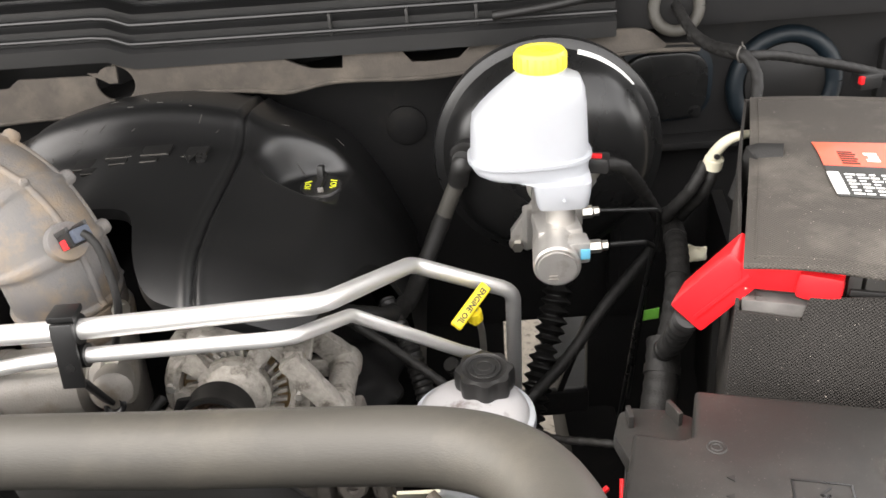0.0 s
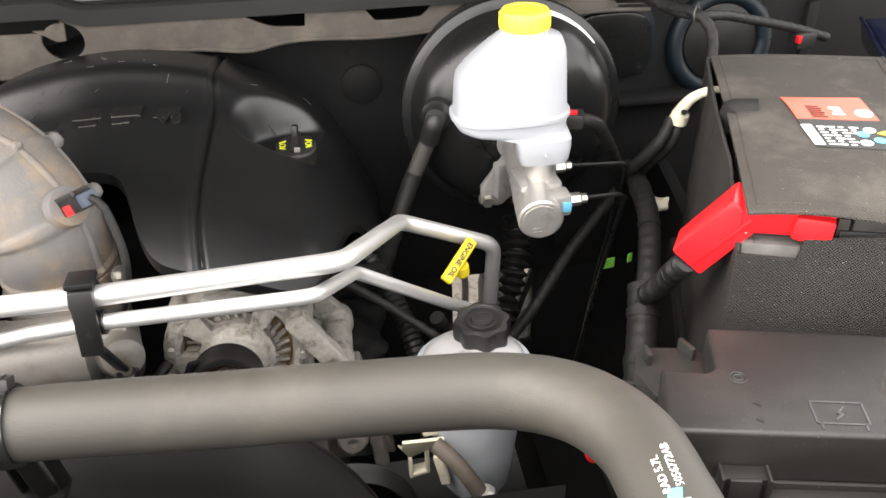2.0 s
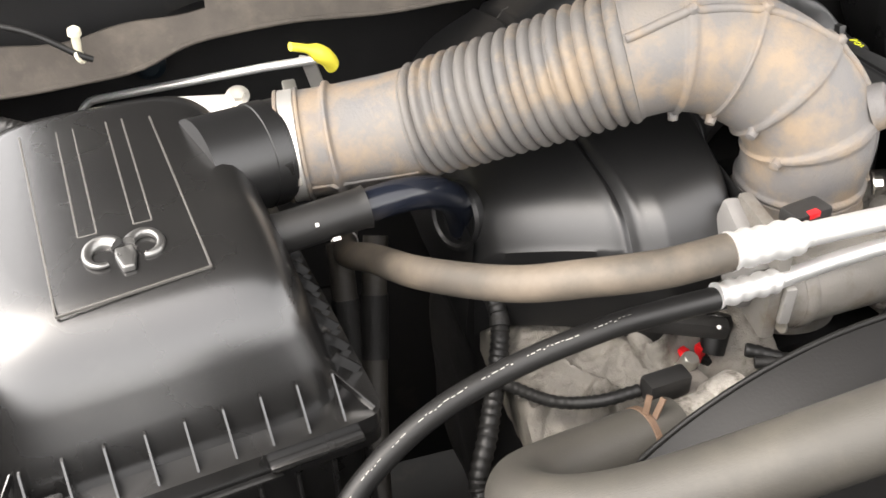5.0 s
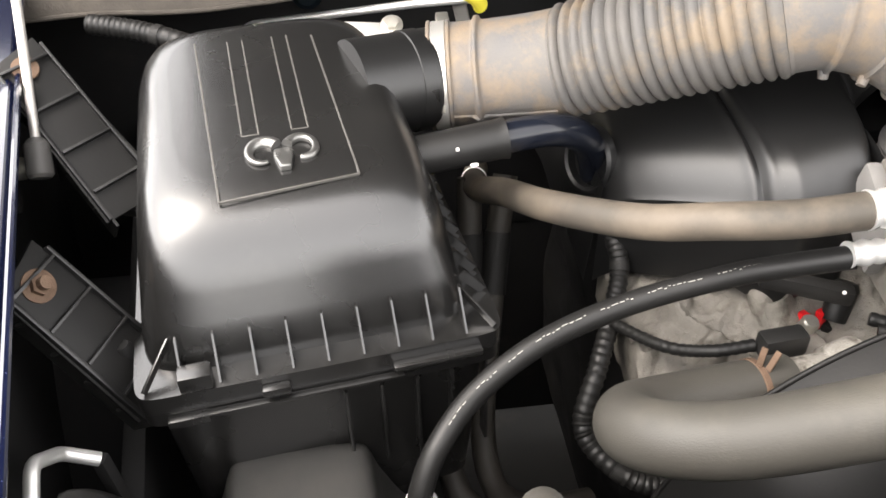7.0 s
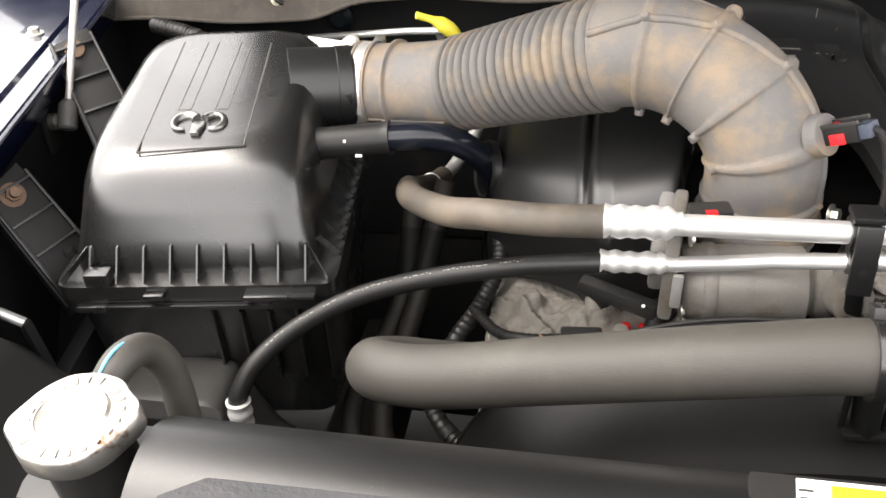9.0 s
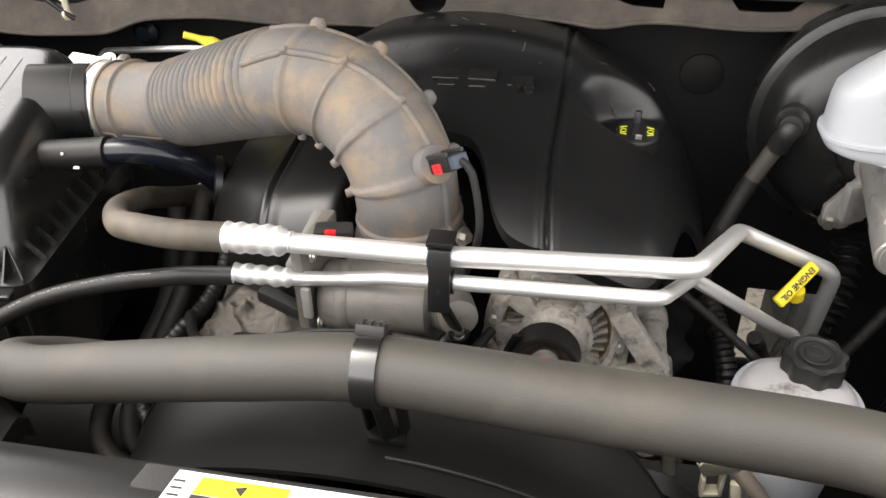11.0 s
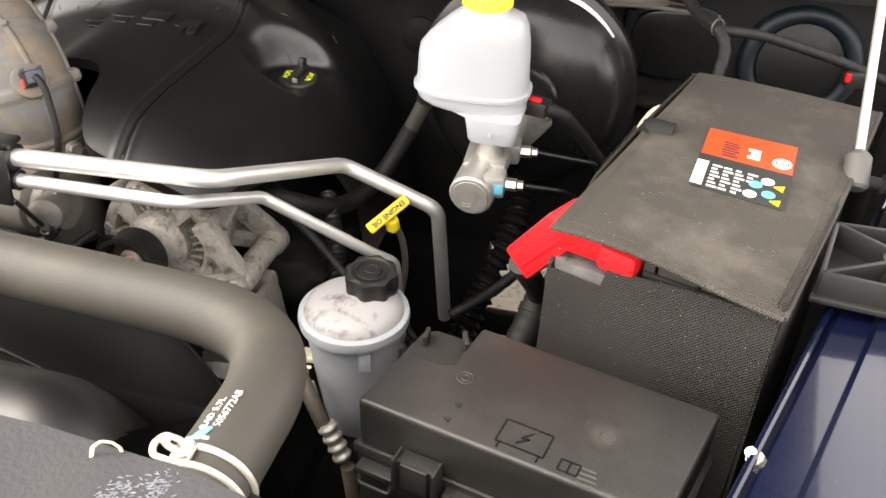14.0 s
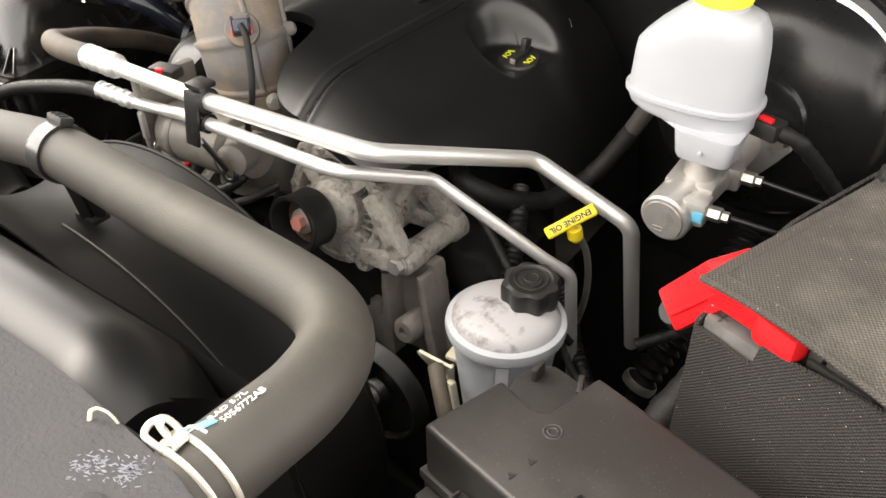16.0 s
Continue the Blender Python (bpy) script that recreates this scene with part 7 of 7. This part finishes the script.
# ---- steering fluid reservoir ----
PS = thing("steering_fluid_reservoir", (-0.006, 0.685, 0.9), "stained white steering fluid reservoir with a black cap", "reservoir")
pa = Vector((-0.007, 0.684, 1.07))
part("body", lathe([(0.03, -0.165), (0.038, -0.15), (0.044, -0.10), (0.050, -0.05), (0.054, -0.012), (0.055, -0.006)], pa, (0, 0.02, 1), 56), WHITE, PS)
part("rim", lathe([(0.055, -0.010), (0.0605, -0.008), (0.0615, -0.002), (0.0605, 0.004), (0.056, 0.006)], pa, (0, 0.02, 1), 64), WHITE, PS)
part("top", lathe([(0.056, 0.003), (0.053, 0.011), (0.045, 0.017), (0.03, 0.021), (0.0, 0.023)], pa, (0, 0.02, 1), 56), STAINED, PS, "white top stained with brown oil")
part("nub", lathe([(0.004, 0), (0.004, 0.004), (0.002, 0.005), (0, 0.004)], (-0.016, 0.659, 1.086), (0, -0.2, 1), 16), STAINED, PS)
capc = Vector((0.006, 0.708, 1.088))
bm = lathe([(0.024, -0.004), (0.027, 0.0), (0.0285, 0.006), (0.0285, 0.02), (0.027, 0.0245), (0.022, 0.026), (0.020, 0.0245), (0.012, 0.0245), (0.011, 0.0265), (0.0, 0.027)], capc, (0, -0.05, 1), 80)
for v in bm.verts:
    d = Vector((v.co.x - capc.x, v.co.y - capc.y))
    if d.length > 0.0235:
        k = 1 + 0.065 * math.cos(8 * math.atan2(d.y, d.x))
        v.co.x, v.co.y = capc.x + d.x * k, capc.y + d.y * k
pcap = part("cap", bm, BLACK, PS, "black scalloped screw cap")
part("cap_ring", ring(capc + Vector((0, 0, 0.0255)), (0, -0.05, 1), 0.0165, 0.0009, 32), BLACK, pcap)
part("cap_ring", ring(capc + Vector((0, 0, 0.0268)), (0, -0.05, 1), 0.007, 0.0009, 24), BLACK, pcap)
part("molded_rib", box((-0.03, 0.6395, 1.045), (0.012, 0.006, 0.026), -20, 0.002), WHITE, PS)
part("molded_rib", box((0.02, 0.6365, 1.045), (0.014, 0.006, 0.026), 15, 0.002), WHITE, PS)
BK = thing("reservoir_bracket", (-0.075, 0.66, 0.95), "cream nylon bracket under the steering reservoir", "bracket")
def bracket_face(outline, y, thick, tilt=0.0):
    """A nylon web standing across the engine's front; the outline is given in x and z."""
    bm = prism([(x + 0.075, 0.985 - z) for x, z in outline], 0, thick, 0.0012)
    bm.transform(pose(-0.075, y, 0.985, -90 + tilt, 0, 0))
    return bm


part("plate", bracket_face([(-0.093, 1.012), (-0.089, 1.004), (-0.088, 1.018), (-0.045, 1.016), (-0.064, 0.990), (-0.081, 0.976)], 0.655, 0.004, 24), CREAM, BK)
part("socket", merged(bracket_face([(-0.082, 0.976), (-0.078, 0.976), (-0.078, 0.950), (-0.082, 0.950)], 0.655, 0.014), bracket_face([(-0.064, 0.990), (-0.060, 0.990), (-0.060, 0.955), (-0.064, 0.955)], 0.655, 0.014), bracket_face([(-0.082, 0.955), (-0.060, 0.959), (-0.060, 0.955), (-0.082, 0.950)], 0.655, 0.014)), CREAM, BK)
part("arm", beam((-0.066, 0.668, 1.008), (-0.045, 0.670, 1.006), 0.02, 0.006), CREAM, BK)
part("hook", beam((-0.052, 0.650, 0.985), (-0.044, 0.648, 0.945), 0.008, 0.010), CREAM, BK)
RT = thing("return_hose", (-0.02, 0.62, 0.9), "dirty steering return hose with a crimped fitting", "hose")
part("hose", sweep(spline([(-0.056, 0.630, 1.022), (-0.040, 0.615, 1.012), (-0.026, 0.604, 0.995), (-0.014, 0.598, 0.974)]), 0.0085, 18), RUBBER_TAN, RT)
part("fitting", sweep([Vector((-0.014 + 0.00055 * i, 0.599 - 0.0002 * i, 0.982 - 0.0011 * i)) for i in range(40)], lambda s: 0.0100 - 0.0014 * math.cos(s * 2 * math.pi / 0.0125), 24), CASTCLEAN, RT, "zinc crimped fitting")
part("lower_hose", sweep(spline([(0.012, 0.59, 0.93), (0.018, 0.585, 0.87), (0.012, 0.58, 0.78), (0.0, 0.58, 0.68)]), 0.008, 14), RUBBER_TAN, RT)

# ---- dipsticks ----
OD = thing("oil_dipstick", (0.01, 0.80, 1.0), "yellow engine oil dipstick with a printed T handle", "dipstick")
q0, q1 = Vector((0.0155, 0.8175, 1.1395)), Vector((-0.021, 0.7815, 1.112))
hb = (q1 - q0).normalized()
hn = Vector((0.25, -0.75, 0.62))
hn = (hn - hb * hn.dot(hb)).normalized()
bar = bmesh.new()
bmesh.ops.create_cube(bar, size=1.0)
bar.transform(Matrix.Diagonal((0.0135, 0.0075, (q1 - q0).length, 1)))
bevelled(bar, 0.003, 3)
bar.transform(Matrix.Translation((q0 + q1) / 2) @ turn_to(hb, hn))
part("handle", bar, YELLOW, OD)
part("lettering", words("ENGINE OIL", 0.0088, (q0 + q1) / 2 + hn * 0.0038, q1 - q0, hn, 0.0002, 0.0003), DARKINK, OD, "black ENGINE OIL lettering")
nb = (q0 + q1) / 2 - hn * 0.004 + Vector((0.004, 0, -0.006))
part("collar", lathe([(0.008, 0), (0.0085, 0.004), (0.0085, 0.013), (0.006, 0.016), (0.004, 0.02)], nb, (0.1, 0.25, -1), 24), YELLOW, OD)
part("tube", sweep(spline([tuple(nb), (0.008, 0.825, 1.07), (0.005, 0.84, 1.0), (-0.02, 0.86, 0.9)]), 0.004, 12), ZINC, OD, "thin steel tube")

# ---- transmission dipstick ----
TD = thing("transmission_dipstick", (-0.76, 1.1, 1.0), "yellow dipstick loop on a bent steel tube", "dipstick")
tip, bod = Vector((-0.776, 1.062, 1.254)), Vector((-0.738, 1.084, 1.228))
part("handle", sweep(spline([tuple(tip), tuple(tip.lerp(bod, 0.5) + Vector((0, 0, 0.003))), tuple(bod), tuple(bod + Vector((0.006, 0.006, -0.012)))]), lambda s: 0.0048 + 0.0062 / (1 + math.exp(-(s - 0.030) / 0.003)), 18, squash=0.75), LEMON, TD)
part("tube", sweep(bent([tuple(bod + Vector((-0.004, 0.004, -0.003))), (-0.80, 1.115, 1.213), (-1.012, 1.225, 1.155), (-1.06, 1.2, 1.06), (-1.05, 1.15, 0.9)], 0.03), 0.0048, 14), ALU, TD, "bright steel tube")
part("bracket", beam((-0.757, 1.10, 1.225), (-0.74, 1.12, 1.15), 0.02, 0.003), CASTCLEAN, TD)

GB = thing("ground_bracket", (-0.86, 0.985, 1.1), "bright zinc bracket plate behind the air box outlet", "bracket")
part("plate", plate([(-0.036, -0.012), (0.030, -0.006), (0.034, 0.008), (0.026, 0.011), (-0.030, 0.010)], (-0.866, 0.974, 1.2435), (-0.05, -0.55, 0.83), (0.05, 0, 1), 0.003, 0.0008), BRIGHT, GB)
part("leg", beam((-0.866, 0.982, 1.238), (-0.862, 1.03, 1.06), 0.03, 0.003), ZINC, GB)
part("bolt", hexbolt((-0.838, 0.972, 1.250), (-0.05, -0.55, 0.83), 0.007, 0.006), ZINC, GB)

# ---- things left of the air box ----
def bracket(at, tip_to, across, label):
    th = thing("support_bracket", tuple(Vector(at) - Vector((0, 0, 0.2))), label, "bracket", "air box brackets")
    a, b = Vector(at), Vector(tip_to)
    d = (b - a).normalized()
    s = Vector(across)
    s = (s - d * s.dot(d)).normalized()
    nrm = s.cross(d)
    nrm = nrm if nrm.x > 0 or nrm.z > 0 else -nrm
    bm = bmesh.new()
    lo = [bm.verts.new(p) for p in (a + s * 0.024, a - s * 0.026 + d * 0.012, b - s * 0.03, b + s * 0.036)]
    hi = [bm.verts.new(v.co + nrm * 0.004) for v in lo]
    bm.faces.new(lo), bm.faces.new(hi)
    for i in range(4):
        bm.faces.new((lo[i], lo[(i + 1) % 4], hi[(i + 1) % 4], hi[i]))
    bmesh.ops.recalc_face_normals(bm, faces=bm.faces)
    part("plate", bevelled(bm, 0.0012), SHADE, th)
    part("web", beam(a - s * 0.021 + Vector((0, 0, -0.012)), b - s * 0.023 + Vector((0, 0, -0.012)), 0.003, 0.03, 0.001, up=nrm), BLACK, th)
    for k in (0.2, 0.42, 0.64, 0.86):
        p = a.lerp(b, k) - s * 0.024
        part("rib", beam(p + Vector((0, 0, -0.008)), p + s * 0.05 + Vector((0.0, 0, -0.05)), 0.003, 0.014, 0.0008, up=nrm), BLACK, th)
    for k in (0.12, 0.36, 0.6, 0.84):
        p = a.lerp(b, k) + nrm * 0.006
        part("cross_rib", beam(p - s * 0.022, p + s * 0.026, 0.0026, 0.006, 0.0006, up=nrm), COVERBLACK, th)
    for e in (-0.026, 0.028):
        part("edge_rib", beam(a + s * e * 0.9 + d * 0.01 + nrm * 0.006, b + s * e + nrm * 0.006, 0.003, 0.007, 0.0008, up=nrm), COVERBLACK, th)
    return th, a + d * 0.025 + nrm * 0.004, nrm


th, at, nrm = bracket((-1.131, 0.681, 1.218), (-1.050, 0.657, 1.099), (0.009, 0.045, 0.021), "black ribbed bracket between fender and air box")
part("washer", lathe([(0.010, 0), (0.0095, 0.0015), (0, 0.0016)], tuple(at), nrm, 28), RUSTY, th, "rusty washer")
part("bolt", merged(hexbolt(at, nrm, 0.008, 0.007), lathe([(0.005, 0.006), (0.005, 0.014), (0, 0.015)], at, nrm, 14)), RUSTY, th, "worn hexagon bolt")
part("lower_washer", lathe([(0.015, 0), (0.0145, 0.0016), (0, 0.0017)], (-1.065, 0.671, 1.118), nrm, 28), RUSTY, th, "rusty washer")
part("lower_stud", lathe([(0.007, 0), (0.007, 0.02), (0.005, 0.024), (0, 0.024)], (-1.067, 0.672, 1.118), (-0.1, -0.1, 0.95), 16), DARK, th)
th, at, nrm = bracket((-1.187, 0.94, 1.265), (-1.085, 0.84, 1.15), (0.0, 0.03, 0.02), "black ribbed bracket behind the air box")
part("washer", lathe([(0.012, 0), (0.0115, 0.0015), (0, 0.0016)], at + nrm * 0.001, nrm, 24), RUSTY, th)

def gas_strut(low, high, label):
    th = thing("gas_strut", low, label, "gas strut", "gas struts")
    a, b = Vector(low), Vector(high)
    d = (b - a).normalized()
    part("socket", merged(lathe([(0.009, -0.014), (0.0115, -0.011), (0.0115, 0.016), (0.008, 0.02), (0.006, 0.022)], a, d, 24)), surf("grey_socket_nylon", (0.07, 0.068, 0.065), (0.11, 0.105, 0.10), 0.5), th, "grey plastic ball socket")
    part("rod", sweep([a + d * 0.018, b], 0.0044, 16), CASTCLEAN, th, "bright steel rod")
    return th, d


th, d = gas_strut((-1.160, 0.856, 1.195), (-1.19, 1.18, 1.585), "gas strut with a bright rod on the fender")
part("ball_stud", merged(lathe([(0.010, 0), (0.010, 0.012), (0.006, 0.014), (0.006, 0.028)], (-1.188, 0.862, 1.186), (1, -0.1, 0.15), 18)), ZINC, th)
part("mount_plate", box((-1.192, 0.862, 1.18), (0.006, 0.035, 0.06), 14, 0.002), DARK, th)
th, d = gas_strut((0.455, 0.738, 1.292), (0.472, 1.15, 1.70), "gas strut with a bright rod on the fender")
part("ball_stud", merged(lathe([(0.010, 0), (0.010, 0.012), (0.006, 0.014), (0.006, 0.035)], (0.49, 0.735, 1.285), (-1, 0, 0.1), 18)), DARK, th)
part("mount_plate", box((0.494, 0.735, 1.27), (0.012, 0.05, 0.07), -20, 0.004), DARK, th)

SC = thing("air_scoop", (-0.97, 0.48, 0.95), "black moulded air intake scoop in front of the air box", "air scoop")
def scoop(u, v):
    rear = 0.568 + 0.05 * min(1, u / 0.3) + 0.04 / (1 + math.exp(-(u - 0.36) / 0.02))
    x, y = -1.098 + 0.245 * u + 0.035 * (1 - v), 0.30 + (rear - 0.30) * v
    z = 1.012 + 0.108 * math.exp(-((u / 0.17) ** 2)) - 0.012 * (1 - v) - 0.07 / (1 + math.exp(-(u - 0.9) / 0.03))
    q = max(abs((u - 0.60) / 0.27), abs((v - 0.90) / 0.16))
    z += 0.024 / (1 + math.exp((q - 0.9) / 0.03))
    z -= 0.018 * math.exp(-((v - 1) / 0.03) ** 2)
    z -= 0.0012 * math.exp(-((u - 0.27) / 0.012) ** 2)
    return Vector((x, y, z))


part("shell", sheet(80, 70, scoop, 0.03), surf("dusty_scoop_plastic", (0.028, 0.0275, 0.027), (0.042, 0.041, 0.039), 0.34, scale=14, bump=0.2, grain=1200, dust=(0.06, 0.057, 0.052), dusty=0.52, spread=0.3), SC)
part("body", box((-0.96, 0.45, 0.92), (0.22, 0.28, 0.11), 8, 0.01), DARK, SC)
for i in range(2):
    part("moulded_mark", box((-0.945 + 0.008 * i, 0.60, 1.031), (0.005, 0.008, 0.0012), 8, 0.0003), LINE, SC)
HK = thing("latch_rod", (-1.08, 0.50, 1.0), "bright bent steel rod with a black clip", "rod")
part("rod", sweep(bent([(-1.078, 0.588, 1.110), (-1.100, 0.585, 1.124), (-1.104, 0.556, 1.150), (-1.0985, 0.490, 1.1135), (-1.095, 0.445, 1.106), (-1.085, 0.38, 1.09)], 0.012), 0.0052, 16), ALU, HK)
part("black_clip", lathe([(0.0068, -0.007), (0.0085, -0.006), (0.0085, 0.006), (0.0068, 0.007)], (-1.098, 0.478, 1.1115), (0.06, -1, -0.2), 18), BLACK, HK)
part("foot", beam((-1.078, 0.588, 1.112), (-1.075, 0.60, 1.0), 0.010, 0.010), DARK, HK)
part("side_plate", box((-1.083, 0.45, 1.055), (0.005, 0.20, 0.12), 14, 0.002), surf("dull_brown_steel", (0.07, 0.06, 0.05), (0.1, 0.085, 0.07), 0.7, bump=0.3), HK, "dull brown steel plate")

RCM = surf("worn_cap_steel", (0.45, 0.42, 0.38), (0.7, 0.68, 0.65), 0.3, metal=0.9, scale=70, bump=0.15, dust=(0.25, 0.15, 0.1), dusty=0.58, spread=0.1, dscale=60)
rc = Vector((-0.817, 0.322, 1.288))
rx = Vector((0.0, -0.08, 1)).normalized()
bm = lathe([(0.031, -0.014), (0.0325, -0.012), (0.0325, 0.0), (0.0315, 0.0015), (0.021, 0.002), (0.0195, 0.0045), (0.0185, 0.004), (0.0, 0.0035)], rc, rx, 72)
for v in bm.verts:
    d = v.co - rc
    ang = math.atan2(d.y, d.x)
    if Vector((d.x, d.y)).length > 0.028:
        k = 1 + 0.14 * max(0, math.cos(2 * ang - 0.6)) ** 6 + 0.02 * max(0, math.cos(6 * ang))
        v.co.x, v.co.y = rc.x + d.x * k, rc.y + d.y * k
pcap2 = part("pressure_cap", bm, RCM, radiator, "worn steel cap with raised lettering")
for k in range(22):
    a = 2 * math.pi * k / 22
    if k in (4, 9, 15):
        continue
    part("raised_bar", box(rc + Vector((0.0258 * math.cos(a), 0.0258 * math.sin(a), 0.0022 + 0.0258 * math.sin(a) * 0.08)), (0.006, 0.0026 + 0.001 * (k % 2), 0.0012), math.degrees(a), 0.0003), RCM, pcap2)
part("filler_neck", lathe([(0.025, -0.06), (0.025, -0.014), (0.029, -0.013)], rc, rx, 36), BLACK, radiator)
part("end_tank", box((-0.82, 0.335, 1.0), (0.09, 0.07, 0.48), 0, 0.015), BLACK, radiator, "black plastic end tank")
OH = thing("overflow_hose", (-0.82, 0.36, 1.2), "small black overflow hose with a blue stripe", "hose")
oh = spline([(-0.824, 0.350, 1.268), (-0.816, 0.372, 1.284), (-0.812, 0.394, 1.275), (-0.806, 0.402, 1.25), (-0.802, 0.398, 1.20), (-0.80, 0.395, 1.1), (-0.80, 0.39, 0.95)])
part("hose", sweep(oh, 0.0105, 20), RUBBER, OH)
part("blue_stripe", sweep([p + Vector((-0.001, -0.003, 0.0098)) for p in oh[1:9]], 0.0022, 8, squash=0.5), BLUE, OH, "light blue paint stripe")

HEATER = surf("dusty_brown_rubber", (0.020, 0.0175, 0.015), (0.038, 0.033, 0.027), 0.6, scale=25, bump=0.2, grain=900, dust=(0.06, 0.05, 0.039), dusty=0.5, spread=0.25)
for pts, r in (([(-0.765, 0.95, 1.08), (-0.768, 0.925, 1.03), (-0.774, 0.885, 0.955), (-0.795, 0.835, 0.90), (-0.812, 0.79, 0.88), (-0.816, 0.735, 0.865), (-0.80, 0.70, 0.845), (-0.755, 0.68, 0.83), (-0.68, 0.68, 0.815)], 0.0135),
               ([(-0.725, 0.95, 1.08), (-0.735, 0.925, 1.04), (-0.75, 0.88, 0.965), (-0.766, 0.82, 0.915), (-0.778, 0.755, 0.88), (-0.768, 0.718, 0.84), (-0.725, 0.72, 0.80), (-0.66, 0.74, 0.775)], 0.0135)):
    hh = thing("heater_hose", pts[-1], "dull brownish heater hose beside the air box", "hose", "heater hoses")
    run = spline(pts)
    part("hose", sweep(run, r, 20), HEATER, hh)
    part("sleeve", sweep(run[12:26], r * 1.1, 20), TAPE, hh, "black foam sleeve")
for name, label, r, pts in (
        ("wiring_loom", "black corrugated loom beside the intake", 0.009, [(-0.655, 0.90, 1.14), (-0.648, 0.85, 1.10), (-0.64, 0.80, 1.07), (-0.655, 0.76, 1.04), (-0.68, 0.71, 1.02), (-0.70, 0.67, 0.98), (-0.66, 0.63, 0.955), (-0.60, 0.62, 0.95)]),
        ("wiring_loom", "black lead with a plug by the cylinder head", 0.0055, [(-0.66, 0.74, 1.045), (-0.63, 0.69, 1.06), (-0.60, 0.665, 1.075), (-0.565, 0.66, 1.082)]),
        ("wiring_loom", "black corrugated loom behind the air box", 0.011, [(-1.16, 1.10, 1.22), (-1.10, 1.08, 1.215), (-1.04, 1.05, 1.205), (-0.99, 1.03, 1.18), (-0.96, 1.03, 1.12)]),
        ("wiring_loom", "black loom under the throttle body", 0.006, [(-0.33, 0.672, 1.15), (-0.35, 0.64, 1.125), (-0.42, 0.63, 1.10), (-0.47, 0.66, 1.10)])):
    ribbed = "corrugated" in label
    cable(name, label, r, pts, RUBBER_BLACK, 0.0007 if ribbed else 0.0004, 1900, 2 if ribbed else 0)
plug = single("loom_plug", box((-0.545, 0.655, 1.087), (0.04, 0.018, 0.022), 5, 0.004), BLACK, "black plug on the cylinder head lead", "plug")
coil = thing("ignition_coil", (-0.50, 0.72, 1.08), "black ignition coil beside the throttle body", "ignition coil")
part("body", beam((-0.550, 0.705, 1.118), (-0.476, 0.680, 1.108), 0.016, 0.016, 0.005), BLACK, coil)
part("boot", lathe([(0.011, -0.03), (0.013, 0.0), (0.010, 0.006), (0, 0.007)], (-0.468, 0.705, 1.095), (0.3, 0.4, 0.9), 22), RUBBER_BLACK, coil)
part("pale_dot", lathe([(0.0018, 0), (0.0018, 0.001)], (-0.490, 0.674, 1.1185), (0, -0.5, 0.8), 12), INK, coil)
PIPE = single("coolant_pipe", sweep(spline([(-0.62, 0.95, 1.14), (-0.645, 0.90, 1.15), (-0.64, 0.86, 1.135), (-0.62, 0.82, 1.11)]), 0.008, 14), RUSTY, "short rusty coolant pipe by the engine cover", "pipe")

# chassis below: rails, crossmember and skid that close the view downwards
CH = thing("chassis", (-0.35, 0.8, 0.3), "dark chassis rails and crossmember under the engine", "chassis", kind="structure")
part("rail", box((0.20, 0.75, 0.52), (0.10, 1.6, 0.16), 0, 0.02), DARK, CH)
part("rail", box((-0.90, 0.75, 0.52), (0.10, 1.6, 0.16), 0, 0.02), DARK, CH)
part("skid_plate", box((-0.36, 0.56, 0.33), (2.24, 1.42, 0.02), 0, 0.004), DARK, CH)
part("crossmember", box((-0.35, 0.62, 0.42), (1.1, 0.18, 0.12), 0, 0.02), DARK, CH)
part("wheelhouse", sheet(20, 12, lambda u, v: Vector((0.42 + 0.5 * v, 0.5 + 0.75 * u, 0.62 + 0.40 * math.sin(math.pi * min(1, u * 1.05)))), 0.006), DARK, CH, "black wheelhouse liner")
part("wheelhouse", sheet(20, 12, lambda u, v: Vector((-1.10 - 0.5 * v, 0.5 + 0.75 * u, 0.62 + 0.40 * math.sin(math.pi * min(1, u * 1.05)))), 0.006), DARK, CH, "black wheelhouse liner")
part("inner_liner", box((-1.10, 0.75, 0.85), (0.02, 1.0, 0.35), 8, 0.004), DARK, CH)
part("inner_liner", box((0.34, 0.85, 0.85), (0.02, 0.8, 0.35), -8, 0.004), DARK, CH)
BRK = thing("fender_brace", (0.50, 0.62, 1.25), "black ribbed plastic brace on the fender", "brace")
part("plate", prism([(0.405, 0.575), (0.43, 0.66), (0.56, 0.66), (0.55, 0.56)], 1.262, 1.268, 0.002), BLACK, BRK)
for a, b in (((0.41, 0.58), (0.55, 0.565)), ((0.43, 0.655), (0.55, 0.565)), ((0.41, 0.58), (0.55, 0.655)), ((0.43, 0.655), (0.555, 0.655)), ((0.41, 0.58), (0.43, 0.655))):
    part("rib", beam((*a, 1.278), (*b, 1.278), 0.004, 0.022, 0.001), BLACK, BRK)
part("boss", lathe([(0.018, 0), (0.016, 0.022), (0.008, 0.023), (0.008, 0.01)], (0.475, 0.612, 1.266), (0, 0, 1), 28), BLACK, BRK)
